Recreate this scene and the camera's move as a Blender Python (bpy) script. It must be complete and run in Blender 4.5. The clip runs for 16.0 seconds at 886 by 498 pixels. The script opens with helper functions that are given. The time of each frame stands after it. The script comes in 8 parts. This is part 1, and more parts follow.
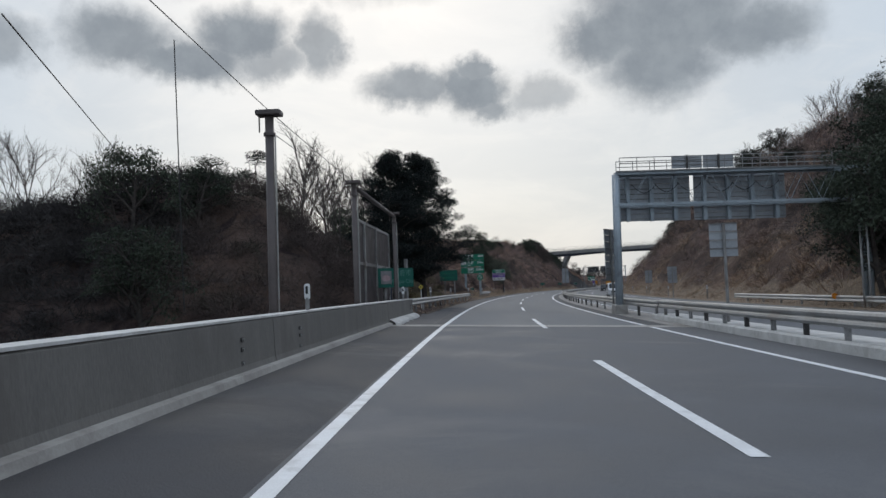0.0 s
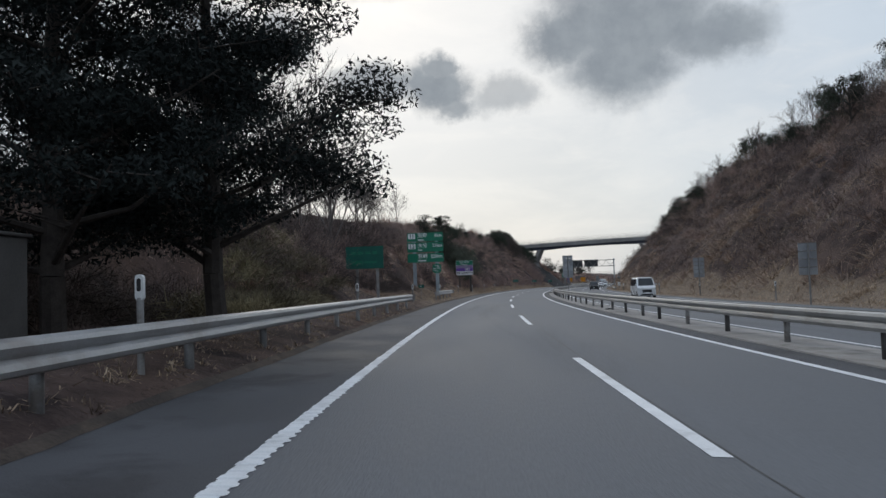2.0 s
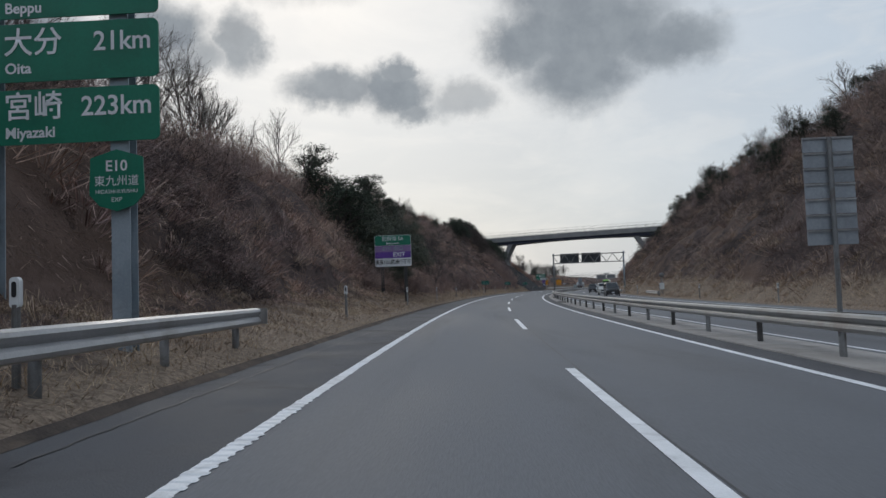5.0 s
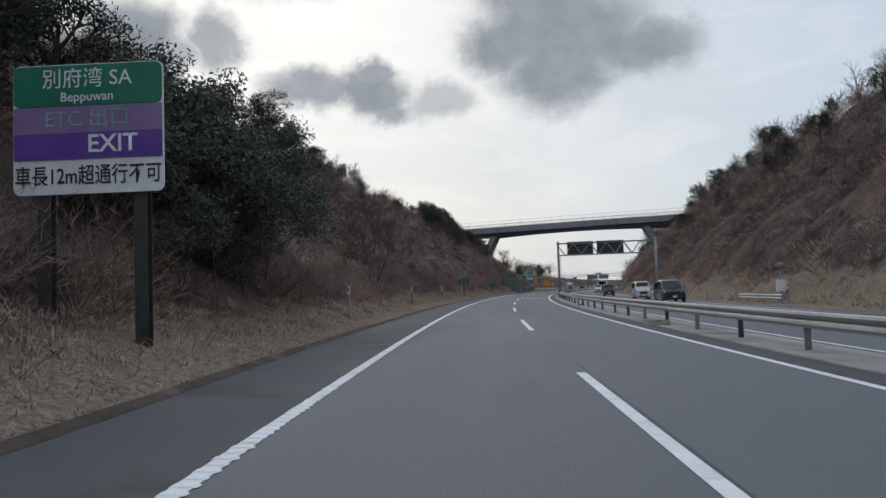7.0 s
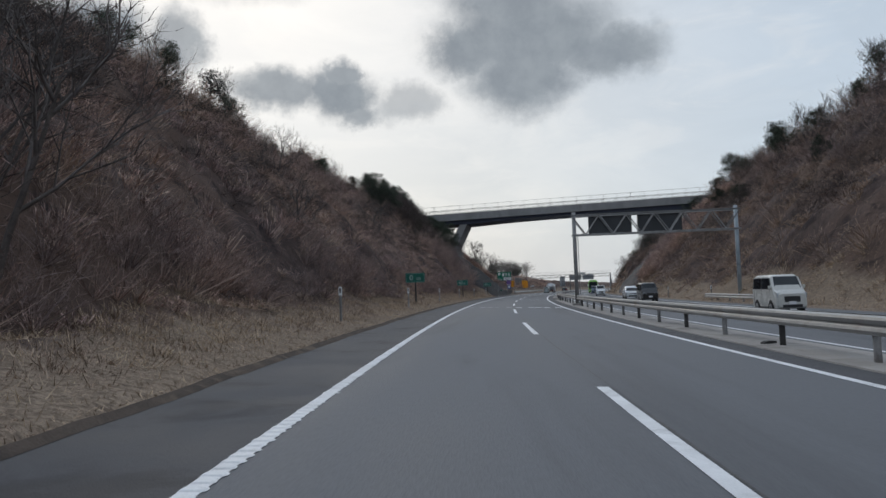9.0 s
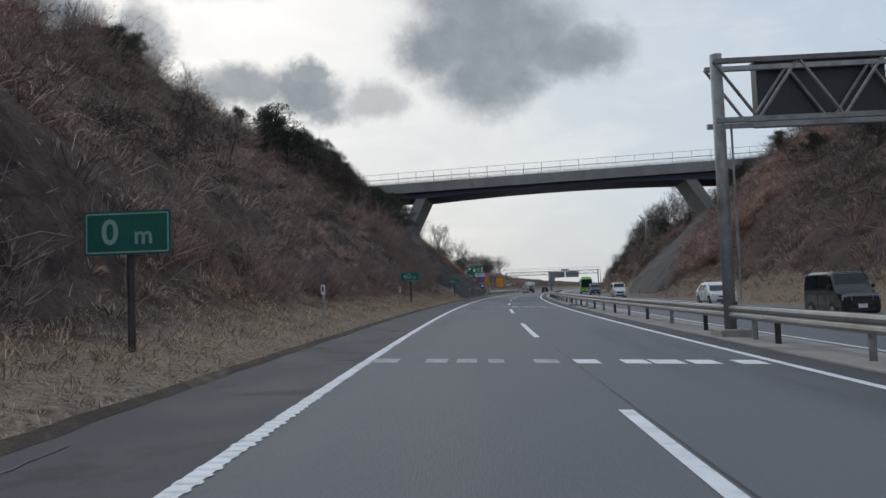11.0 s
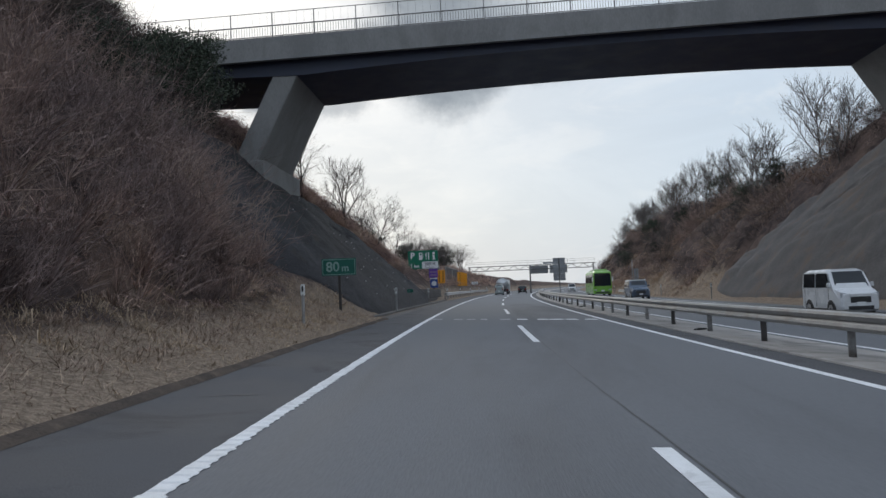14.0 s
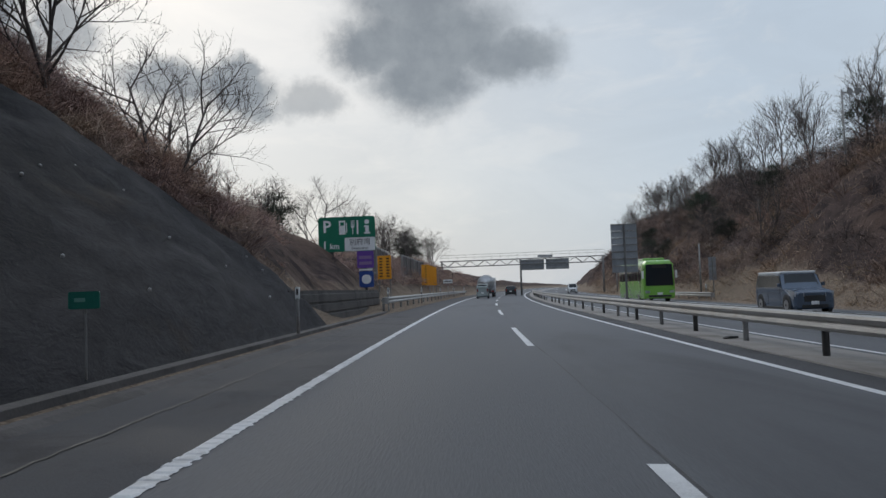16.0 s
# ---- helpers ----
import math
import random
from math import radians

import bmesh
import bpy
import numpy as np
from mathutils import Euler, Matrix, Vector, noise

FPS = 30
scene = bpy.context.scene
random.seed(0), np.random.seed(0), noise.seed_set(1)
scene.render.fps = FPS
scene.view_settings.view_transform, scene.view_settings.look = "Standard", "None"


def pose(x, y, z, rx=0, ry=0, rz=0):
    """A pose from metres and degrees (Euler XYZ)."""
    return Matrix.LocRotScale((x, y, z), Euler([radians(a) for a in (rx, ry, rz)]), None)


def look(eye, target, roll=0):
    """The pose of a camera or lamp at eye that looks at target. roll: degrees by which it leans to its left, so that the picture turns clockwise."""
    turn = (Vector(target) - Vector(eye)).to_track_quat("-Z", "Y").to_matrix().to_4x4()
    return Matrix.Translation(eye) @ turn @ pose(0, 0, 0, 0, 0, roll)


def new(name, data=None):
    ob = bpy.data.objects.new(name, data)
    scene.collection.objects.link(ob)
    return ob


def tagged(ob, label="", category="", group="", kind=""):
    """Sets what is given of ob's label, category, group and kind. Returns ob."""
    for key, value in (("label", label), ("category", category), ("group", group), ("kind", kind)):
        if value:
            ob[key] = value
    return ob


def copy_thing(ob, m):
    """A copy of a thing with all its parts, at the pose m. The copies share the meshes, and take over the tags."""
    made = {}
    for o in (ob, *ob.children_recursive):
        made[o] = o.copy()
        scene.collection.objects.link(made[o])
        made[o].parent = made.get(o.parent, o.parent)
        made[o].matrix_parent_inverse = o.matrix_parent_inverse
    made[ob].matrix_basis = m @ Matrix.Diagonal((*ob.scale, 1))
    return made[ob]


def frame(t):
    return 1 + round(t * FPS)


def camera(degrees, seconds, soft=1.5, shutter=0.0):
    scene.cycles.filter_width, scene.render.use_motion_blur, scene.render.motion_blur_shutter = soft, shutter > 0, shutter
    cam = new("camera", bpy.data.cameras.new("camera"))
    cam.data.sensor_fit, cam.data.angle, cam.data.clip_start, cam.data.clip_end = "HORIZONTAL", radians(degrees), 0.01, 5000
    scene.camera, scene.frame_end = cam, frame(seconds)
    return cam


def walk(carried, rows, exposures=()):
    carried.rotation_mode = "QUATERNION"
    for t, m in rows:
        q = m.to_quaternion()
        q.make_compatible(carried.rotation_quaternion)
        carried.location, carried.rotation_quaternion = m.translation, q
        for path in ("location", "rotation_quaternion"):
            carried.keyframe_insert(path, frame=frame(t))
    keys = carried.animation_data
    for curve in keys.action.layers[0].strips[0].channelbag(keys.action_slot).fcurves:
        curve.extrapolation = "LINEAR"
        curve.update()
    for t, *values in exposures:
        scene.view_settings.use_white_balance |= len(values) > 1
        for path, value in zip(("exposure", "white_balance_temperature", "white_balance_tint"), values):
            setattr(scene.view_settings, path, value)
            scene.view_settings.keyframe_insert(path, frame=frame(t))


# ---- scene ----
cam = camera(60.82, 16.0)

# ---- the line of the road: s metres along it, u metres to the right of the lane line, z above the paved plane ----
BEND_S = (-30.0, 60.0, 130.0, 200.0, 270.0, 340.0, 420.0, 560.0, 700.0)
BEND_K = (1.0529, 0.9667, 0.8940, 1.0224, 0.8326, 0.6027, 0.5913, 0.3, 0.0)
GRADE_S = (0.0, 110.0, 220.0, 330.0, 440.0)
GRADE_G = (-0.0466, 0.0255, 0.1302, -0.0995, -0.0205)
BANK = 0.03542
S_TAB = np.arange(-60.0, 3200.0, 1.0)
TURN_TAB = np.cumsum(np.interp(S_TAB, BEND_S, BEND_K) / 1000.0)
TURN_TAB -= TURN_TAB[60]
X_TAB, Y_TAB = np.cumsum(np.sin(TURN_TAB)), np.cumsum(np.cos(TURN_TAB))
X_TAB -= X_TAB[60]
Y_TAB -= Y_TAB[60]
Z_TAB = np.cumsum(np.interp(S_TAB, GRADE_S, GRADE_G) / 100.0)
Z_TAB -= Z_TAB[60]


def paved(s, u):
    """Height of the paved plane: banked up to the far edge of the median, level beyond it."""
    return np.interp(s, S_TAB, Z_TAB) - np.tan(BANK) * np.clip(u, -6.5, 7.0)


def spot(s, u, z=0.0):
    """World places (arrays) of road coordinates."""
    s, u, z = np.broadcast_arrays(np.asarray(s, float), np.asarray(u, float), np.asarray(z, float))
    a = np.interp(s, S_TAB, TURN_TAB)
    back = np.minimum(s + 60.0, 0.0)
    x = np.interp(s, S_TAB, X_TAB) + u * np.cos(a) + back * np.sin(a)
    y = np.interp(s, S_TAB, Y_TAB) - u * np.sin(a) + back * np.cos(a)
    return np.stack([x, y, paved(s, u) + z], -1)


def place(s, u, z=0.0, turn=0.0):
    """Pose whose y runs along the road and x to its right."""
    q = spot(s, u, z)
    return pose(q[0], q[1], q[2], 0, 0, turn - math.degrees(np.interp(s, S_TAB, TURN_TAB)))


# seconds, s, u, turn to the left of the road, upward tilt, lean to the right
PATH = [
    (0.0, -6.24, -2.157, 1.92, 3.19, 2.03),
    (0.5, 4.07, -2.093, 1.76, 3.10, 1.98),
    (1.0, 14.33, -2.021, 1.60, 3.01, 1.94),
    (1.5, 24.48, -1.949, 1.50, 2.96, 1.95),
    (2.0, 34.59, -1.879, 1.50, 2.95, 1.98),
    (2.5, 44.72, -1.810, 1.53, 2.97, 2.00),
    (3.0, 54.91, -1.744, 1.53, 3.02, 2.02),
    (3.5, 65.13, -1.681, 1.55, 3.08, 2.05),
    (4.0, 75.29, -1.607, 1.58, 3.13, 2.08),
    (4.5, 85.48, -1.531, 1.63, 3.16, 2.10),
    (5.0, 95.62, -1.540, 1.72, 3.17, 2.07),
    (5.5, 105.76, -1.549, 1.80, 3.18, 2.04),
    (6.0, 115.89, -1.558, 1.89, 3.19, 2.00),
    (6.5, 126.03, -1.567, 1.98, 3.20, 1.97),
    (7.0, 136.17, -1.576, 2.06, 3.21, 1.94),
    (7.5, 146.51, -1.601, 2.02, 3.24, 1.98),
    (8.0, 156.90, -1.628, 1.99, 3.27, 2.01),
    (8.5, 167.35, -1.649, 1.93, 3.30, 2.04),
    (9.0, 177.81, -1.663, 1.86, 3.31, 2.06),
    (9.5, 188.32, -1.644, 1.83, 3.28, 2.06),
    (10.0, 198.84, -1.624, 1.80, 3.25, 2.07),
    (10.5, 209.36, -1.605, 1.78, 3.22, 2.07),
    (11.0, 219.88, -1.586, 1.75, 3.19, 2.07),
    (11.5, 230.40, -1.566, 1.73, 3.16, 2.07),
    (12.0, 240.75, -1.549, 1.71, 3.16, 2.12),
    (12.5, 251.09, -1.526, 1.71, 3.15, 2.19),
    (13.0, 261.30, -1.506, 1.71, 3.14, 2.26),
    (13.5, 271.58, -1.494, 1.70, 3.11, 2.26),
    (14.0, 281.84, -1.485, 1.69, 3.08, 2.22),
    (14.5, 292.07, -1.471, 1.66, 3.07, 2.16),
    (15.0, 302.27, -1.443, 1.60, 3.07, 2.12),
    (15.5, 312.43, -1.396, 1.56, 3.07, 2.08),
    (16.0, 322.38, -1.343, 1.55, 3.06, 2.05),
]


def eye_row(t, s, u, left, up, lean):
    eye = Vector(spot(s, u, 0.0))
    eye.z = float(np.interp(s, S_TAB, Z_TAB) - np.tan(BANK) * u + 1.279)
    a = math.radians(left) - float(np.interp(s, S_TAB, TURN_TAB))
    b = math.radians(up)
    way = Vector((-math.sin(a) * math.cos(b), math.cos(a) * math.cos(b), math.sin(b)))
    return t, look(eye, eye + way, -lean)


walk(cam, [eye_row(*row) for row in PATH], ((0.0, 0.04), (2.0, 0.06), (4.4, -0.06), (7.0, 0.10), (9.0, 0.05), (12.5, 0.11), (13.5, 0.21), (14.4, 0.22), (15.2, 0.11), (16.0, -0.03)))

# ---- sky, sun ----
class Nodes:
    """Short way to wire node trees."""

    def __init__(self, tree):
        self.tree = tree
        tree.nodes.clear()

    def add(self, kind, **values):
        n = self.tree.nodes.new(kind)
        for k, v in values.items():
            if k == "operation":
                n.operation = v
            elif k == "blend_type":
                n.blend_type = v
            elif k == "data_type":
                n.data_type = v
        return n

    def link(self, a, b):
        if hasattr(a, "is_linked"):
            self.tree.links.new(a, b)
        else:
            b.default_value = a

    def math(self, op, a, b=0.0, c=None):
        n = self.add("ShaderNodeMath", operation=op)
        self.link(a, n.inputs[0])
        self.link(b, n.inputs[1])
        if c is not None:
            self.link(c, n.inputs[2])
        return n.outputs[0]

    def noise(self, vector, scale, detail=4.0, rough=0.55, distort=0.0):
        n = self.add("ShaderNodeTexNoise")
        if vector is not None:
            self.link(vector, n.inputs["Vector"])
        n.inputs["Scale"].default_value = scale
        n.inputs["Detail"].default_value = detail
        n.inputs["Roughness"].default_value = rough
        n.inputs["Distortion"].default_value = distort
        return n

    def ramp(self, value, low, high, to_low=0.0, to_high=1.0, smooth=True):
        n = self.add("ShaderNodeMapRange")
        n.interpolation_type = "SMOOTHSTEP" if smooth else "LINEAR"
        self.link(value, n.inputs["Value"])
        for key, v in (("From Min", low), ("From Max", high), ("To Min", to_low), ("To Max", to_high)):
            n.inputs[key].default_value = v
        return n.outputs["Result"]

    def mix(self, fac, a, b, blend="MIX"):
        n = self.add("ShaderNodeMix", data_type="RGBA", blend_type=blend)
        self.link(fac, n.inputs[0])
        for v, socket in ((a, n.inputs[6]), (b, n.inputs[7])):
            if isinstance(v, tuple):
                socket.default_value = (*v, 1.0)
            else:
                self.tree.links.new(v, socket)
        return n.outputs[2]


SUN_AZ, SUN_EL = -7.0, 33.0
world = bpy.data.worlds.new("sky")
scene.world = world
world.use_nodes = True
w = Nodes(world.node_tree)
coord = w.add("ShaderNodeTexCoord")
split = w.add("ShaderNodeSeparateXYZ")
w.link(coord.outputs["Generated"], split.inputs[0])
deg = 180.0 / math.pi
az = w.math("MULTIPLY", w.math("ARCTAN2", split.outputs[0], split.outputs[1]), deg)
el = w.math("MULTIPLY", w.math("ARCSINE", split.outputs[2]), deg)
warp = w.noise(coord.outputs["Generated"], 9.0, 8.0, 0.66)
warp_split = w.add("ShaderNodeSeparateColor")
w.link(warp.outputs["Color"], warp_split.inputs[0])
fluff = w.noise(coord.outputs["Generated"], 34.0, 6.0, 0.6)
fluff_split = w.add("ShaderNodeSeparateColor")
w.link(fluff.outputs["Color"], fluff_split.inputs[0])


def warped(angle, channel, coarse, fine):
    """The angle, pushed about by coarse and fine billows."""
    big = w.math("MULTIPLY", w.math("SUBTRACT", warp_split.outputs[channel], 0.5), coarse)
    small = w.math("MULTIPLY", w.math("SUBTRACT", fluff_split.outputs[channel], 0.5), fine)
    return w.math("ADD", angle, w.math("ADD", big, small))


az_w = warped(az, 0, 5.5, 1.9)
el_w = warped(el, 1, 3.8, 1.5)
# heavy grey clouds: azimuth, height above the horizon, half width, half height (degrees), weight
HEAPS = (
    (15.2, 18.6, 8.0, 4.2, 1.0), (14.6, 15.9, 5.4, 3.2, 1.0), (20.6, 17.2, 4.9, 2.4, 0.95), (10.6, 18.2, 3.6, 2.8, 1.0), (14.0, 21.8, 6.6, 3.4, 1.0),
    (0.4, 15.0, 3.7, 2.3, 1.0), (0.7, 16.7, 1.7, 1.3, 0.95), (-4.0, 15.1, 4.7, 1.7, 0.92), (1.8, 13.9, 2.7, 1.3, 0.9), (5.6, 14.5, 3.0, 1.8, 0.62),
    (-25.6, 18.2, 4.9, 2.4, 0.95), (-21.0, 17.1, 6.0, 2.0, 1.0), (-16.9, 18.7, 4.4, 2.7, 1.0), (-15.2, 17.3, 3.6, 1.7, 0.8), (-11.3, 18.2, 2.1, 2.7, 0.85),
)
FAR_HEAPS = (
    (-33.5, 17.2, 3.4, 2.1, 0.8), (-8.5, 23.6, 8.5, 2.6, 0.5), (-27.0, 23.2, 9.0, 2.2, 0.55),
    (48.0, 26.0, 12.0, 5.0, 0.8), (-60.0, 30.0, 14.0, 6.0, 0.9), (10.0, 38.0, 16.0, 6.0, 0.9),
    (-25.0, 41.0, 12.0, 5.0, 0.8), (110.0, 24.0, 20.0, 6.0, 0.9), (-130.0, 26.0, 22.0, 7.0, 0.9), (170.0, 30.0, 18.0, 6.0, 0.8),
)
heap = None
for a, e, ra, re, weight in HEAPS + FAR_HEAPS:
    dx = w.math("DIVIDE", w.math("SUBTRACT", az_w, a), ra)
    dy = w.math("DIVIDE", w.math("SUBTRACT", el_w, e), re)
    d = w.math("SQRT", w.math("ADD", w.math("MULTIPLY", dx, dx), w.math("MULTIPLY", dy, dy)))
    one = w.ramp(d, 1.22, 0.42, 0.0, weight)
    heap = one if heap is None else w.math("MAXIMUM", heap, one)
veil_map = w.add("ShaderNodeMapping")
w.link(coord.outputs["Generated"], veil_map.inputs["Vector"])
veil_map.inputs["Scale"].default_value = (1.0, 1.0, 2.6)
veil = w.noise(veil_map.outputs[0], 3.4, 7.0, 0.62, 0.5)
veil_in = w.ramp(veil.outputs["Fac"], 0.36, 0.66)
wisp = w.noise(veil_map.outputs[0], 8.5, 6.0, 0.6, 0.8)
wisp_in = w.ramp(wisp.outputs["Fac"], 0.45, 0.72)
sky = w.add("ShaderNodeTexSky")
sky.sky_type, sky.sun_disc = "NISHITA", False
sky.sun_elevation, sky.sun_rotation = radians(SUN_EL), radians(SUN_AZ)
sky.air_density, sky.dust_density = 1.2, 2.5
clear = w.mix(1.0, sky.outputs[0], (0.085, 0.085, 0.085), "MULTIPLY")
# thin bright layer: warm ahead where the sun stands behind it, bluish away from it
side = w.ramp(w.math("ABSOLUTE", w.math("SUBTRACT", az, -4.0)), 4.0, 46.0)
layer = w.mix(side, (0.74, 0.745, 0.735), (0.56, 0.645, 0.735))
glow_d = w.math("ADD", w.math("MULTIPLY", w.math("SUBTRACT", az, -7.0), w.math("SUBTRACT", az, -7.0)),
                w.math("MULTIPLY", w.math("MULTIPLY", w.math("SUBTRACT", el, 18.0), w.math("SUBTRACT", el, 18.0)), 2.0))
glow = w.ramp(glow_d, 520.0, 0.0)
layer = w.mix(w.math("MULTIPLY", glow, 0.50), layer, (0.90, 0.905, 0.90))
layer = w.mix(w.math("MULTIPLY", veil_in, 0.30), layer, (0.45, 0.51, 0.575))
layer = w.mix(w.math("MULTIPLY", wisp_in, 0.30), layer, (0.84, 0.83, 0.81))
overhead = w.ramp(el, 27.0, 50.0)
layer = w.mix(w.math("MULTIPLY", overhead, 0.8), layer, (0.72, 0.83, 1.0))
over = w.mix(0.86, clear, layer)
grain = w.noise(coord.outputs["Generated"], 26.0, 5.0, 0.6)
body = w.mix(w.ramp(grain.outputs["Fac"], 0.3, 0.7), (0.215, 0.245, 0.278), (0.275, 0.308, 0.338))
cloudy = w.mix(w.math("MULTIPLY", heap, 0.92), over, body)
ground_side = w.ramp(split.outputs[2], -0.02, -0.004)
full = w.mix(ground_side, (0.10, 0.10, 0.10), w.mix(1.0, cloudy, (0.985, 1.0, 1.02), "MULTIPLY"))
back = w.add("ShaderNodeBackground")
w.link(full, back.inputs[0])
back.inputs[1].default_value = 1.0
w.link(back.outputs[0], w.add("ShaderNodeOutputWorld").inputs[0])

sun_data = bpy.data.lights.new("sun", "SUN")
sun_data.energy, sun_data.angle, sun_data.color = 0.5, radians(24), (1.0, 0.97, 0.93)
sun = new("sun", sun_data)
sa, se = radians(SUN_AZ), radians(SUN_EL)
sun.matrix_world = look((0, 0, 60), (-math.sin(sa) * math.cos(se), -math.cos(sa) * math.cos(se), 60 - math.sin(se)))
scene.view_settings.exposure = 0.0

# ---- materials ----
def surface(name, dark, light, scale=3.0, rough=0.8, bump=0.2, bump_scale=40.0, metal=0.0, space="world", stain=None, stain_scale=0.6,
            stain_amount=0.5, island=0.0, per_object=0.0, stretch=None, gloss_vary=0.1, spec=0.5):
    """Two colours blended by noise at two scales, with optional stains, random tone per piece, and a fine relief."""
    m = bpy.data.materials.new(name)
    m.use_nodes = True
    n = Nodes(m.node_tree)
    bsdf = n.add("ShaderNodeBsdfPrincipled")
    n.link(bsdf.outputs[0], n.add("ShaderNodeOutputMaterial").inputs[0])
    if space == "world":
        vec = n.add("ShaderNodeNewGeometry").outputs["Position"]
    elif space == "uv":
        vec = n.add("ShaderNodeTexCoord").outputs["UV"]
    else:
        vec = n.add("ShaderNodeTexCoord").outputs["Object"]
    if stretch:
        mapping = n.add("ShaderNodeMapping")
        n.link(vec, mapping.inputs["Vector"])
        mapping.inputs["Scale"].default_value = stretch
        vec = mapping.outputs[0]
    coarse = n.noise(vec, scale, 5.0, 0.6)
    fine = n.noise(vec, bump_scale, 3.0, 0.6)
    blend = n.ramp(n.math("ADD", n.math("MULTIPLY", coarse.outputs["Fac"], 0.7), n.math("MULTIPLY", fine.outputs["Fac"], 0.3)), 0.33, 0.67)
    color = n.mix(blend, dark, light)
    if stain:
        spots = n.noise(vec, stain_scale, 6.0, 0.65, 0.6)
        color = n.mix(n.ramp(spots.outputs["Fac"], 0.5, 0.68, 0.0, stain_amount), color, stain)
    if island:
        r = n.add("ShaderNodeNewGeometry").outputs["Random Per Island"]
        color = n.mix(1.0, color, n.mix(r, (1 - island,) * 3, (1 + island,) * 3), "MULTIPLY")
    if per_object:
        r = n.add("ShaderNodeObjectInfo").outputs["Random"]
        color = n.mix(1.0, color, n.mix(r, (1 - per_object,) * 3, (1 + per_object,) * 3), "MULTIPLY")
    n.link(color, bsdf.inputs["Base Color"])
    n.link(n.ramp(coarse.outputs["Fac"], 0.3, 0.7, max(rough - gloss_vary, 0.03), min(rough + gloss_vary, 1.0)), bsdf.inputs["Roughness"])
    bsdf.inputs["Metallic"].default_value = metal
    bsdf.inputs["Specular IOR Level"].default_value = spec
    if bump:
        b = n.add("ShaderNodeBump")
        b.inputs["Strength"].default_value = bump
        b.inputs["Distance"].default_value = 0.02
        n.link(fine.outputs["Fac"], b.inputs["Height"])
        n.link(b.outputs[0], bsdf.inputs["Normal"])
    return m


def glassy(name, tint, rough=0.06):
    m = bpy.data.materials.new(name)
    m.use_nodes = True
    b = m.node_tree.nodes["Principled BSDF"]
    b.inputs["Base Color"].default_value = (*tint, 1)
    b.inputs["Roughness"].default_value = rough
    b.inputs["Specular IOR Level"].default_value = 0.8
    return m


ASPHALT = surface("asphalt", (0.096, 0.102, 0.112), (0.142, 0.149, 0.161), 0.35, 0.74, 0.45, 55.0, space="uv", stretch=(9.0, 1.0, 1.0),
                  stain=(0.060, 0.061, 0.066), stain_scale=0.25, stain_amount=0.6, spec=0.35)
ASPHALT_OLD = surface("bridge_asphalt", (0.072, 0.076, 0.084), (0.122, 0.127, 0.138), 0.5, 0.75, 0.45, 55.0, spec=0.35,
                      stain=(0.17, 0.165, 0.165), stain_scale=0.22, stain_amount=0.6)
PAINT = surface("road_paint", (0.62, 0.63, 0.64), (0.80, 0.81, 0.82), 1.5, 0.6, 0.25, 60.0, stain=(0.34, 0.34, 0.34), stain_scale=2.5, stain_amount=0.45)
PAINT_WORN = surface("worn_road_paint", (0.20, 0.20, 0.205), (0.42, 0.42, 0.43), 3.0, 0.7, 0.25, 60.0, stain=(0.10, 0.10, 0.105), stain_scale=5.0, stain_amount=0.7)
SEAM = surface("seam_tar", (0.022, 0.022, 0.024), (0.040, 0.040, 0.042), 4.0, 0.6, 0.2)
CONCRETE = surface("concrete", (0.30, 0.285, 0.265), (0.42, 0.40, 0.375), 1.1, 0.88, 0.3, 30.0, stain=(0.20, 0.185, 0.17), stain_scale=0.8, stain_amount=0.6)
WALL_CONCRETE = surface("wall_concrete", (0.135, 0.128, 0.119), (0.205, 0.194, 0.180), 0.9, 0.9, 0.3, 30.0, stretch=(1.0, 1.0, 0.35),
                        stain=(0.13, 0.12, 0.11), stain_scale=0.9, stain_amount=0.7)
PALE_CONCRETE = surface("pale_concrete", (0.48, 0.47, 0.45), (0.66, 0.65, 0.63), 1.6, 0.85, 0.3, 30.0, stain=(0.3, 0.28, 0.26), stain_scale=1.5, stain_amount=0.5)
MEDIAN = surface("median_concrete", (0.265, 0.248, 0.230), (0.375, 0.355, 0.332), 0.7, 0.92, 0.4, 25.0, stain=(0.15, 0.138, 0.126), stain_scale=0.5, stain_amount=0.7)
BRIDGE_CONCRETE = surface("bridge_concrete", (0.195, 0.192, 0.190), (0.29, 0.285, 0.28), 0.35, 0.88, 0.25, 12.0, stretch=(1.0, 1.0, 0.4),
                          stain=(0.17, 0.165, 0.16), stain_scale=0.35, stain_amount=0.6)
# girder: the deep shade under the deck is put into its dark base colour
GIRDER = surface("shaded_girder", (0.026, 0.032, 0.060), (0.045, 0.052, 0.085), 0.6, 0.6, 0.1, 20.0, stain=(0.04, 0.04, 0.05), stain_scale=0.5)
SHOTCRETE_PALE = surface("weathered_shotcrete", (0.040, 0.039, 0.042), (0.105, 0.098, 0.098), 0.5, 0.92, 0.9, 6.0, stain=(0.115, 0.080, 0.058), stain_scale=0.5, stain_amount=0.75)
GALV = surface("galvanised_steel", (0.27, 0.268, 0.264), (0.41, 0.405, 0.40), 1.2, 0.42, 0.06, 30.0, metal=0.35, stain=(0.24, 0.20, 0.17), stain_scale=0.6, stain_amount=0.6)
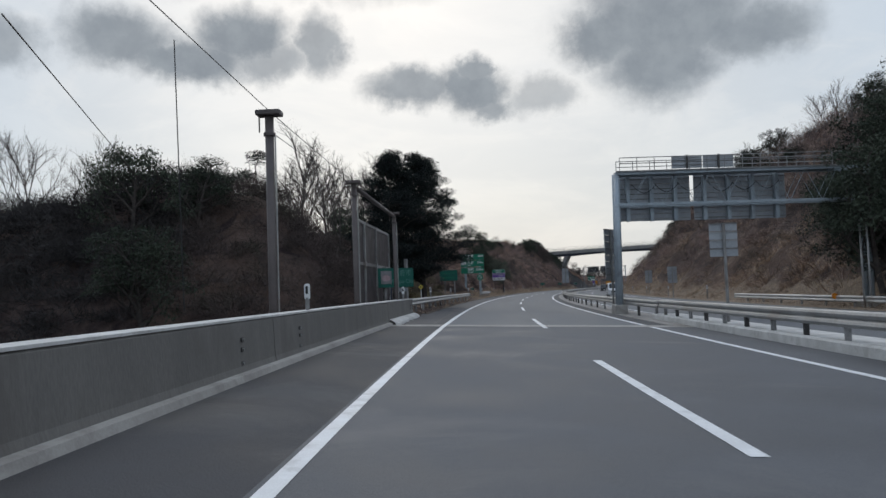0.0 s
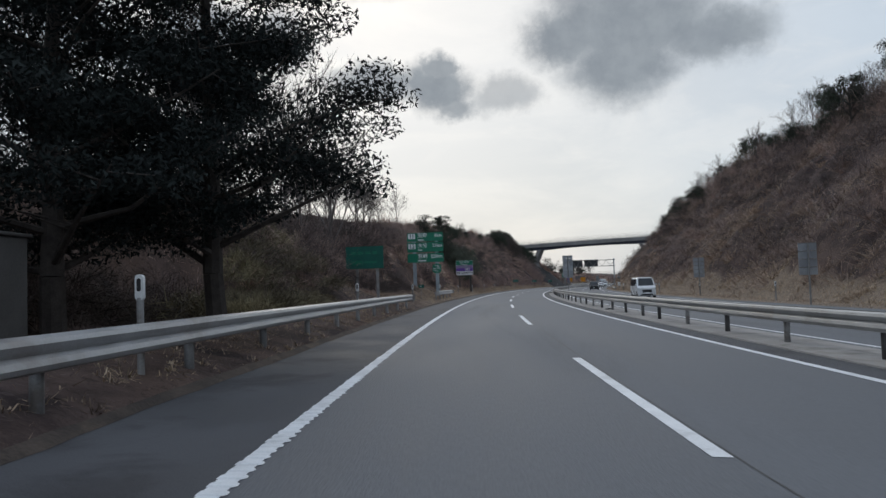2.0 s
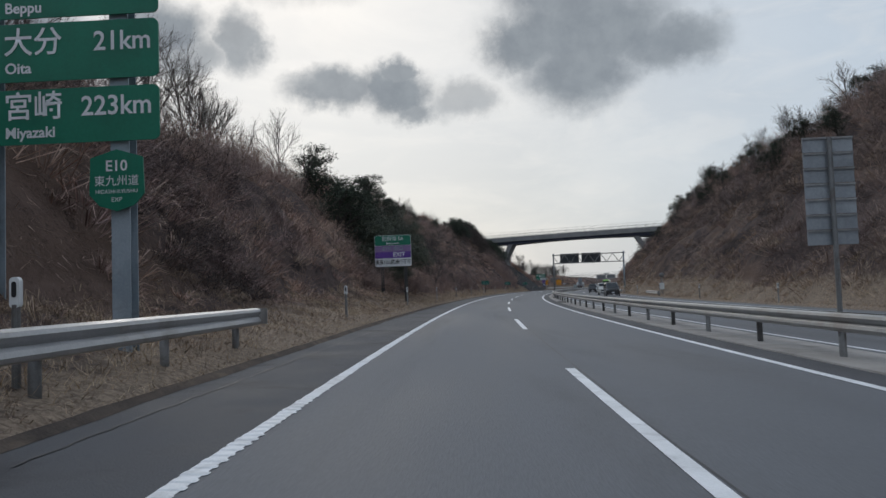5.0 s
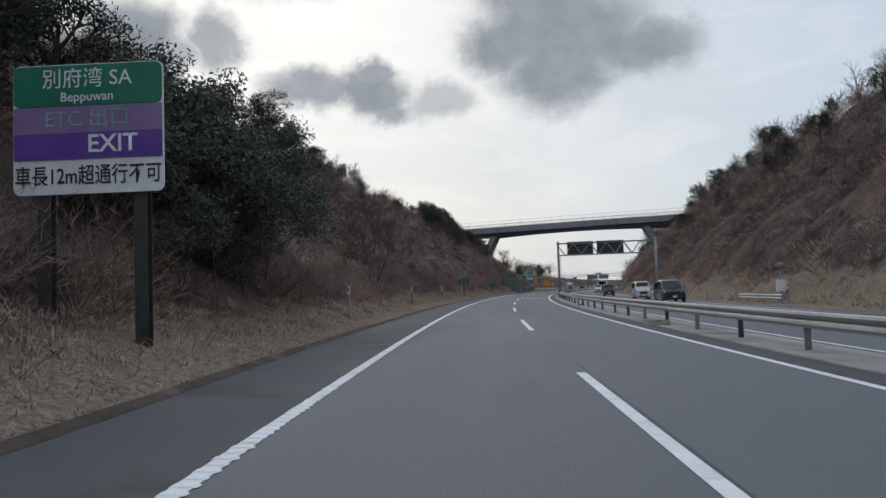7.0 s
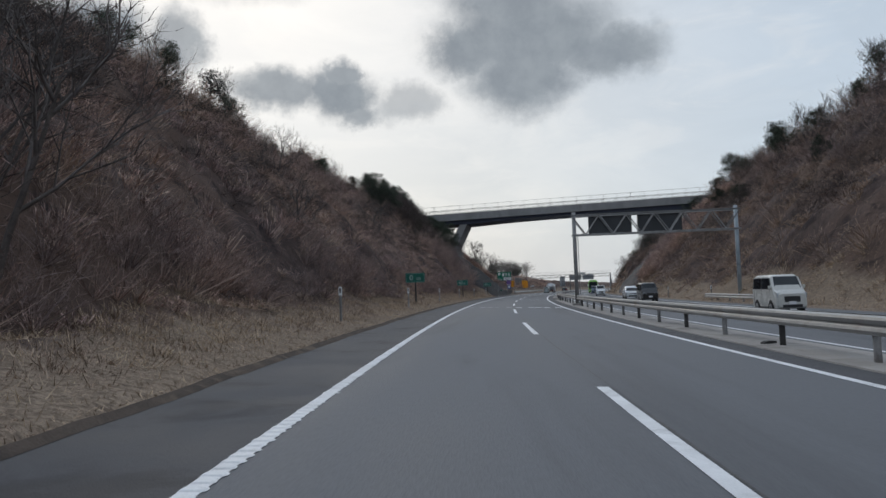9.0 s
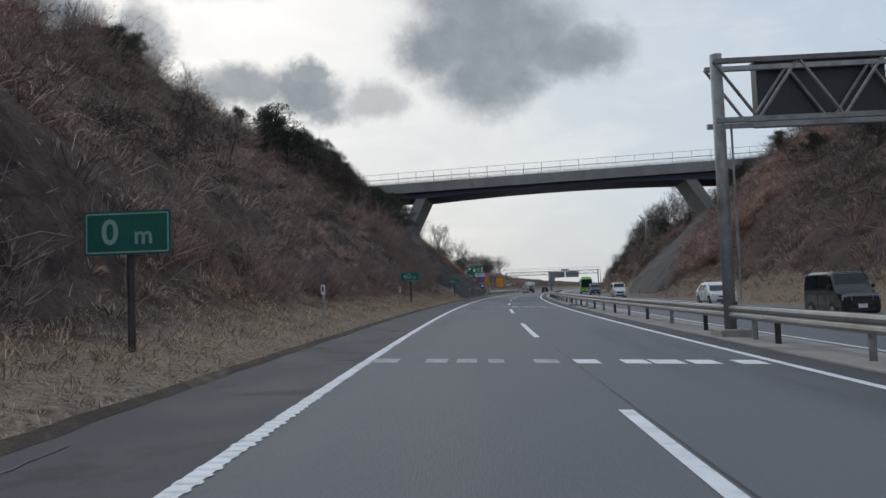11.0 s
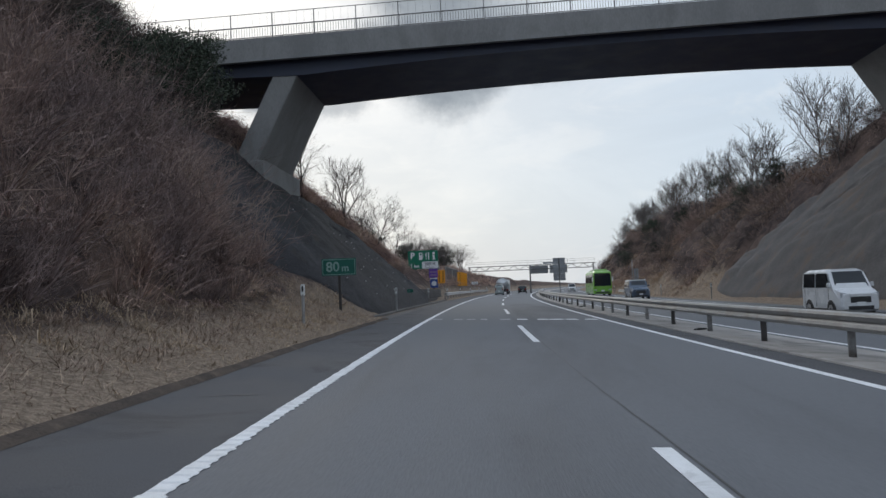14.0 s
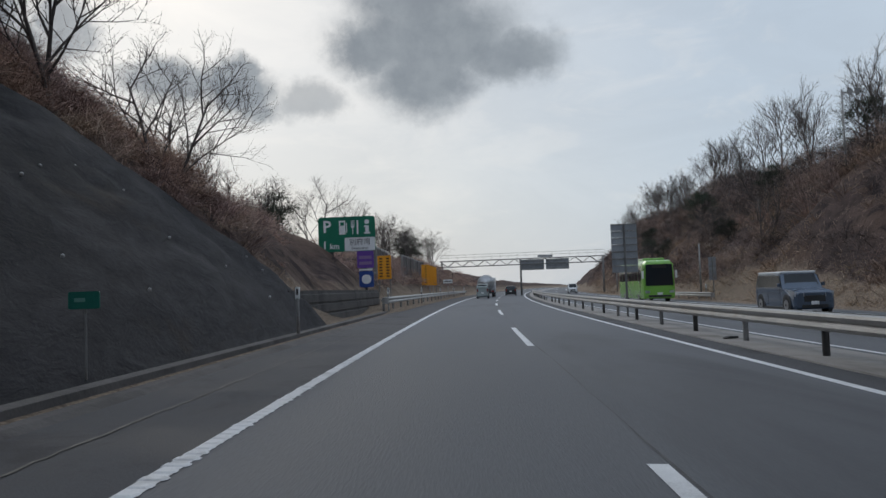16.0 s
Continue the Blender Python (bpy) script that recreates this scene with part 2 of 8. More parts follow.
GALV_PALE = surface("galvanised_beam", (0.36, 0.36, 0.365), (0.50, 0.50, 0.50), 1.2, 0.42, 0.06, 30.0, metal=0.35, stain=(0.26, 0.22, 0.19), stain_scale=0.6, stain_amount=0.55)
SHOULDER = surface("shoulder_asphalt", (0.056, 0.057, 0.063), (0.088, 0.089, 0.096), 0.6, 0.8, 0.45, 50.0, stain=(0.034, 0.032, 0.034), stain_scale=0.55, stain_amount=0.7, spec=0.3)
SHOULDER_DARK = surface("bridge_edge_asphalt", (0.034, 0.034, 0.038), (0.066, 0.067, 0.073), 0.5, 0.8, 0.45, 50.0, stain=(0.12, 0.118, 0.118), stain_scale=0.3, stain_amount=0.5, spec=0.3)
GUTTER = surface("gutter_concrete", (0.075, 0.070, 0.068), (0.14, 0.13, 0.125), 0.8, 0.9, 0.5, 20.0, stain=(0.04, 0.038, 0.038), stain_scale=0.7, stain_amount=0.7)
GALV_DULL = surface("weathered_steel", (0.20, 0.20, 0.20), (0.34, 0.335, 0.33), 2.5, 0.6, 0.1, 40.0, metal=0.4, stain=(0.13, 0.09, 0.065), stain_scale=2.0, per_object=0.35)
POST_DARK = surface("dark_post_paint", (0.045, 0.043, 0.042), (0.085, 0.08, 0.078), 3.0, 0.6, 0.1, 40.0, metal=0.2, per_object=0.3)
BROWN_STEEL = surface("brown_painted_steel", (0.075, 0.062, 0.06), (0.12, 0.10, 0.095), 2.0, 0.55, 0.1, 40.0, metal=0.1)
BLUE_STEEL = surface("grey_blue_painted_steel", (0.27, 0.32, 0.36), (0.38, 0.43, 0.47), 1.4, 0.5, 0.06, 30.0, metal=0.2, stain=(0.18, 0.18, 0.18), stain_scale=1.5)
PANEL_BACK = surface("sign_back_aluminium", (0.27, 0.29, 0.315), (0.39, 0.41, 0.435), 0.9, 0.5, 0.05, 20.0, metal=0.35, stain=(0.18, 0.19, 0.20), stain_scale=0.8, per_object=0.12)
VMS_DARK = surface("display_housing", (0.028, 0.030, 0.034), (0.05, 0.052, 0.058), 1.0, 0.5, 0.05, 20.0)
GREEN = surface("sign_green", (0.0, 0.135, 0.078), (0.004, 0.18, 0.105), 1.0, 0.42, 0.02, 20.0, space="object", stain=(0.0, 0.085, 0.055), stain_scale=0.9, stain_amount=0.35)
GREEN_DULL = surface("faded_sign_green", (0.0, 0.085, 0.062), (0.003, 0.115, 0.085), 1.0, 0.5, 0.02, 20.0, space="object", stain=(0.0, 0.06, 0.05), stain_scale=1.5, stain_amount=0.4)
PURPLE = surface("sign_purple", (0.095, 0.035, 0.26), (0.15, 0.06, 0.34), 1.2, 0.45, 0.02, 20.0, space="object")
PURPLE_PALE = surface("faded_sign_purple", (0.20, 0.13, 0.27), (0.27, 0.18, 0.34), 1.2, 0.45, 0.02, 20.0, space="object")
SIGN_WHITE = surface("sign_white", (0.66, 0.67, 0.68), (0.80, 0.81, 0.81), 2.0, 0.45, 0.02, 20.0, space="object")
LETTER_DIM = surface("dim_reflective_letters", (0.17, 0.30, 0.27), (0.28, 0.40, 0.37), 2.0, 0.45, 0.0, 20.0, space="object")
LETTER_FAINT = surface("faint_letters", (0.075, 0.205, 0.175), (0.125, 0.26, 0.23), 2.0, 0.45, 0.0, 20.0, space="object")
EMBLEM_GREY = surface("picture_grey", (0.16, 0.16, 0.17), (0.26, 0.25, 0.26), 4.0, 0.5, 0.0, 20.0, space="object")
EMBLEM_PINK = surface("picture_pink", (0.34, 0.24, 0.25), (0.46, 0.34, 0.35), 6.0, 0.5, 0.0, 20.0, space="object")
SIGN_BLACK = surface("sign_black", (0.012, 0.012, 0.013), (0.022, 0.022, 0.024), 2.0, 0.5, 0.02, 20.0, space="object")
SIGN_BLUE = surface("sign_blue", (0.01, 0.045, 0.22), (0.02, 0.07, 0.29), 1.5, 0.45, 0.02, 20.0, space="object")
ORANGE = surface("sign_orange", (0.72, 0.28, 0.012), (0.88, 0.37, 0.02), 1.5, 0.5, 0.02, 20.0, space="object")
YELLOW = surface("sign_yellow", (0.70, 0.55, 0.06), (0.82, 0.66, 0.12), 1.5, 0.5, 0.02, 20.0, space="object")
SCREEN_OPAQUE = surface("noise_screen_board", (0.078, 0.066, 0.066), (0.115, 0.10, 0.10), 2.0, 0.75, 0.25, 90.0, stain=(0.055, 0.05, 0.05), stain_scale=1.0)


def tinted_sheet(name, tint, clear):
    """A dull tinted sheet that lets a share of the light through."""
    m = bpy.data.materials.new(name)
    m.use_nodes = True
    n = Nodes(m.node_tree)
    bsdf = n.add("ShaderNodeBsdfPrincipled")
    grime = n.noise(n.add("ShaderNodeNewGeometry").outputs["Position"], 1.6, 5.0, 0.6)
    n.link(n.mix(n.ramp(grime.outputs["Fac"], 0.3, 0.7), tuple(c * 0.7 for c in tint), tint), bsdf.inputs["Base Color"])
    bsdf.inputs["Roughness"].default_value = 0.5
    through_it = n.add("ShaderNodeBsdfTransparent")
    through_it.inputs[0].default_value = (0.85, 0.80, 0.82, 1.0)
    both = n.add("ShaderNodeMixShader")
    n.link(n.ramp(grime.outputs["Fac"], 0.3, 0.7, clear * 1.2, clear * 0.8), both.inputs[0])
    n.link(bsdf.outputs[0], both.inputs[1])
    n.link(through_it.outputs[0], both.inputs[2])
    n.link(both.outputs[0], n.add("ShaderNodeOutputMaterial").inputs[0])
    return m


SCREEN = tinted_sheet("noise_screen_sheet", (0.085, 0.070, 0.074), 0.30)
NAVY = surface("navy_cabinet_paint", (0.012, 0.018, 0.05), (0.02, 0.03, 0.075), 1.5, 0.45, 0.04, 20.0)
BARK = surface("bark", (0.035, 0.028, 0.025), (0.082, 0.07, 0.062), 6.0, 0.9, 0.5, 30.0, space="object")
BARK_PALE = surface("winter_twig_bark", (0.060, 0.050, 0.047), (0.135, 0.117, 0.108), 4.0, 0.9, 0.3, 30.0, space="object", per_object=0.25)
PINE_LEAF = surface("pine_needles", (0.008, 0.011, 0.011), (0.022, 0.028, 0.026), 1.2, 0.8, 0.0, 20.0, space="object", spec=0.2, island=0.4)
LEAF = surface("evergreen_leaves", (0.024, 0.032, 0.024), (0.068, 0.082, 0.057), 1.0, 0.8, 0.0, 20.0, space="object", spec=0.2, island=0.45, per_object=0.4)
BAMBOO = surface("bamboo_leaves", (0.048, 0.058, 0.042), (0.135, 0.146, 0.102), 1.0, 0.75, 0.0, 20.0, space="object", island=0.5, per_object=0.2)


def brush_material(name, mauve, russet, tan, island, patch=0.12):
    """Dead stems whose tone drifts from mauve to russet to tan in patches, with a tone of its own for each stem, and
    dark mauve patches that paint in the shade between clumps.
    """
    m = bpy.data.materials.new(name)
    m.use_nodes = True
    n = Nodes(m.node_tree)
    bsdf = n.add("ShaderNodeBsdfPrincipled")
    n.link(bsdf.outputs[0], n.add("ShaderNodeOutputMaterial").inputs[0])
    geo = n.add("ShaderNodeNewGeometry")
    wide = n.noise(geo.outputs["Position"], patch, 4.0, 0.6, 0.6)
    small = n.noise(geo.outputs["Position"], patch * 4.2, 4.0, 0.6, 0.4)
    color = n.mix(n.ramp(wide.outputs["Fac"], 0.40, 0.62), mauve, russet)
    color = n.mix(n.ramp(small.outputs["Fac"], 0.48, 0.68, 0.0, 0.85), color, tan)
    # low noise goes dark mauve: shade of gaps between clumps, painted on the stems
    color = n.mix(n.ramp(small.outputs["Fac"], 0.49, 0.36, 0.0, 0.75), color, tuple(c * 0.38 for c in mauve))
    color = n.mix(1.0, color, n.mix(geo.outputs["Random Per Island"], (1 - island,) * 3, (1 + island,) * 3), "MULTIPLY")
    n.link(color, bsdf.inputs["Base Color"])
    bsdf.inputs["Roughness"].default_value = 0.95
    bsdf.inputs["Specular IOR Level"].default_value = 0.08
    return m


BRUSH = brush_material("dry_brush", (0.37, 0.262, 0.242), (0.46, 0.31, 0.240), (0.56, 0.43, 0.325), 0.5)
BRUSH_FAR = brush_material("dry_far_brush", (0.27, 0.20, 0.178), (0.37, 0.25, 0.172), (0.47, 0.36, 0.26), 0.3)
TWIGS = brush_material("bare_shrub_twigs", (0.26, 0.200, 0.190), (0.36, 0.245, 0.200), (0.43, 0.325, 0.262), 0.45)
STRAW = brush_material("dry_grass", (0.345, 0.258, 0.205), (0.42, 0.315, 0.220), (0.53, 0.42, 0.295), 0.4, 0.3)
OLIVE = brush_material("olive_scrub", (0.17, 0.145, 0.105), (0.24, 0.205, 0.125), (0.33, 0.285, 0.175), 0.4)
TYRE = surface("tyre_rubber", (0.018, 0.018, 0.019), (0.03, 0.03, 0.03), 5.0, 0.85, 0.1)
RIM = surface("wheel_alloy", (0.30, 0.30, 0.31), (0.45, 0.45, 0.46), 5.0, 0.4, 0.0, metal=0.8)
CAR_GLASS = glassy("car_glass", (0.030, 0.040, 0.050), 0.05)
LAMP_CLEAR = glassy("headlamp_lens", (0.55, 0.57, 0.60), 0.1)
LAMP_RED = glassy("tail_lamp_lens", (0.30, 0.012, 0.012), 0.15)
AMBER = glassy("amber_reflector", (0.75, 0.25, 0.02), 0.2)
TRIM = surface("black_plastic", (0.02, 0.02, 0.021), (0.036, 0.036, 0.037), 4.0, 0.6, 0.05)
CABLE = surface("cable_sheath", (0.02, 0.02, 0.021), (0.03, 0.03, 0.03), 4.0, 0.6, 0.0)


def paintwork(name, color, rough=0.25, metal=0.0):
    m = surface(name, tuple(c * 0.92 for c in color), color, 0.8, rough, 0.0, 20.0, metal=metal, space="object", gloss_vary=0.06,
                stain=tuple(c * 0.75 for c in color), stain_scale=1.3, stain_amount=0.3)
    m.node_tree.nodes["Principled BSDF"].inputs["Coat Weight"].default_value = 0.5
    return m


def slope_material():
    """Dry earth and litter: straw near the road, brown and greyish higher up, with the shade of hollows and stem gaps
    painted dark.
    """
    m = bpy.data.materials.new("dry_slope")
    m.use_nodes = True
    n = Nodes(m.node_tree)
    bsdf = n.add("ShaderNodeBsdfPrincipled")
    n.link(bsdf.outputs[0], n.add("ShaderNodeOutputMaterial").inputs[0])
    vec = n.add("ShaderNodeNewGeometry").outputs["Position"]
    big = n.noise(vec, 0.11, 5.0, 0.6)
    mid = n.noise(vec, 0.7, 5.0, 0.65, 0.8)
    fine = n.noise(vec, 9.0, 4.0, 0.7, 0.5)
    stems = n.noise(vec, 3.6, 5.0, 0.75, 2.2)
    earth = n.mix(n.ramp(mid.outputs["Fac"], 0.30, 0.70), (0.052, 0.039, 0.038), (0.140, 0.102, 0.090))
    earth = n.mix(n.ramp(big.outputs["Fac"], 0.42, 0.66, 0.0, 0.6), earth, (0.170, 0.112, 0.082))
    # dark noise patches paint the shade of hollows into the earth
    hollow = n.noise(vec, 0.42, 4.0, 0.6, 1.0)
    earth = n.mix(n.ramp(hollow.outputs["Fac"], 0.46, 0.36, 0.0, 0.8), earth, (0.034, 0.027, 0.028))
    # near-black between stems: shade of the gaps put into the colour
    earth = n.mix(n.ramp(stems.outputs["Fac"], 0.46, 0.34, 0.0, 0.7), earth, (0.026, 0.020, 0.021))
    earth = n.mix(n.ramp(stems.outputs["Fac"], 0.56, 0.68, 0.0, 0.55), earth, (0.17, 0.135, 0.122))
    straw = n.mix(n.ramp(fine.outputs["Fac"], 0.3, 0.7), (0.150, 0.113, 0.086), (0.40, 0.318, 0.240))
    # same painted gap shade in the straw, less deep
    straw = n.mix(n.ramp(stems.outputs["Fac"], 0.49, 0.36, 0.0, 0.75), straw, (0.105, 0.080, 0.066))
    near = n.add("ShaderNodeAttribute")
    near.attribute_name = "verge"
    jag = n.math("ADD", near.outputs["Fac"], n.math("MULTIPLY", n.math("SUBTRACT", mid.outputs["Fac"], 0.5), 0.7))
    color = n.mix(n.ramp(jag, 0.35, 0.65), earth, straw)
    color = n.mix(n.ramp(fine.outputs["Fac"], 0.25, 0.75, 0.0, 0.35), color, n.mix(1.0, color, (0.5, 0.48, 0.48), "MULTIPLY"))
    n.link(color, bsdf.inputs["Base Color"])
    bsdf.inputs["Roughness"].default_value = 0.95
    bsdf.inputs["Specular IOR Level"].default_value = 0.1
    b = n.add("ShaderNodeBump")
    b.inputs["Strength"].default_value = 0.55
    b.inputs["Distance"].default_value = 0.07
    n.link(n.math("ADD", n.math("MULTIPLY", stems.outputs["Fac"], 2.0), fine.outputs["Fac"]), b.inputs["Height"])
    n.link(b.outputs[0], bsdf.inputs["Normal"])
    return m


SLOPE = slope_material()


def mottled_shotcrete():
    """Rough grey sprayed concrete with a wide near-black patch (from a mesh attribute), streaked along the road, and
    rusty moss.
    """
    m = bpy.data.materials.new("shotcrete")
    m.use_nodes = True
    n = Nodes(m.node_tree)
    bsdf = n.add("ShaderNodeBsdfPrincipled")
    n.link(bsdf.outputs[0], n.add("ShaderNodeOutputMaterial").inputs[0])
    flow = n.add("ShaderNodeMapping")
    n.link(n.add("ShaderNodeNewGeometry").outputs["Position"], flow.inputs["Vector"])
    flow.inputs["Scale"].default_value = (1.0, 0.4, 1.0)
    wide = n.noise(flow.outputs[0], 0.35, 5.0, 0.65, 0.8)
    mid = n.noise(flow.outputs[0], 2.2, 5.0, 0.65, 0.6)
    fine = n.noise(flow.outputs[0], 14.0, 4.0, 0.7)
    dry = n.mix(n.ramp(mid.outputs["Fac"], 0.3, 0.7), (0.011, 0.011, 0.0135), (0.029, 0.028, 0.032))
    patch_tone = n.mix(n.ramp(mid.outputs["Fac"], 0.3, 0.7), (0.0022, 0.0025, 0.004), (0.008, 0.0085, 0.0115))
    dark_patch = n.add("ShaderNodeAttribute")
    dark_patch.attribute_name = "dark_patch"
    level = n.math("ADD", dark_patch.outputs["Fac"], n.math("MULTIPLY", n.math("SUBTRACT", wide.outputs["Fac"], 0.5), 1.3))
    color = n.mix(n.ramp(level, 0.32, 0.62), dry, patch_tone)
    color = n.mix(n.ramp(wide.outputs["Fac"], 0.56, 0.68, 0.0, 0.5), color, (0.042, 0.029, 0.017))
    color = n.mix(n.ramp(fine.outputs["Fac"], 0.62, 0.75, 0.0, 0.5), color, (0.075, 0.074, 0.076))
    n.link(color, bsdf.inputs["Base Color"])
    bsdf.inputs["Roughness"].default_value = 0.9
    b = n.add("ShaderNodeBump")
    b.inputs["Strength"].default_value = 0.55
    b.inputs["Distance"].default_value = 0.06
    n.link(n.math("ADD", n.math("MULTIPLY", mid.outputs["Fac"], 2.5), fine.outputs["Fac"]), b.inputs["Height"])
    n.link(b.outputs[0], bsdf.inputs["Normal"])
    return m


SHOTCRETE = mottled_shotcrete()

# ---- mesh helpers ----
def mesh_of(name, verts, faces, material, smooth=False):
    me = bpy.data.meshes.new(name)
    me.from_pydata([tuple(v) for v in verts], [], [tuple(f) for f in faces])
    me.materials.append(material)
    if smooth:
        me.polygons.foreach_set("use_smooth", [True] * len(me.polygons))
    me.update()
    return me


def big_mesh(name, verts, tris, material):
    """A mesh out of many triangles, from arrays."""
    me = bpy.data.meshes.new(name)
    me.vertices.add(len(verts))
    me.vertices.foreach_set("co", np.asarray(verts, np.float32).ravel())
    count = len(tris)
    me.loops.add(count * 3)
    me.loops.foreach_set("vertex_index", np.asarray(tris, np.int32).ravel())
    me.polygons.add(count)
    me.polygons.foreach_set("loop_start", np.arange(0, count * 3, 3, dtype=np.int32))
    me.polygons.foreach_set("loop_total", np.full(count, 3, np.int32))
    me.materials.append(material)
    me.update()
    return me


def part(name, shape, material, parent, label="", smooth=False):
    """Links a bmesh (or a mesh) as one mesh object under a thing or part."""
    if isinstance(shape, bmesh.types.BMesh):
        me = bpy.data.meshes.new(name)
        shape.to_mesh(me)
        shape.free()
        me.materials.append(material)
    else:
        me = shape
    if smooth:
        me.polygons.foreach_set("use_smooth", [True] * len(me.polygons))
    ob = new(name, me)
    ob.parent = parent
    if label:
        ob["label"] = label
    return ob


def thing(name, m, label, category, group=""):
    ob = new(name)
    ob.empty_display_size = 0.2
    ob.matrix_basis = m
    return tagged(ob, label, category, group)


def box(bm, x0, x1, y0, y1, z0, z1, bevel=0.0):
    b = bmesh.new()
    bmesh.ops.create_cube(b, size=1.0)
    bmesh.ops.transform(b, matrix=Matrix.Translation(((x0 + x1) / 2, (y0 + y1) / 2, (z0 + z1) / 2)) @ Matrix.Diagonal((x1 - x0, y1 - y0, z1 - z0, 1)), verts=b.verts)
    if bevel:
        bmesh.ops.bevel(b, geom=b.edges[:], offset=bevel, segments=2, affect="EDGES", profile=0.5)
    me = bpy.data.meshes.new("tmp")
    b.to_mesh(me)
    b.free()
    bm.from_mesh(me)
    bpy.data.meshes.remove(me)
    return bm


def rod(bm, a, b, r, sides=8, r2=None):
    """A round bar from a to b."""
    a, b = Vector(a), Vector(b)
    d = b - a
    m = Matrix.Translation((a + b) / 2) @ d.to_track_quat("Z", "Y").to_matrix().to_4x4()
    bmesh.ops.create_cone(bm, cap_ends=True, segments=sides, radius1=r, radius2=r if r2 is None else r2, depth=d.length, matrix=m)
    return bm


def plate(bm, outline, y0, y1):
    """An upright plate: an outline of (x, z), from y0 to y1."""
    front = [bm.verts.new((x, y0, z)) for x, z in outline]
    rear = [bm.verts.new((x, y1, z)) for x, z in outline]
    bm.faces.new(front)
    bm.faces.new(rear[::-1])
    for i in range(len(front)):
        j = (i + 1) % len(front)
        bm.faces.new((front[j], front[i], rear[i], rear[j]))
    bmesh.ops.recalc_face_normals(bm, faces=bm.faces)
    return bm


def rounded(x0, x1, z0, z1, r=0.08, steps=4):
    out = []
    for cx, cz, a0 in ((x1 - r, z1 - r, 0), (x0 + r, z1 - r, 90), (x0 + r, z0 + r, 180), (x1 - r, z0 + r, 270)):
        for i in range(steps + 1):
            a = radians(a0 + 90 * i / steps)
            out.append((cx + r * math.cos(a), cz + r * math.sin(a)))
    return out


def strip(name, s0, s1, u_of, z, material, step=1.0, uv=True, parent=None):
    """A ribbon along the road between u limits (pairs of u, z), with u and s kept as its map."""
    s = np.arange(s0, s1 + step * 0.5, step)
    s[-1] = s1
    cols = len(u_of)
    verts = np.concatenate([spot(s, u, z + dz) for u, dz in u_of])
    n = len(s)
    faces = [(c * n + i, (c + 1) * n + i, (c + 1) * n + i + 1, c * n + i + 1) for c in range(cols - 1) for i in range(n - 1)]
    me = mesh_of(name, verts, faces, material)
    if uv:
        layer = me.uv_layers.new(name="map")
        us = np.repeat([u for u, dz in u_of], n)
        ss = np.tile(s, cols)
        idx = np.zeros(len(me.loops), np.int32)
        me.loops.foreach_get("vertex_index", idx)
        layer.data.foreach_set("uv", np.stack([us[idx] / 10.0, ss[idx] / 10.0], -1).astype(np.float32).ravel())
    ob = new(name, me)
    ob.parent = parent
    return ob


def lumps(x, y, size, seed=0):
    """Smooth value noise between -1 and 1 with bumps of that size."""
    x, y = np.asarray(x, float) / size, np.asarray(y, float) / size
    i, j = np.floor(x).astype(np.int64), np.floor(y).astype(np.int64)
    f, g = x - i, y - j
    f, g = f * f * (3 - 2 * f), g * g * (3 - 2 * g)

    def h(a, b):
        n = (a * 374761393 + b * 668265263 + seed * 974711) & 0x7FFFFFFF
        n = ((n ^ (n >> 13)) * 1274126177) & 0x7FFFFFFF
        return ((n ^ (n >> 16)) & 0xFFFF) / 32767.5 - 1.0

    return (h(i, j) * (1 - f) + h(i + 1, j) * f) * (1 - g) + (h(i, j + 1) * (1 - f) + h(i + 1, j + 1) * f) * g


# ---- the ground: cut slopes on both sides of the road ----
LEFT_S = (-400, -60, 20, 40, 70, 90, 105, 120, 140, 160, 185, 210, 240, 265, 290, 310, 322, 334, 343, 350, 360, 400, 440, 480, 560, 800, 3200)
LEFT_Z = (8, 8, 8, 3.5, 3.4, 2.9, 3.8, 6.2, 8.5, 10.0, 11.0, 11.5, 13.0, 15.0, 15.5, 16.0, 16.0, 14.0, 9.5, 5.4, 2.6, 3.4, 4.0, 4.0, 3.0, 2.0, 2.0)
RIGHT_S = (-400, -60, 0, 20, 40, 70, 100, 130, 160, 200, 230, 260, 300, 320, 332, 341, 350, 370, 400, 430, 470, 520, 600, 800, 3200)
RIGHT_Z = (2, 2, 4, 8, 13, 16, 17.5, 18.5, 18.5, 18.0, 17.5, 18.0, 19.0, 19.0, 16.5, 12.5, 11.0, 10.5, 11.5, 12.5, 13.5, 13, 9, 4, 2)
LEFT_TOE, RIGHT_TOE = 6.9, 17.6


def soft_min(a, b, k=1.6):
    h = np.clip(0.5 + 0.5 * (b - a) / k, 0, 1)
    return b + (a - b) * h - k * h * (1 - h)


def rolling(s, u, seed=0.0):
    return (np.sin(s * 0.21 + u * 0.33 + seed) + np.sin(s * 0.53 - u * 0.71 + 1.7 + seed) * 0.6 + np.sin(s * 1.27 + u * 0.9 + 4.1) * 0.3 + np.sin(u * 1.9 - s * 0.8 + 2.2) * 0.25)


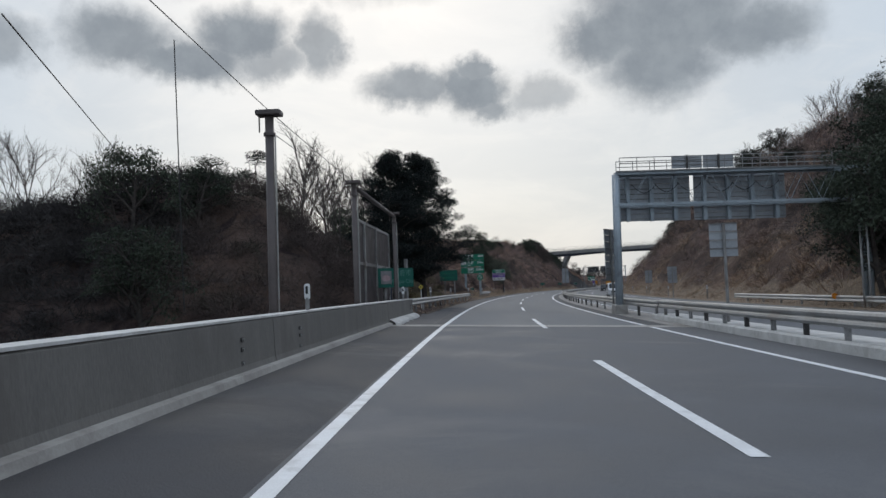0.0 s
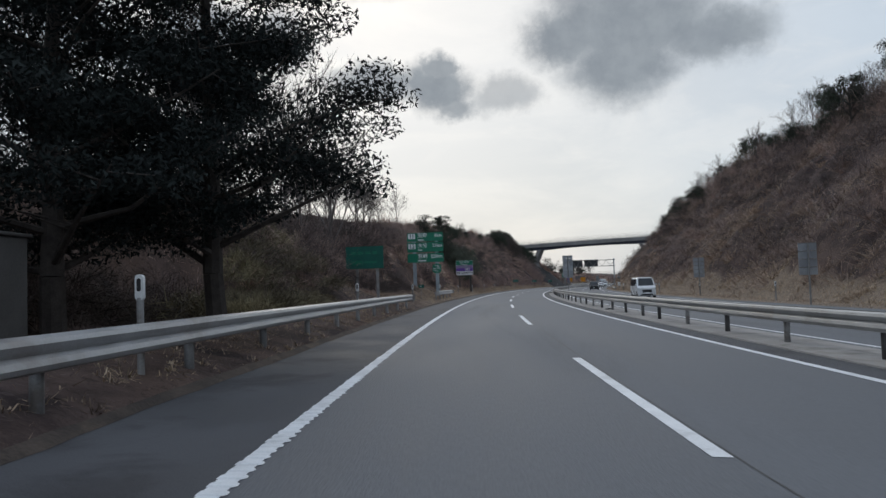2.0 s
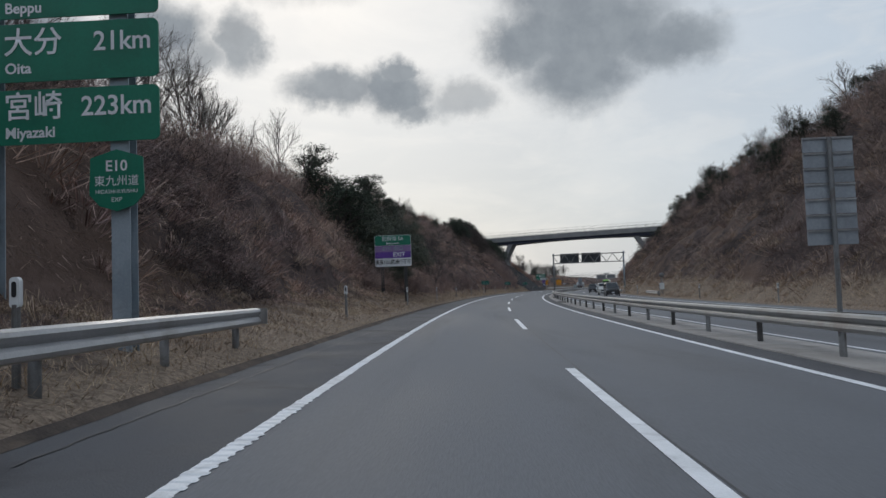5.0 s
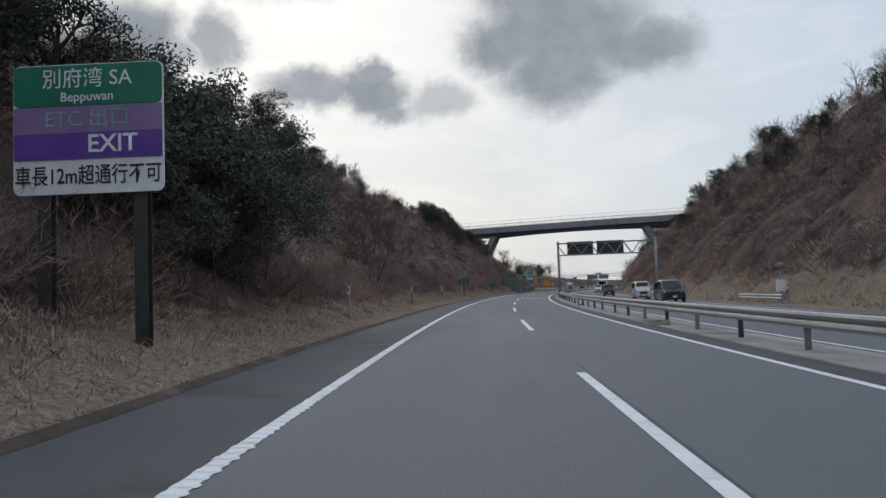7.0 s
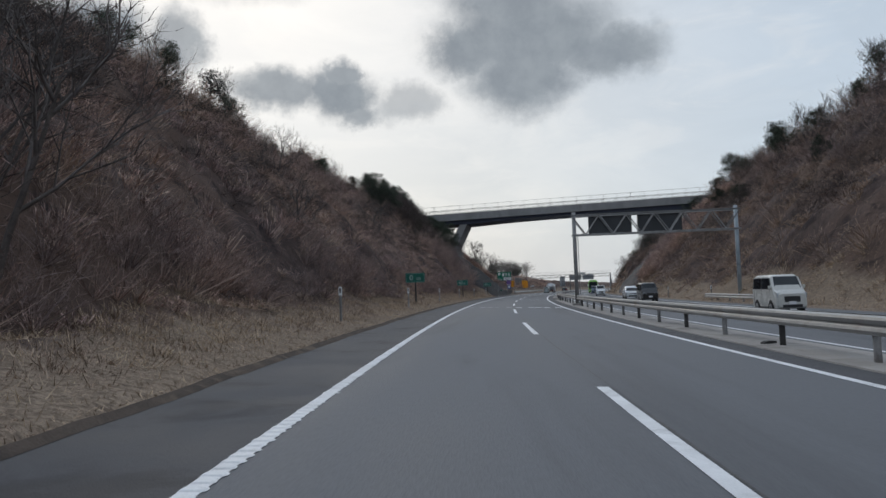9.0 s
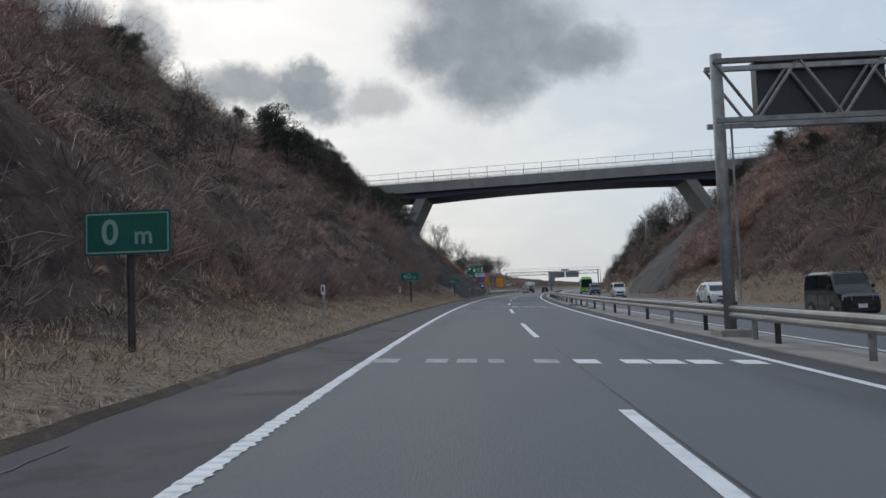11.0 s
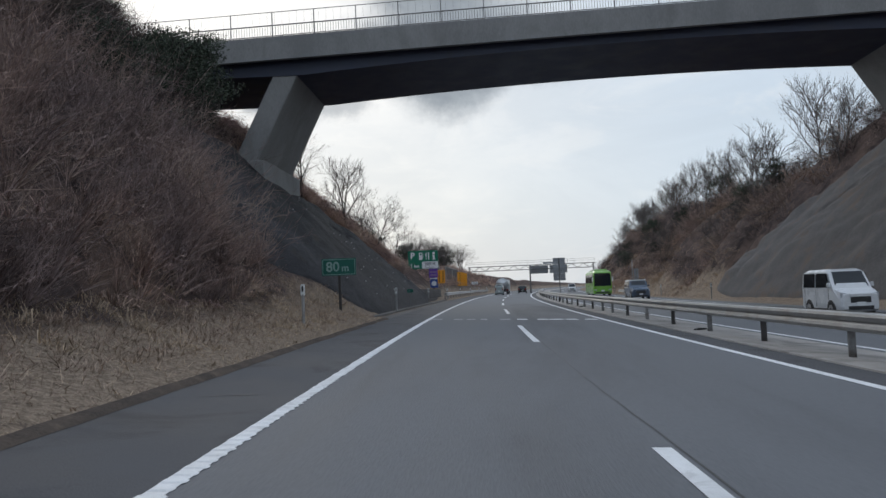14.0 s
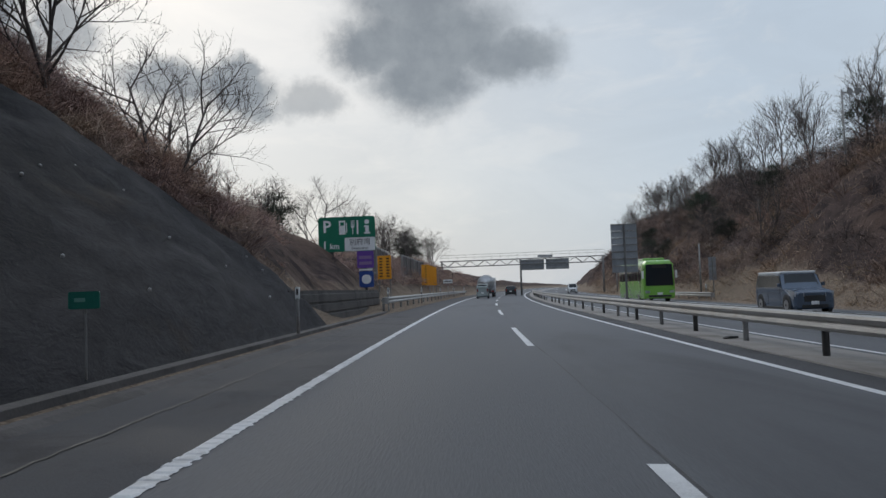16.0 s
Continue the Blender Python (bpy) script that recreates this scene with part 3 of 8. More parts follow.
def land(s, u, bumps=True):
    """Height of the bare ground above the paved plane."""
    s, u = np.asarray(s, float), np.asarray(u, float)
    left = -u - LEFT_TOE - 4.0 * np.clip((s - 32) / 5.0, 0, 1) * np.clip((66 - s) / 8.0, 0, 1) + 0.75 * np.clip((s - 311) / 8.0, 0, 1) * np.clip((354 - s) / 6.0, 0, 1)
    top = np.interp(s, LEFT_S, LEFT_Z)
    reach = np.maximum(left, 0)
    bank = np.where(reach < 2.1, reach * 0.33, np.minimum(0.7 + (reach - 2.1) * 1.32, np.maximum(reach * 0.98, 0.7)))
    cut = np.clip((314 - s) / 10.0, 0, 1) * np.clip((s - 66) / 14.0, 0, 1)
    rise = soft_min(bank * cut + reach * 0.98 * (1 - cut), top + reach * 0.10)
    rise = np.where(left > 60, rise - (left - 60) * 0.02, rise)
    valley = -2.6 * np.clip((left - 0.1) / 2.5, 0, 1) + np.clip(left - 9, 0, 26) * 0.36
    deep = np.clip((34 - s) / 12.0, 0, 1)
    rise = rise * (1 - deep) + valley * deep
    verge_l = 0.30 * np.clip((-u - 5.45) / 1.3, 0, 1) * (1 - deep) * (1 - np.clip((s - 313) / 4.0, 0, 1) * np.clip((362 - s) / 3.0, 0, 1))
    bump_l = np.clip((left - 1.2) / 2.4, 0.06, 1) * np.clip(left, 0, 1) * (rolling(s, u) * 0.12 + lumps(s, u, 8.5, 41) * 1.0 + lumps(s, u, 4.2, 1) * 0.75 + np.sqrt(np.abs(lumps(s, u, 2.7, 2))) * 0.95 - 0.55)
    bump_l = bump_l * (1 - np.clip((s - 304) / 5.0, 0, 1) * np.clip((352 - s) / 4.0, 0, 1) * np.clip((u + 19) / 2.0, 0, 1))
    right = u - RIGHT_TOE
    top_r = np.interp(s, RIGHT_S, RIGHT_Z)
    rise_r = soft_min(np.maximum(right, 0) * 1.02, top_r + np.maximum(right, 0) * 0.08)
    verge_r = 0.05 * np.clip((u - 15.9) / 1.5, 0, 1)
    bump_r = np.clip(right / 3.0, 0, 1) * (rolling(s, u, 2.0) * 0.12 + lumps(s, u, 11.0, 43) * 1.3 + lumps(s, u, 5.5, 3) * 0.8 + np.sqrt(np.abs(lumps(s, u, 3.6, 4))) * 1.25 - 0.7)
    if not bumps:
        bump_l, bump_r = 0.0, 0.0
    far = np.clip((np.abs(u) - 70) / 400, 0, 1)
    out = np.where(u < -5.4, verge_l + rise + bump_l, np.where(u > 15.8, verge_r + rise_r + bump_r, -0.10))
    return out * (1 - far) + far * 2.0


def build_ground():
    s = np.concatenate([[-400, -250, -150, -100], np.arange(-60, 20, 4), np.arange(20, 356, 0.6), np.arange(356, 380, 1.2), np.arange(380, 520, 2.5), np.arange(520, 700, 10), [750, 820, 900, 1000, 1200, 1500, 2000, 3100]])
    left = -np.concatenate([np.arange(5.4, 9, 0.4), np.arange(9, 27, 0.55), np.arange(27, 50, 2.5), [55, 62, 75, 100, 150, 250, 450, 900, 1800]])
    right = np.concatenate([[15.8, 16.4, 17.0], np.arange(17.6, 40, 0.75), np.arange(40, 60, 2.5), [66, 75, 100, 150, 250, 400, 600]])
    u = np.concatenate([left[::-1], [-5.3, 0, 5.4, 10, 15.7], right])
    S, U = np.meshgrid(s, u, indexing="ij")
    v = spot(S.ravel(), U.ravel(), land(S, U).ravel())
    n = len(u)
    i, j = np.meshgrid(np.arange(len(s) - 1), np.arange(n - 1), indexing="ij")
    a = (i * n + j).ravel()
    faces = np.stack([a, a + 1, a + n + 1, a + n], -1)
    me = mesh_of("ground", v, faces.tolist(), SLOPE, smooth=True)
    near = np.where(U < 0, np.clip(1.0 - (-U - 5.9) / np.where(S > 262, 4.4, 3.9), 0, 1) * np.clip((S - 55) / 70, 0.15, 1), np.clip(1.0 - (U - 18.2) / 2.2, 0, 1)).ravel()
    at = me.attributes.new("verge", "FLOAT", "POINT")
    at.data.foreach_set("value", near.astype(np.float32))
    return tagged(new("ground", me), "dry grass verge and brown brush-covered cut slopes beside the road", "ground", kind="structure")


build_ground()

# ---- road surfaces ----
road = strip("road", 20.9, 900, [(-3.56, 0), (-2, 0), (0, 0), (2, 0), (3.72, 0)], 0.0, ASPHALT, 2.0)
tagged(road, "worn grey asphalt expressway carriageway with two lanes", "road", kind="structure")
shoulder = strip("shoulder", 20.9, 900, [(-5.60, -0.05), (-5.55, 0), (-4.4, 0), (-3.56, 0)], 0.0, SHOULDER, 2.0)
tagged(shoulder, "dark patched asphalt hard shoulder", "road shoulder", kind="structure")
shoulder = strip("shoulder", 20.9, 900, [(3.72, 0), (4.1, 0), (4.58, 0)], 0.0, SHOULDER, 2.0)
tagged(shoulder, "dark asphalt strip beside the median", "road shoulder", kind="structure")
deck_edge = strip("shoulder", -60, 20.9, [(-5.9, 0), (-4.6, 0), (-3.62, 0)], 0.0, SHOULDER_DARK, 2.0)
tagged(deck_edge, "dark asphalt edge strip beside the bridge parapet", "road shoulder", kind="structure")
deck = strip("road", -60, 20.9, [(-3.62, 0), (-2, 0), (0, 0), (2, 0), (5.2, 0)], 0.0, ASPHALT_OLD, 2.0)
tagged(deck, "stained dark asphalt on the bridge deck", "road", kind="structure")
median = strip("median", 20.9, 900, [(4.56, -0.05), (4.59, 0.03), (6.42, 0.02), (6.46, -0.05)], 0.0, MEDIAN, 2.0)
tagged(median, "pale dusty concrete median strip between the carriageways", "median", kind="structure")
opposite = strip("road", -60, 900, [(6.5, 0), (6.8, 0), (7.0, 0), (10.5, 0), (15.9, 0.0), (15.95, -0.05)], 0.0, ASPHALT, 2.0)
tagged(opposite, "grey asphalt carriageway for oncoming traffic", "road", kind="structure")

line_left = strip("edge_line", -60, 900, [(-3.57, 0), (-3.42, 0)], 0.006, PAINT, 1.0)
tagged(line_left, "white painted shoulder line", "road marking", kind="structure")
line_right = strip("edge_line", -60, 900, [(3.61, 0), (3.79, 0)], 0.006, PAINT, 1.0)
tagged(line_right, "white painted line beside the median", "road marking", kind="structure")
line_opp = strip("edge_line", -60, 900, [(6.74, 0), (6.90, 0)], 0.006, PAINT, 1.0)
tagged(line_opp, "white painted edge line of the oncoming carriageway", "road marking", kind="structure")
line_opp = strip("edge_line", -60, 900, [(14.3, 0), (14.46, 0)], 0.006, PAINT, 1.0)
tagged(line_opp, "white painted far shoulder line", "road marking", kind="structure")
DASH_SHIFT = {0: -0.3, 1: -0.75, 2: 0.39, 3: 0.35, 4: 0.26, 17: -0.5}
for k in range(-3, 40):
    s0 = 20.0 * k + DASH_SHIFT.get(k, 0.0)
    dash = strip("lane_dash", s0, s0 + 8.0, [(-0.08, 0), (0.08, 0)], 0.006, PAINT, 2.0)
    tagged(dash, "white painted lane dash", "road marking", "lane dashes", "structure")
    dash = strip("lane_dash", s0 - 3, s0 + 5.0, [(10.58, 0), (10.74, 0)], 0.006, PAINT, 2.0)
    tagged(dash, "white painted lane dash of the oncoming carriageway", "road marking", "oncoming lane dashes", "structure")


def wandering_seam():
    """A thin crack-like seam that wanders a little beside the lane line."""
    s = np.concatenate([np.arange(22, 380, 0.4), np.arange(380, 700, 4.0)])
    mid = 0.125 + 0.018 * lumps(s, s * 0, 4.0, 95) + 0.008 * lumps(s, s * 0, 0.8, 96)
    half = 0.011 + 0.006 * lumps(s, s * 0, 2.2, 97)
    n = len(s)
    v = np.concatenate([spot(s, mid - half, 0.004), spot(s, mid + half, 0.004)])
    return new("tar_seam", mesh_of("tar_seam", v, [(i, n + i, n + i + 1, i + 1) for i in range(n - 1)], SEAM))


seam = wandering_seam()
tagged(seam, "dark tar seam between the lanes", "road seam", kind="structure")



def shoulder_crack(s0, u0, s1, u1, half, label):
    """A thin wandering crack filled with tar between two places on the paving."""
    k = np.linspace(0, 1, max(6, int(np.hypot(s1 - s0, u1 - u0) / 0.12)))
    s, u = s0 + (s1 - s0) * k, u0 + (u1 - u0) * k
    along = np.array([s1 - s0, u1 - u0]) / np.hypot(s1 - s0, u1 - u0)
    off = 0.03 * lumps(s * 3, u * 3, 0.7, 15) + 0.012 * lumps(s * 3, u * 3, 0.25, 16)
    wide = half * (0.6 + 0.5 * np.abs(lumps(s * 3, u * 3, 0.5, 17)))
    a, b = off - wide, off + wide
    v = np.concatenate([spot(s - along[1] * q, u + along[0] * q, 0.009) for q in (a, b)])
    n = len(k)
    ob = new("shoulder_crack", mesh_of("shoulder_crack", v, [(i, n + i, n + i + 1, i + 1) for i in range(n - 1)], SEAM))
    return tagged(ob, label, "road crack", "cracks in the shoulder", "structure")


# ---- bridge parapet, joint, transverse marks, ribs ----
CRACKS = (
    (21.6, -3.98, 36.6, -4.08, 0.024, "dark tar joint along the inner shoulder"),
    (36.6, -4.08, 37.7, -4.38, 0.02, "dark crack curling off the tar joint"),
    (60.8, -4.52, 60.85, -4.2, 0.02, "short dark crack across the shoulder"),
    (172.5, -4.75, 172.7, -4.1, 0.022, "short dark crack across the shoulder"),
    (290.85, -4.75, 290.97, -4.1, 0.022, "short dark crack across the shoulder"),
    (160.5, -5.2, 166.0, -4.75, 0.03, "dark broken edge of the shoulder"),
    (101.0, -4.9, 118.0, -4.7, 0.015, "thin crack along the shoulder"),
    (205.0, -4.7, 226.0, -4.9, 0.015, "thin crack along the shoulder"),
    (318.0, -4.55, 344.0, -4.6, 0.017, "thin crack along the shoulder"),
)


def ribs():
    """Raised bars of the profiled shoulder line."""
    s = np.arange(22.0, 420.0, 0.20)
    v, f = [], []
    base = np.array([(-3.57, 0.0), (-3.57, 0.11), (-3.425, 0.12), (-3.40, 0.09), (-3.40, 0.03), (-3.425, 0.0)])
    for a in s:
        k = len(v)
        wide = random.uniform(-0.012, 0.018)
        for z in (0.007, 0.016):
            inset = 0.0 if z < 0.01 else 0.02
            for i, (u, ds) in enumerate(base):
                uu = u + (inset if u < -3.52 else -inset) + (-wide if u < -3.52 else wide)
                v.append((a + ds + (inset if ds < 0.08 else -inset), uu, z))
        f += [tuple(range(k + 6, k + 12))] + [(k + i, k + (i + 1) % 6, k + 6 + (i + 1) % 6, k + 6 + i) for i in range(6)]
    v = np.array(v)
    me = mesh_of("line_ribs", spot(v[:, 0], v[:, 1], v[:, 2]), f, PAINT)
    return tagged(new("line_ribs", me), "raised white ribs of the profiled shoulder line", "road marking", kind="stuff")


ribs()
for row in CRACKS:
    shoulder_crack(*row)


def solid(name, s0, s1, outline, material, step=2.0, parent=None):
    """A body of constant section (u, z) along the road, closed at its ends."""
    s = np.append(np.arange(s0, s1 - 0.01, step), s1)
    n, k = len(s), len(outline)
    v = np.concatenate([spot(s, u, z) for u, z in outline])
    f = [(c * n + i, ((c + 1) % k) * n + i, ((c + 1) % k) * n + i + 1, c * n + i + 1) for c in range(k) for i in range(n - 1)]
    f += [tuple(c * n for c in range(k))[::-1], tuple(c * n + n - 1 for c in range(k))]
    me = mesh_of(name, v, f, material)
    b = bmesh.new()
    b.from_mesh(me)
    bmesh.ops.recalc_face_normals(b, faces=b.faces)
    b.to_mesh(me)
    b.free()
    ob = new(name, me)
    ob.parent = parent
    return ob


PARAPET = [(-5.86, -0.4), (-5.86, 0.80), (-5.82, 0.83), (-5.62, 0.83), (-5.58, 0.80), (-5.55, 0.18), (-5.50, 0.0), (-5.50, -0.4)]
cuts = [-60.0, -44.0, -28.6, -13.9, 6.35, 21.15, 29.5]
for a, b in zip(cuts[:-1], cuts[1:]):
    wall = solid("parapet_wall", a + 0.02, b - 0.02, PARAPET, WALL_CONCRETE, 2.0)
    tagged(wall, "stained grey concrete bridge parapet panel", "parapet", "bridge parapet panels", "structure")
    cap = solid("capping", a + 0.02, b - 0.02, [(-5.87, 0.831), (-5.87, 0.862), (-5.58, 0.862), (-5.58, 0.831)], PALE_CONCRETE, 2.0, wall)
for s0 in (4.6, 8.1, 28.4, 29.2):
    for z in (0.22, 0.42, 0.56):
        n = thing("parapet_bolt", place(s0, -5.555, z), "small rusty bolt plate on the face of the parapet", "bolt", "parapet bolts")
        part("plate", box(bmesh.new(), -0.008, 0.012, -0.045, 0.045, -0.035, 0.035, 0.006), POST_DARK, n)
        part("head", rod(bmesh.new(), (0.012, 0, 0), (0.035, 0, 0), 0.018, 8), GALV_DULL, n)
foot = solid("kerb", -60, 21.1, [(-5.52, -0.1), (-5.52, 0.10), (-5.41, 0.085), (-5.38, 0.0), (-5.38, -0.1)], CONCRETE)
tagged(foot, "concrete kerb at the foot of the parapet", "kerb", kind="structure")


def ragged_kerb():
    """The broken white concrete foot of the parapet past the joint."""
    s = np.arange(21.2, 29.75, 0.16)
    edge = -5.18 + 0.10 * np.sin(s * 5.3) * np.sin(s * 2.1 + 1) + 0.05 * np.sin(s * 13.0) - 0.045 * (s - 21.2) * 0.3
    edge = np.minimum(edge, -5.1)
    rows = [spot(s, -5.53, 0.20), spot(s, (edge - 5.45) / 2, 0.13), spot(s, edge - 0.03, 0.07), spot(s, edge, -0.02)]
    v = np.concatenate(rows)
    n = len(s)
    f = [(c * n + i, (c + 1) * n + i, (c + 1) * n + i + 1, c * n + i + 1) for c in range(3) for i in range(n - 1)]
    ob = new("kerb", mesh_of("kerb", v, f, PALE_CONCRETE))
    return tagged(ob, "broken white concrete foot of the parapet", "kerb", kind="structure")


ragged_kerb()
joint = strip("joint_slab", 20.25, 21.5, [(-5.5, 0), (-2, 0), (0, 0), (2, 0), (5.2, 0)], 0.008, CONCRETE, 0.25)
tagged(joint, "pale concrete strip of the bridge expansion joint", "expansion joint", kind="structure")


def joint_teeth():
    u = np.arange(-5.4, 5.2, 0.06)
    s = 20.92 + 0.028 * np.sign(np.sin(u * 9.0)) * np.minimum(1, np.abs(np.sin(u * 9.0)) * 1.6)
    v = np.concatenate([spot(s - 0.025, u, 0.012), spot(s + 0.025, u, 0.012)])
    n = len(u)
    me = mesh_of("gap", v, [(i, i + 1, n + i + 1, n + i) for i in range(n - 1)], SEAM)
    ob = new("gap", me)
    ob.parent = joint
    ob["label"] = "wavy dark gap of the joint"


joint_teeth()
on_joint = strip("edge_line", 20.1, 21.7, [(-3.57, 0), (-3.42, 0)], 0.014, PAINT, 0.4)
tagged(on_joint, "white line painted over the joint", "road marking", kind="structure")
on_joint = strip("lane_dash", 20.1, 21.7, [(-0.08, 0), (0.08, 0)], 0.014, PAINT, 0.4)
tagged(on_joint, "white dash painted over the joint", "road marking", kind="structure")
kerb_m = solid("kerb", -60, 27.5, [(5.2, -0.2), (5.2, 0.20), (5.26, 0.25), (6.5, 0.25), (6.56, 0.20), (6.56, -0.2)], PALE_CONCRETE)
tagged(kerb_m, "white concrete kerb under the median rail on the bridge", "kerb", kind="structure")

BLOCKS = ((-3.39, -2.95, 1), (-2.47, -2.08, 1), (-1.92, -1.56, 2), (-1.36, -1.08, 1), (-0.55, -0.12, 2), (0.16, 0.59, 3), (1.0, 1.44, 3), (1.5, 2.03, 3), (2.17, 2.64, 3), (2.96, 3.44, 3))
for s0 in (233.0, 273.8, 312.9):
    for u0, u1, wear in BLOCKS:
        block = strip("cross_mark", s0, s0 + 0.75, [(u0, 0), (u1, 0)], 0.006, PAINT if wear == 3 else PAINT_WORN, 0.375)
        tagged(block, "white painted block of a distance check mark" if wear == 3 else "worn faded block of a distance check mark", "road marking", "distance check marks", "structure")

# ---- slopes sprayed with concrete, gutter ----
def sheet(name, s_list, edges, lift, material, label, side):
    """A skin on the slope between lower and upper u limits at each s."""
    rows = 64
    s_arr = np.linspace(s_list[0], s_list[-1], 210)
    lo = np.interp(s_arr, s_list, [e[0] for e in edges])
    hi = np.interp(s_arr, s_list, [e[1] for e in edges])
    v = []
    for r in range(rows + 1):
        u = lo + (hi - lo) * r / rows
        u = u + (0.5 * lumps(s_arr, s_arr * 0, 2.3, 9) if r == rows else 0)
        crag = 0.13 if side < 0 else 0.30
        rough = 0.22 * lumps(s_arr, u, 4.0, 4) + crag * np.abs(lumps(s_arr * 0.35, u + 0.12 * s_arr, 1.1, 5)) + 0.10 * np.abs(lumps(s_arr * 0.4, u, 0.7, 6)) + 0.16 * np.maximum(0, lumps(s_arr * 0.5 + u, u - 0.2 * s_arr, 1.3, 8))
        for k, (mid, tilt, deep) in enumerate(((-10.0, 0.16, 0.22), (-12.4, 0.24, 0.3)) if side < 0 else ((21.5, 0.35, 0.4), (24.5, -0.3, 0.45))):
            crack = mid + tilt * (s_arr - 333) + 1.1 * lumps(s_arr, s_arr * 0, 3.6, 70 + k) + 0.35 * lumps(s_arr, s_arr * 0, 1.1, 80 + k)
            rough = rough - deep * np.exp(-((u - crack) / 0.16) ** 2) * np.clip(lumps(s_arr, s_arr * 0, 4.0, 90 + k) * 2, 0, 1)
        ends = np.clip((s_arr - s_list[0]) / 4.0, 0, 1) * np.clip((s_list[-1] - s_arr) / 2.0, 0, 1)
        rim = min(1.0, 4.0 * r / rows, 8.0 * (rows - r) / rows + 0.15)
        v.append(spot(s_arr, u, land(s_arr, u, False) + (lift * ends * rim + rough * ends * rim - 0.12 * (1 - ends) + 0.03 if r else -0.15)))
    v = np.concatenate(v)
    n = len(s_arr)
    f = [(c * n + i, (c + 1) * n + i, (c + 1) * n + i + 1, c * n + i + 1) for c in range(rows) for i in range(n - 1)]
    if side > 0:
        f = [q[::-1] for q in f]
    me = mesh_of(name, v, f, material, True)
    # weight of the near-black patch, centred at s = 329, u = -12
    at = me.attributes.new("dark_patch", "FLOAT", "POINT")
    us = np.concatenate([lo + (hi - lo) * r / rows for r in range(rows + 1)])
    ss = np.tile(s_arr, rows + 1)
    at.data.foreach_set("value", np.clip(1.15 - np.hypot((ss - 329) / 17.0, (us + 12.0) / 7.0), 0, 1).astype(np.float32))
    return tagged(new(name, me), label, "retaining slope", kind="structure")


DARK_S = (309, 311, 313, 315, 318, 324, 332, 336, 339, 342, 344.5, 346, 348)
DARK_LOW = (-10.4, -9.2, -8.2, -7.0, -6.15, -5.95, -5.95, -5.95, -5.95, -5.95, -5.95, -5.95, -6.0)
DARK_HIGH = (-12.0, -12.6, -14.0, -15.2, -16.4, -17.0, -17.0, -14.0, -12.4, -11.4, -9.8, -8.6, -7.2)
dark_slope = sheet("sprayed_slope", DARK_S, list(zip(DARK_LOW, DARK_HIGH)), 0.30, SHOTCRETE, "dark grey sprayed-concrete slope under the overpass", -1)
PALE_S = (313.5, 317, 321, 326, 335, 342, 349)
PALE_LOW = (18.6, 17.9, 17.7, 17.7, 17.7, 17.7, 18.2)
PALE_HIGH = (19.4, 21.0, 25.0, 29.5, 30.0, 24.5, 19.5)
sheet("sprayed_slope", PALE_S, list(zip(PALE_LOW, PALE_HIGH)), 0.62, SHOTCRETE_PALE, "weathered pale sprayed-concrete slope under the overpass", 1)
bolt_me = bpy.data.meshes.new("bolt_head")
bolt_bm = bmesh.new()
bmesh.ops.create_icosphere(bolt_bm, subdivisions=1, radius=0.038)
bolt_bm.to_mesh(bolt_me)
bolt_bm.free()
bolt_me.materials.append(GALV_PALE)
bolt_rng = random.Random(4)
for i in range(24):
    for j in range(7):
        a, b = 318.5 + 1.25 * i + bolt_rng.uniform(-0.6, 0.6), -7.3 - 1.25 * j + bolt_rng.uniform(-0.6, 0.6)
        limit = float(np.interp(a, (318, 324, 332, 339, 344.5, 350), (-8.5, -12.0, -15.5, -11.9, -9.3, -7.6)))
        if b > limit and bolt_rng.random() < 0.55:
            bolt = part("bolt_head", bolt_me, None, dark_slope)
            bolt.location = spot(a, b, float(land(a, b, False)) + 0.36)
gutter = strip("gutter", 314, 362, [(-5.3, 0.0), (-5.42, 0.05), (-5.55, 0.06), (-5.58, -0.04), (-5.85, -0.04), (-5.88, 0.10), (-6.05, 0.12)], 0.0, GUTTER, 1.0)
tagged(gutter, "old concrete gutter at the foot of the slope", "gutter", kind="structure")
low_wall = solid("retaining_wall", 345.6, 366, [(-7.25, -0.2), (-7.25, 1.25), (-6.98, 1.25), (-6.98, 1.12), (-6.92, 1.10), (-6.92, 0.82), (-6.96, 0.80), (-6.96, 0.74), (-6.9, 0.72), (-6.9, 0.42), (-6.94, 0.40), (-6.94, 0.34), (-6.86, 0.32), (-6.84, -0.2)], GUTTER)
tagged(low_wall, "low grey stepped concrete retaining wall", "retaining wall", kind="structure")

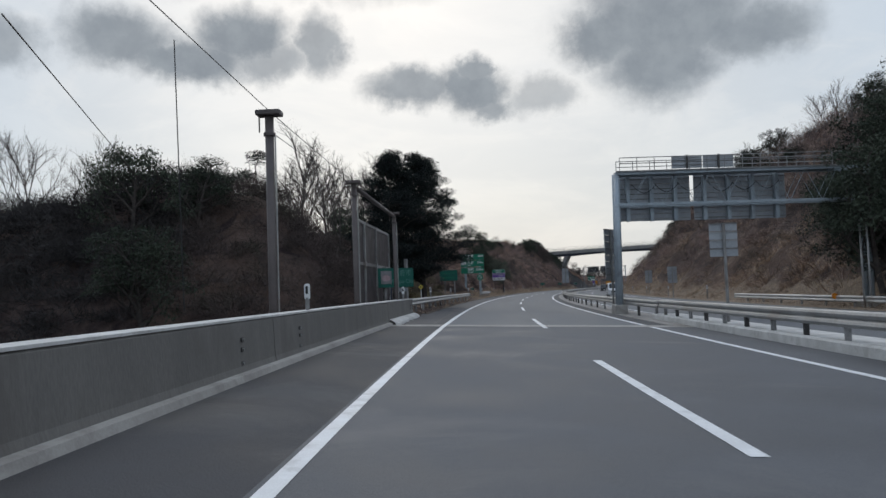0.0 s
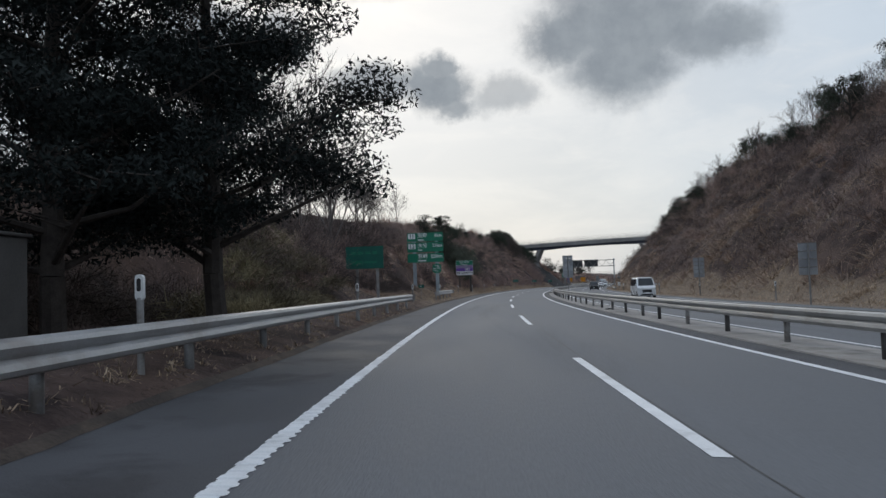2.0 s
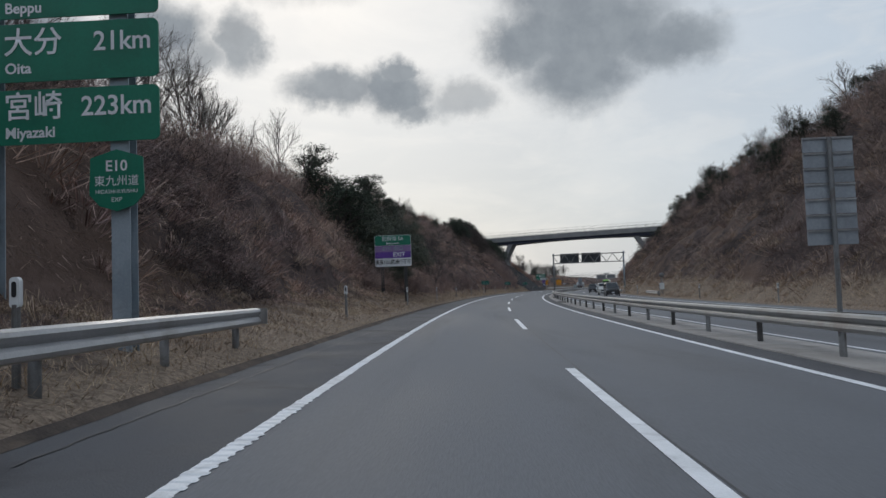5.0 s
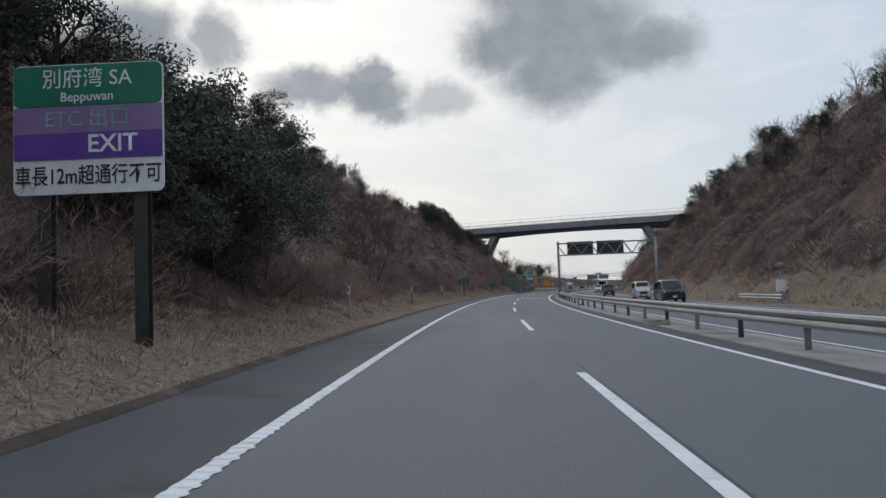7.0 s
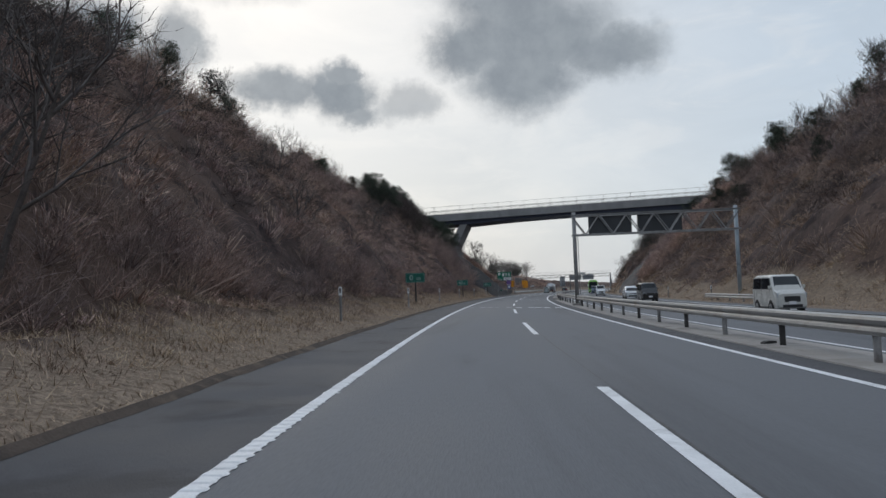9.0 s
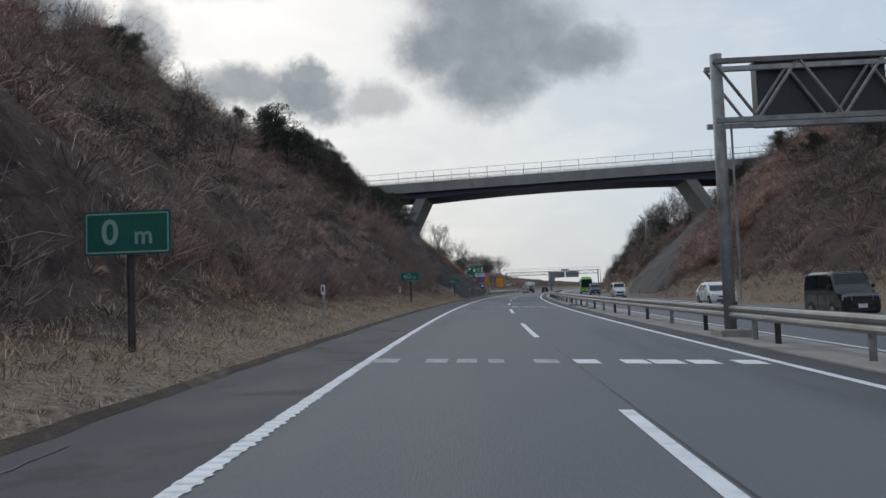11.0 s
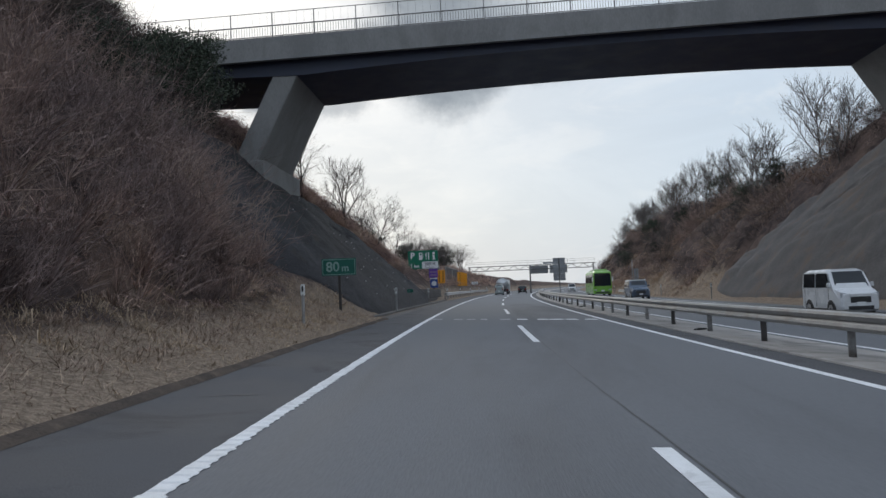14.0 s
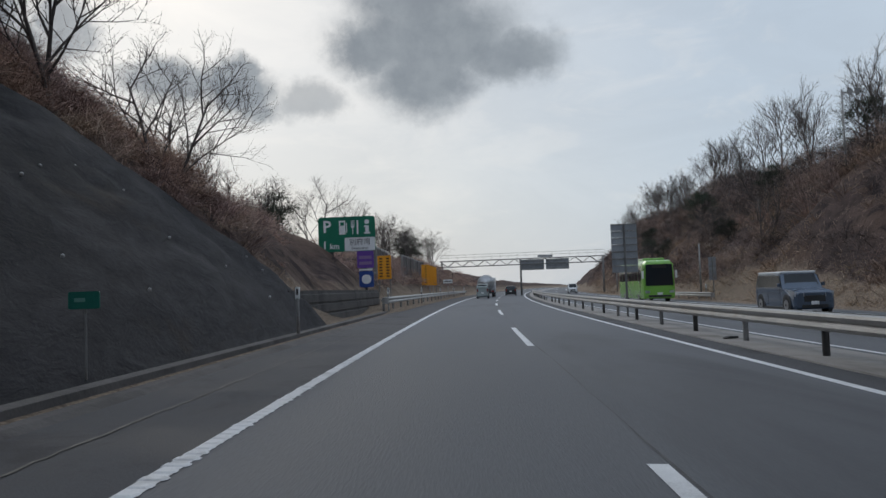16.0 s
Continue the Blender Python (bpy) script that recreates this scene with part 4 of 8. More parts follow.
def edge_soil():
    """A ragged strip of dark soil where the verge meets the shoulder."""
    s = np.arange(33.0, 314.0, 0.25)
    inner = -5.29 + 0.035 * lumps(s, s * 0, 1.3, 21) + 0.02 * lumps(s, s * 0, 0.5, 22)
    outer = -5.45 + 0.06 * lumps(s, s * 0, 2.1, 23) + 0.05 * lumps(s, s * 0, 0.6, 24)
    rows = [spot(s, inner + 0.05, 0.004), spot(s, inner - 0.02, 0.04), spot(s, (inner + outer) / 2 - 0.02, 0.07), spot(s, outer, land(s, outer) - 0.03)]
    n = len(s)
    f = [(c * n + i, (c + 1) * n + i, (c + 1) * n + i + 1, c * n + i + 1) for c in range(3) for i in range(n - 1)]
    soil = surface("dark_soil", (0.048, 0.040, 0.036), (0.105, 0.084, 0.070), 1.5, 0.95, 0.9, 25.0, stain=(0.20, 0.155, 0.115), stain_scale=1.2, stain_amount=0.5, spec=0.1)
    return tagged(new("verge_soil", mesh_of("verge_soil", np.concatenate(rows), f, soil)), "ragged dark soil edge between verge and shoulder", "soil", kind="structure")


edge_soil()

# ---- guardrails ----
def beam_section(c, z, depth, height):
    """Profile of a corrugated beam facing -u (depth < 0) or +u."""
    pts = ((0.0, -0.5), (0.75, -0.42), (1.0, -0.28), (0.75, -0.12), (0.2, 0.0), (0.75, 0.12), (1.0, 0.28), (0.75, 0.42), (0.0, 0.5))
    front = [(c + depth * a, z + height * b) for a, b in pts]
    rear = [(c + depth * a - math.copysign(0.012, depth), z + height * b) for a, b in pts[::-1]]
    return front + rear


def guardrail(s0, s1, u, z, label, group="", double=False, posts=4.0, dark=False, ends=True, base=0.0, depth=-0.085, first=None):
    rail = thing("guardrail", place((s0 + s1) / 2, u, base), label, "guardrail", group)
    inv = rail.matrix_basis.inverted()

    def under(ob):
        ob.data.transform(inv)
        ob.parent = rail
        return ob

    b = under(solid("beam", s0, s1, beam_section(u - 0.13 if depth < 0 else u + 0.13, z, depth, 0.35), GALV if double else GALV_PALE, 2.0))
    b.data.polygons.foreach_set("use_smooth", [False] * len(b.data.polygons))
    if double:
        under(solid("beam", s0, s1, beam_section(u + 0.13, z, -depth, 0.35), GALV, 2.0))
    bm = bmesh.new()
    rod(bm, (0, 0, -0.5), (0, 0, z - base + 0.08), 0.068, 10)
    rod(bm, (0, 0, z - base + 0.08), (0, 0, z - base + 0.10), 0.068, 10, 0.04)
    post_me = bpy.data.meshes.new("post")
    bm.to_mesh(post_me)
    bm.free()
    post_me.materials.append(GALV_DULL)
    dark_me = post_me.copy()
    dark_me.materials.clear()
    dark_me.materials.append(POST_DARK)
    bm = box(bmesh.new(), -0.14, 0.14, -0.045, 0.045, -0.06, 0.06, 0.01)
    brace_me = bpy.data.meshes.new("bracket")
    bm.to_mesh(brace_me)
    bm.free()
    brace_me.materials.append(GALV_DULL)
    k = 0
    s = s0 + 0.6 if first is None else first - posts * math.floor((first - s0 - 0.1) / posts)
    while s < s1 - 0.2:
        p = part("post", dark_me if dark and k % 2 else post_me, None, rail)
        p.matrix_basis = inv @ place(s, u, base)
        p.data.polygons.foreach_set("use_smooth", [True] * len(p.data.polygons))
        q = part("bracket", brace_me, None, rail)
        q.matrix_basis = inv @ place(s, u, z)
        s += posts
        k += 1
    if ends:
        for s_end, way in ((s0, -1), (s1, 1)):
            bm = bmesh.new()
            c = u - 0.13 if depth < 0 else u + 0.13
            n = 8
            for i in range(n):
                a0, a1 = math.pi * i / n, math.pi * (i + 1) / n
                pts = [(0.16 * (1 - math.cos(a)) - 0.11, way * 0.16 * math.sin(a)) for a in (a0, a1)]
                vs = [bm.verts.new((pts[0][0], pts[0][1], -0.16)), bm.verts.new((pts[1][0], pts[1][1], -0.16)), bm.verts.new((pts[1][0], pts[1][1], 0.16)), bm.verts.new((pts[0][0], pts[0][1], 0.16))]
                bm.faces.new(vs)
            bmesh.ops.solidify(bm, geom=bm.faces[:], thickness=0.012)
            e = part("end_piece", bm, GALV_PALE, rail, "curved pale end of the beam")
            e.matrix_basis = inv @ place(s_end, c, z)
    return rail


guardrail(29.55, 77.2, -5.93, 0.665, "galvanised corrugated guardrail on round posts beside the shoulder", posts=3.8, base=0.1, depth=0.085, first=41.55)
guardrail(96.2, 111.0, -6.13, 0.73, "short galvanised guardrail in front of the distance sign", posts=3.3, base=0.2, depth=0.085)
guardrail(361.0, 446.0, -6.1, 0.68, "galvanised guardrail past the service area sign", posts=4.0, base=0.15, depth=0.085)
guardrail(-59.0, 26.0, 5.38, 0.70, "weathered double-sided median guardrail on the bridge kerb", "median guardrails", True, 2.0, True, False, 0.2)
for a, b, first in ((26, 66, 56.5), (66, 142, 76.5), (142, 182, 165.1), (182, 238, 199.8), (238, 286, 268.45), (286, 322, 304.2), (322, 400, 332.7), (400, 480, 404.0)):
    guardrail(a + 0.02, b - 0.02, 5.33, 0.675, "long weathered double-sided guardrail with dark posts in the median", "median guardrails", True, 4.2, True, False, 0.04, first=first)
for a, b in ((16.0, 55.3), (185.4, 194.7), (231.5, 246.5), (383.0, 398.2)):
    guardrail(a, b, 17.0, 0.46, "short galvanised guardrail on the far verge", "far verge guardrails", False, 3.6, False, True, 0.0, -0.085)

# ---- delineator posts ----
def delineator(m, label, tall=1.12):
    d = thing("delineator", m, label, "delineator", "delineator posts")
    part("post", rod(bmesh.new(), (0, 0, -0.3), (0, 0, tall - 0.30), 0.046, 12), GALV_DULL, d, smooth=False)
    bm = plate(bmesh.new(), rounded(-0.055, 0.055, tall - 0.34, tall, 0.05), -0.035, 0.035)
    head = part("head", bm, SIGN_WHITE, d, "white plastic head")
    part("reflector", plate(bmesh.new(), rounded(-0.026, 0.026, tall - 0.22, tall - 0.05, 0.025), -0.045, -0.036), SIGN_BLACK, head, "dark oval reflector")
    return d


first = delineator(place(83.6, -6.45, 0.3), "grey post with a white reflector head on the grass verge")
copy_thing(first, place(44.2, -6.12, 0.32))
for k in range(-1, 19):
    s = 83.6 + 20.0 * k
    if k != 0:
        copy_thing(first, place(s, -6.45, 0.30) if s < 310 else place(s - 1.3, -5.93, 0.22))
far_first = delineator(place(104.6, 17.0, 0.05), "slim white-topped post on the far verge", 1.25)
for k in range(-2, 17):
    if k != 0:
        copy_thing(far_first, place(104.6 + 20.0 * k, 16.9, 0.05))
copy_thing(first, place(27.2, -5.72, 0.30))
copy_thing(first, place(9.5, -5.72, 0.30))

# ---- overpass ----
def overpass():
    o = thing("overpass_bridge", place(330.0, 0, 0), "grey concrete overpass on two slanted slab legs with a wire fence", "bridge")

    def deck_z(u):
        return 17.2 + 0.022 * u - 0.00007 * u * u

    def soffit(u):
        return 15.48 + 0.022 * (u - 6.0) - 0.0014 * (u - 6.0) ** 2 if u > -11.9 else 14.65 - 0.05 * (u + 11.9) * 0.3

    us = np.linspace(-24, 44, 61)

    def loft(name, top, low, y0, y1, material, label=""):
        bm = bmesh.new()
        rows = [[bm.verts.new((u, y, f(u))) for y, f in ((y0, low), (y0, top), (y1, top), (y1, low))] for u in us]
        for a, b in zip(rows[:-1], rows[1:]):
            for i in range(4):
                j = (i + 1) % 4
                bm.faces.new((a[i], a[j], b[j], b[i]))
        bm.faces.new(rows[0])
        bm.faces.new(rows[-1][::-1])
        bmesh.ops.recalc_face_normals(bm, faces=bm.faces)
        return part(name, bm, material, o, label)

    loft("slab", lambda u: deck_z(u) - 0.35, lambda u: deck_z(u) - 0.95, -4.1, 4.1, BRIDGE_CONCRETE, "concrete deck slab")
    loft("girder", lambda u: deck_z(u) - 0.95, lambda u: max(soffit(u), 14.6), -3.75, 3.95, GIRDER, "girder coloured dark for the deep shade under the deck")
    for y0, y1 in ((-4.4, -4.1), (4.1, 4.4)):
        loft("fascia", deck_z, lambda u: deck_z(u) - 1.40, y0, y1, BRIDGE_CONCRETE, "plain concrete edge beam")
    post_bm = rod(bmesh.new(), (0, 0, 0), (0, 0, 1.57), 0.035, 6)
    post_me = bpy.data.meshes.new("fence_post")
    post_bm.to_mesh(post_me)
    post_bm.free()
    post_me.materials.append(GALV_DULL)
    for y in (-4.25, 4.25):
        for u in np.arange(-23.5, 43.6, 2.55):
            q = part("fence_post", post_me, None, o)
            q.location = (u, y, deck_z(u))
        for h, r in ((1.55, 0.024), (0.74, 0.04), (0.10, 0.03)):
            bm = bmesh.new()
            for a, b in zip(us[:-1], us[1:]):
                rod(bm, (a, y, deck_z(a) + h), (b, y, deck_z(b) + h), r, 6)
            part("fence_rail", bm, GALV_DULL, o)
        v, f = [], []
        for lo, hi, gap, w in ((0.08, 0.74, 0.16, 0.012), (0.74, 1.55, 0.45, 0.004)):
            for u in np.arange(-23.5, 43.5, gap):
                z = deck_z(u)
                k = len(v)
                v += [(u - w, y, z + lo), (u + w, y, z + lo), (u + w, y, z + hi), (u - w, y, z + hi)]
                f.append((k, k + 1, k + 2, k + 3))
        bars = part("fence_mesh", mesh_of("fence_mesh", v, f, GALV_DULL), None, o)
        bars["kind"] = "stuff"
    # slanted slab legs
    for u_in, lean, side in ((-11.9, -0.50, -1), (23.9, 0.63, 1)):
        bm = bmesh.new()
        low = 6.5
        a = (u_in, soffit(u_in) + 0.25)
        b = (u_in + side * 1.35, soffit(u_in) + 0.55)
        c = (b[0] + lean * (b[1] - low), low)
        d = (a[0] + lean * (a[1] - low), low)
        plate(bm, [a, b, c, d], -3.7, 3.9)
        bmesh.ops.bevel(bm, geom=bm.edges[:], offset=0.05, segments=2, affect="EDGES")
        part("leg", bm, BRIDGE_CONCRETE, o, "slanted concrete slab leg")
        zb = 9.45
        ub = u_in + lean * (soffit(u_in) - zb)
        x0, x1 = sorted((ub - side * 0.45, ub + side * 2.6))
        part("footing", box(bmesh.new(), x0, x1, -4.1, 4.3, zb - 2.5, zb + 0.1, 0.08), BRIDGE_CONCRETE, o, "concrete footing on the slope")
    for u0, u1 in ((-25.5, -22.0), (41.5, 45.0)):
        part("abutment", box(bmesh.new(), u0, u1, -4.4, 4.4, 11.0, deck_z(u0) - 0.3, 0.05), BRIDGE_CONCRETE, o)
    return o


overpass()
# small flat dark strips at the feet of some median posts
for s0 in (76.9, 165.5, 196.0, 268.8, 273.0, 304.6, 333.1, 341.7):
    n = thing("rubber_strip", place(s0, 5.05, 0.03, 35.0), "flat dark strip lying at the foot of a median post", "debris", "rubber strips in the median")
    bm = plate(bmesh.new(), [(-0.04, 0.0), (0.42, 0.0), (0.40, 0.045), (0.1, 0.06), (-0.04, 0.03)], -0.05, 0.07)
    part("strip", bm, TRIM, n)
n = thing("manhole_cover", place(277.06, -5.15, 0.0), "round grey iron manhole cover in the shoulder", "manhole cover")
part("rim", rod(bmesh.new(), (0, 0, -0.02), (0, 0, 0.008), 0.30, 24), GUTTER, n)
part("lid", rod(bmesh.new(), (0, 0, 0.0), (0, 0, 0.013), 0.25, 24), GALV_DULL, n, "grey iron lid")
for s0 in (164.2, 276.3):
    n = thing("drain_pit", place(s0, 4.72, 0.05), "small concrete drain pit at the median edge", "drain", "median drains")
    bm = bmesh.new()
    box(bm, -0.34, -0.28, -0.6, 0.6, -0.05, 0.05)
    box(bm, 0.28, 0.36, -0.6, 0.6, -0.05, 0.12)
    box(bm, -0.34, 0.36, -0.68, -0.6, -0.05, 0.06)
    box(bm, -0.34, 0.36, 0.6, 0.68, -0.05, 0.10)
    part("frame", bm, CONCRETE, n)
    part("grating", box(bmesh.new(), -0.28, 0.28, -0.6, 0.6, 0.005, 0.02), SEAM, n, "dark grating")

# ---- signs ----
def letters(body, x, z, size, parent, material, y=-0.05, align="LEFT", squeeze=1.0, name="lettering", label="", bold=0.0):
    c = bpy.data.curves.new("text", "FONT")
    c.body, c.size, c.align_x, c.align_y = body, size, align, "CENTER"
    c.offset = bold
    c.resolution_u = 3
    ob = bpy.data.objects.new("text", c)
    scene.collection.objects.link(ob)
    me = bpy.data.meshes.new_from_object(ob.evaluated_get(bpy.context.evaluated_depsgraph_get()))
    bpy.data.objects.remove(ob)
    bpy.data.curves.remove(c)
    me.transform(Matrix.Translation((x, y, z)) @ Matrix.Rotation(radians(90), 4, "X") @ Matrix.Diagonal((squeeze, 1, 1, 1)))
    me.materials.clear()
    me.materials.append(material)
    return part(name, me, None, parent, label)


def bar(x0, x1, z0, z1, parent, material, y=-0.05, name="bar"):
    return part(name, plate(bmesh.new(), [(x0, z0), (x1, z0), (x1, z1), (x0, z1)], y, y + 0.006), material, parent)


def panel(x0, x1, z0, z1, parent, material, border=None, r=0.08, y=-0.03, name="panel", label=""):
    p = part(name, plate(bmesh.new(), rounded(x0, x1, z0, z1, r), y, y + 0.03), material, parent, label)
    if border:
        outer, inner = rounded(x0 + 0.03, x1 - 0.03, z0 + 0.03, z1 - 0.03, r), rounded(x0 + 0.055, x1 - 0.055, z0 + 0.055, z1 - 0.055, max(r - 0.02, 0.02))
        bm = bmesh.new()
        a = [bm.verts.new((x, y - 0.006, z)) for x, z in outer]
        b = [bm.verts.new((x, y - 0.006, z)) for x, z in inner]
        for i in range(len(a)):
            j = (i + 1) % len(a)
            bm.faces.new((a[i], a[j], b[j], b[i]))
        part("border", bm, border, p)
    return p


def post_h(x, z0, z1, parent, w=0.24, d=0.2, material=None, y=0.05):
    """A rolled steel column."""
    bm = bmesh.new()
    t = 0.02
    box(bm, x - w / 2, x + w / 2, y, y + t, z0, z1)
    box(bm, x - w / 2, x + w / 2, y + d - t, y + d, z0, z1)
    box(bm, x - t / 2, x + t / 2, y + t, y + d - t, z0, z1)
    return part("post", bm, material or BLUE_STEEL, parent)


def braces(x0, x1, zs, parent, y=0.0):
    for z in zs:
        part("cross_bar", box(bmesh.new(), x0, x1, y, y + 0.05, z - 0.04, z + 0.04), GALV_DULL, parent)


# distance board
d = thing("distance_sign", place(107.2, 0, 0), "green expressway distance board of three panels on two steel posts", "road sign")
up = float(-np.tan(BANK) * -6.5)
for z0, z1, num, kanji, roman, km in ((5.69, 6.53, "11", "別府", "Beppu", "6km"), (4.66, 5.60, "12", "大分", "Oita", "21km"), (3.65, 4.53, "", "宮崎", "Miyazaki", "223km")):
    z0, z1 = z0 + up, z1 + up
    p = panel(-9.87, -6.35, z0, z1, d, GREEN, None, 0.1, label="green panel")
    mid = (z0 + z1) / 2
    if num:
        panel(-9.76, -9.06, mid - 0.16, mid + 0.34, p, SIGN_WHITE, None, 0.05, -0.04, "number_plate_panel", "white number box")
        letters(num, -9.41, mid + 0.09, 0.58, p, GREEN_DULL, -0.052, "CENTER", 0.9, bold=0.014)
    letters(kanji, -8.86, mid + 0.14, 0.48, p, SIGN_WHITE, -0.04, bold=0.006)
    letters(roman, -8.84, mid - 0.26, 0.24, p, SIGN_WHITE, -0.04, bold=0.006)
    letters(km, -6.46, mid + 0.12, 0.44, p, SIGN_WHITE, -0.04, "RIGHT", 0.95, bold=0.006)
post_h(-9.22, 0.2, 6.6, d, 0.30, 0.28)
post_h(-7.03, 0.0, 6.6, d, 0.30, 0.28)
braces(-9.7, -6.5, [z + up for z in (6.3, 5.9, 5.4, 4.9, 4.3, 3.85)], d)
bm = plate(bmesh.new(), [(-7.46, 3.38 + up), (-7.04, 3.51 + up), (-6.62, 3.38 + up), (-6.60, 2.80 + up), (-6.76, 2.62 + up), (-7.04, 2.53 + up), (-7.32, 2.62 + up), (-7.48, 2.80 + up)], -0.05, -0.02)
shield = part("route_shield", bm, GREEN, d, "green route shield")
letters("E10", -7.04, 3.24 + up, 0.24, shield, SIGN_WHITE, -0.058, "CENTER", bold=0.004)
letters("東九州道", -7.04, 3.0 + up, 0.18, shield, SIGN_WHITE, -0.058, "CENTER")
letters("HIGASHI-KYUSHU", -7.04, 2.84 + up, 0.085, shield, SIGN_WHITE, -0.058, "CENTER")
letters("EXP", -7.04, 2.71 + up, 0.10, shield, SIGN_WHITE, -0.058, "CENTER")

# exit board
d = thing("exit_sign", place(148.4, 0, 0), "green, purple and white exit board on two steel posts", "road sign")
x0, x1 = -9.27, -6.69
panel(x0, x1, 2.93 + up, 5.13 + up, d, SIGN_WHITE, None, 0.12, -0.02, "backing")
p = panel(x0 + 0.02, x1 - 0.02, 4.42 + up, 5.11 + up, d, GREEN, None, 0.1, -0.045, label="green panel")
letters("別府湾 SA", -7.98, 4.86 + up, 0.36, p, SIGN_WHITE, -0.055, "CENTER", 0.98)
letters("Beppuwan", -7.98, 4.56 + up, 0.22, p, SIGN_WHITE, -0.055, "CENTER", bold=0.002)
p = panel(x0 + 0.02, x1 - 0.02, 3.96 + up, 4.405 + up, d, PURPLE_PALE, None, 0.01, -0.045, label="faded purple panel")
letters("ETC 出口", -7.98, 4.18 + up, 0.36, p, LETTER_DIM, -0.055, "CENTER")
p = panel(x0 + 0.02, x1 - 0.02, 3.52 + up, 3.96 + up, d, PURPLE, None, 0.01, -0.045, label="purple panel")
letters("EXIT", -7.55, 3.75 + up, 0.42, p, SIGN_WHITE, -0.055, "CENTER", bold=0.006)
letters("車長12m超通行不可", -7.98, 3.22 + up, 0.36, d, SIGN_BLACK, -0.03, "CENTER", 0.80, bold=0.004)
post_h(-7.13, 0.0, 5.0, d, 0.22, 0.2, POST_DARK)
post_h(-8.79, 0.2, 5.0, d, 0.22, 0.2, POST_DARK)
braces(x0 + 0.1, x1 - 0.1, [z + up for z in (4.9, 4.2, 3.3)], d)

# city boundary board, turned towards the traffic
d = thing("city_sign", place(32.95, -5.9, 0, 42.0), "green city boundary board with a pale picture and dim letters", "road sign")
panel(-2.18, 0.0, 1.44, 2.43, d, GREEN_DULL, None, 0.04)
for k, body in enumerate("別府市"):
    letters(body, -1.08 + 0.38 * k, 2.16, 0.34, d, LETTER_FAINT, -0.04, "CENTER", 1.0)
letters("Beppu City", -0.68, 1.74, 0.30, d, LETTER_FAINT, -0.04, "CENTER")
p = panel(-2.02, -1.38, 1.62, 2.28, d, EMBLEM_GREY, None, 0.03, -0.042, "emblem", "grey picture panel")
part("blossom", plate(bmesh.new(), rounded(-1.94, -1.48, 1.76, 2.06, 0.13), -0.052, -0.044), EMBLEM_PINK, p, "pale pink blotch")
post_h(-0.35, -0.3, 2.9, d, 0.14, 0.14, GALV_DULL)
post_h(-1.7, -0.6, 2.5, d, 0.14, 0.14, GALV_DULL)
n = thing("small_notice", place(30.1, -6.1, 0), "small pale plate on a thin post behind the parapet end", "road sign")
panel(-0.19, 0.19, 1.20, 1.37, n, PANEL_BACK, None, 0.01)
part("post", rod(bmesh.new(), (0, 0.03, -0.4), (0, 0.03, 1.32), 0.025, 8), GALV_DULL, n)

# green board with writing too dim to read
d = thing("green_sign", place(71.0, 0, 0), "dull green board with unreadable dim lettering", "road sign")
panel(-8.27, -6.42, 2.18 + up, 3.27 + up, d, GREEN_DULL, None, 0.03)
for a, b in ((-8.0, -7.75), (-7.66, -7.40), (-7.30, -7.05), (-6.96, -6.72)):
    bar(a, b, 2.88 + up, 3.02 + up, d, GREEN, -0.04)
bar(-8.0, -7.45, 2.40 + up, 2.58 + up, d, GREEN, -0.04)
bar(-7.38, -6.75, 2.44 + up, 2.54 + up, d, GREEN, -0.04)
post_h(-7.75, -0.2, 3.3, d, 0.12, 0.12, GALV_DULL)
post_h(-6.75, -0.2, 3.3, d, 0.12, 0.12, GALV_DULL)

# distance check boards
for s, body in ((231.5, "0m"), (273.3, "40m"), (312.0, "80m")):
    d = thing("gap_check_sign", place(s, 0, 0), "small green distance check board reading " + body.replace("m", " m"), "road sign", "distance check boards")
    panel(-7.66, -6.27, 1.84 + up, 2.53 + up, d, GREEN_DULL, LETTER_DIM, 0.03)
    letters(body[:-1], -6.93 if len(body) > 2 else -7.1, 2.18 + up, 0.56, d, LETTER_DIM, -0.04, "RIGHT", bold=0.01)
    letters("m", -6.86, 2.13 + up, 0.40, d, LETTER_DIM, -0.04, bold=0.008)
    part("post", rod(bmesh.new(), (-6.96, 0.07, -0.2), (-6.96, 0.07, 2.5 + up), 0.06, 10), POST_DARK, d)
    part("post_base", rod(bmesh.new(), (-6.96, 0.07, 0.1), (-6.96, 0.07, 0.52), 0.10, 10), TRIM, d, "black foot of the post")

# service area board
d = thing("service_area_sign", place(367.0, 0, 0), "green service area board with white symbols on two posts", "road sign")
p = panel(-10.62, -7.2, 3.60 + up, 5.68 + up, d, GREEN, None, 0.14)
letters("P", -10.1, 5.08 + up, 0.98, p, SIGN_WHITE, -0.04, "CENTER", bold=0.02)
pump = [(-9.36, 4.62), (-8.98, 4.62), (-8.98, 5.45), (-9.36, 5.45)]
part("pump_symbol", plate(bmesh.new(), [(x, z + up) for x, z in pump], -0.042, -0.036), SIGN_WHITE, p)
bar(-9.28, -9.06, 5.15 + up, 5.35 + up, p, GREEN, -0.05, "pump_window")
bar(-8.93, -8.88, 4.70 + up, 5.30 + up, p, SIGN_WHITE, -0.042, "pump_hose")
for x in (-8.62, -8.54, -8.46):
    bar(x - 0.018, x + 0.018, 5.10 + up, 5.45 + up, p, SIGN_WHITE, -0.042, "fork_prong")
bar(-8.64, -8.44, 5.02 + up, 5.12 + up, p, SIGN_WHITE, -0.042, "fork_neck")
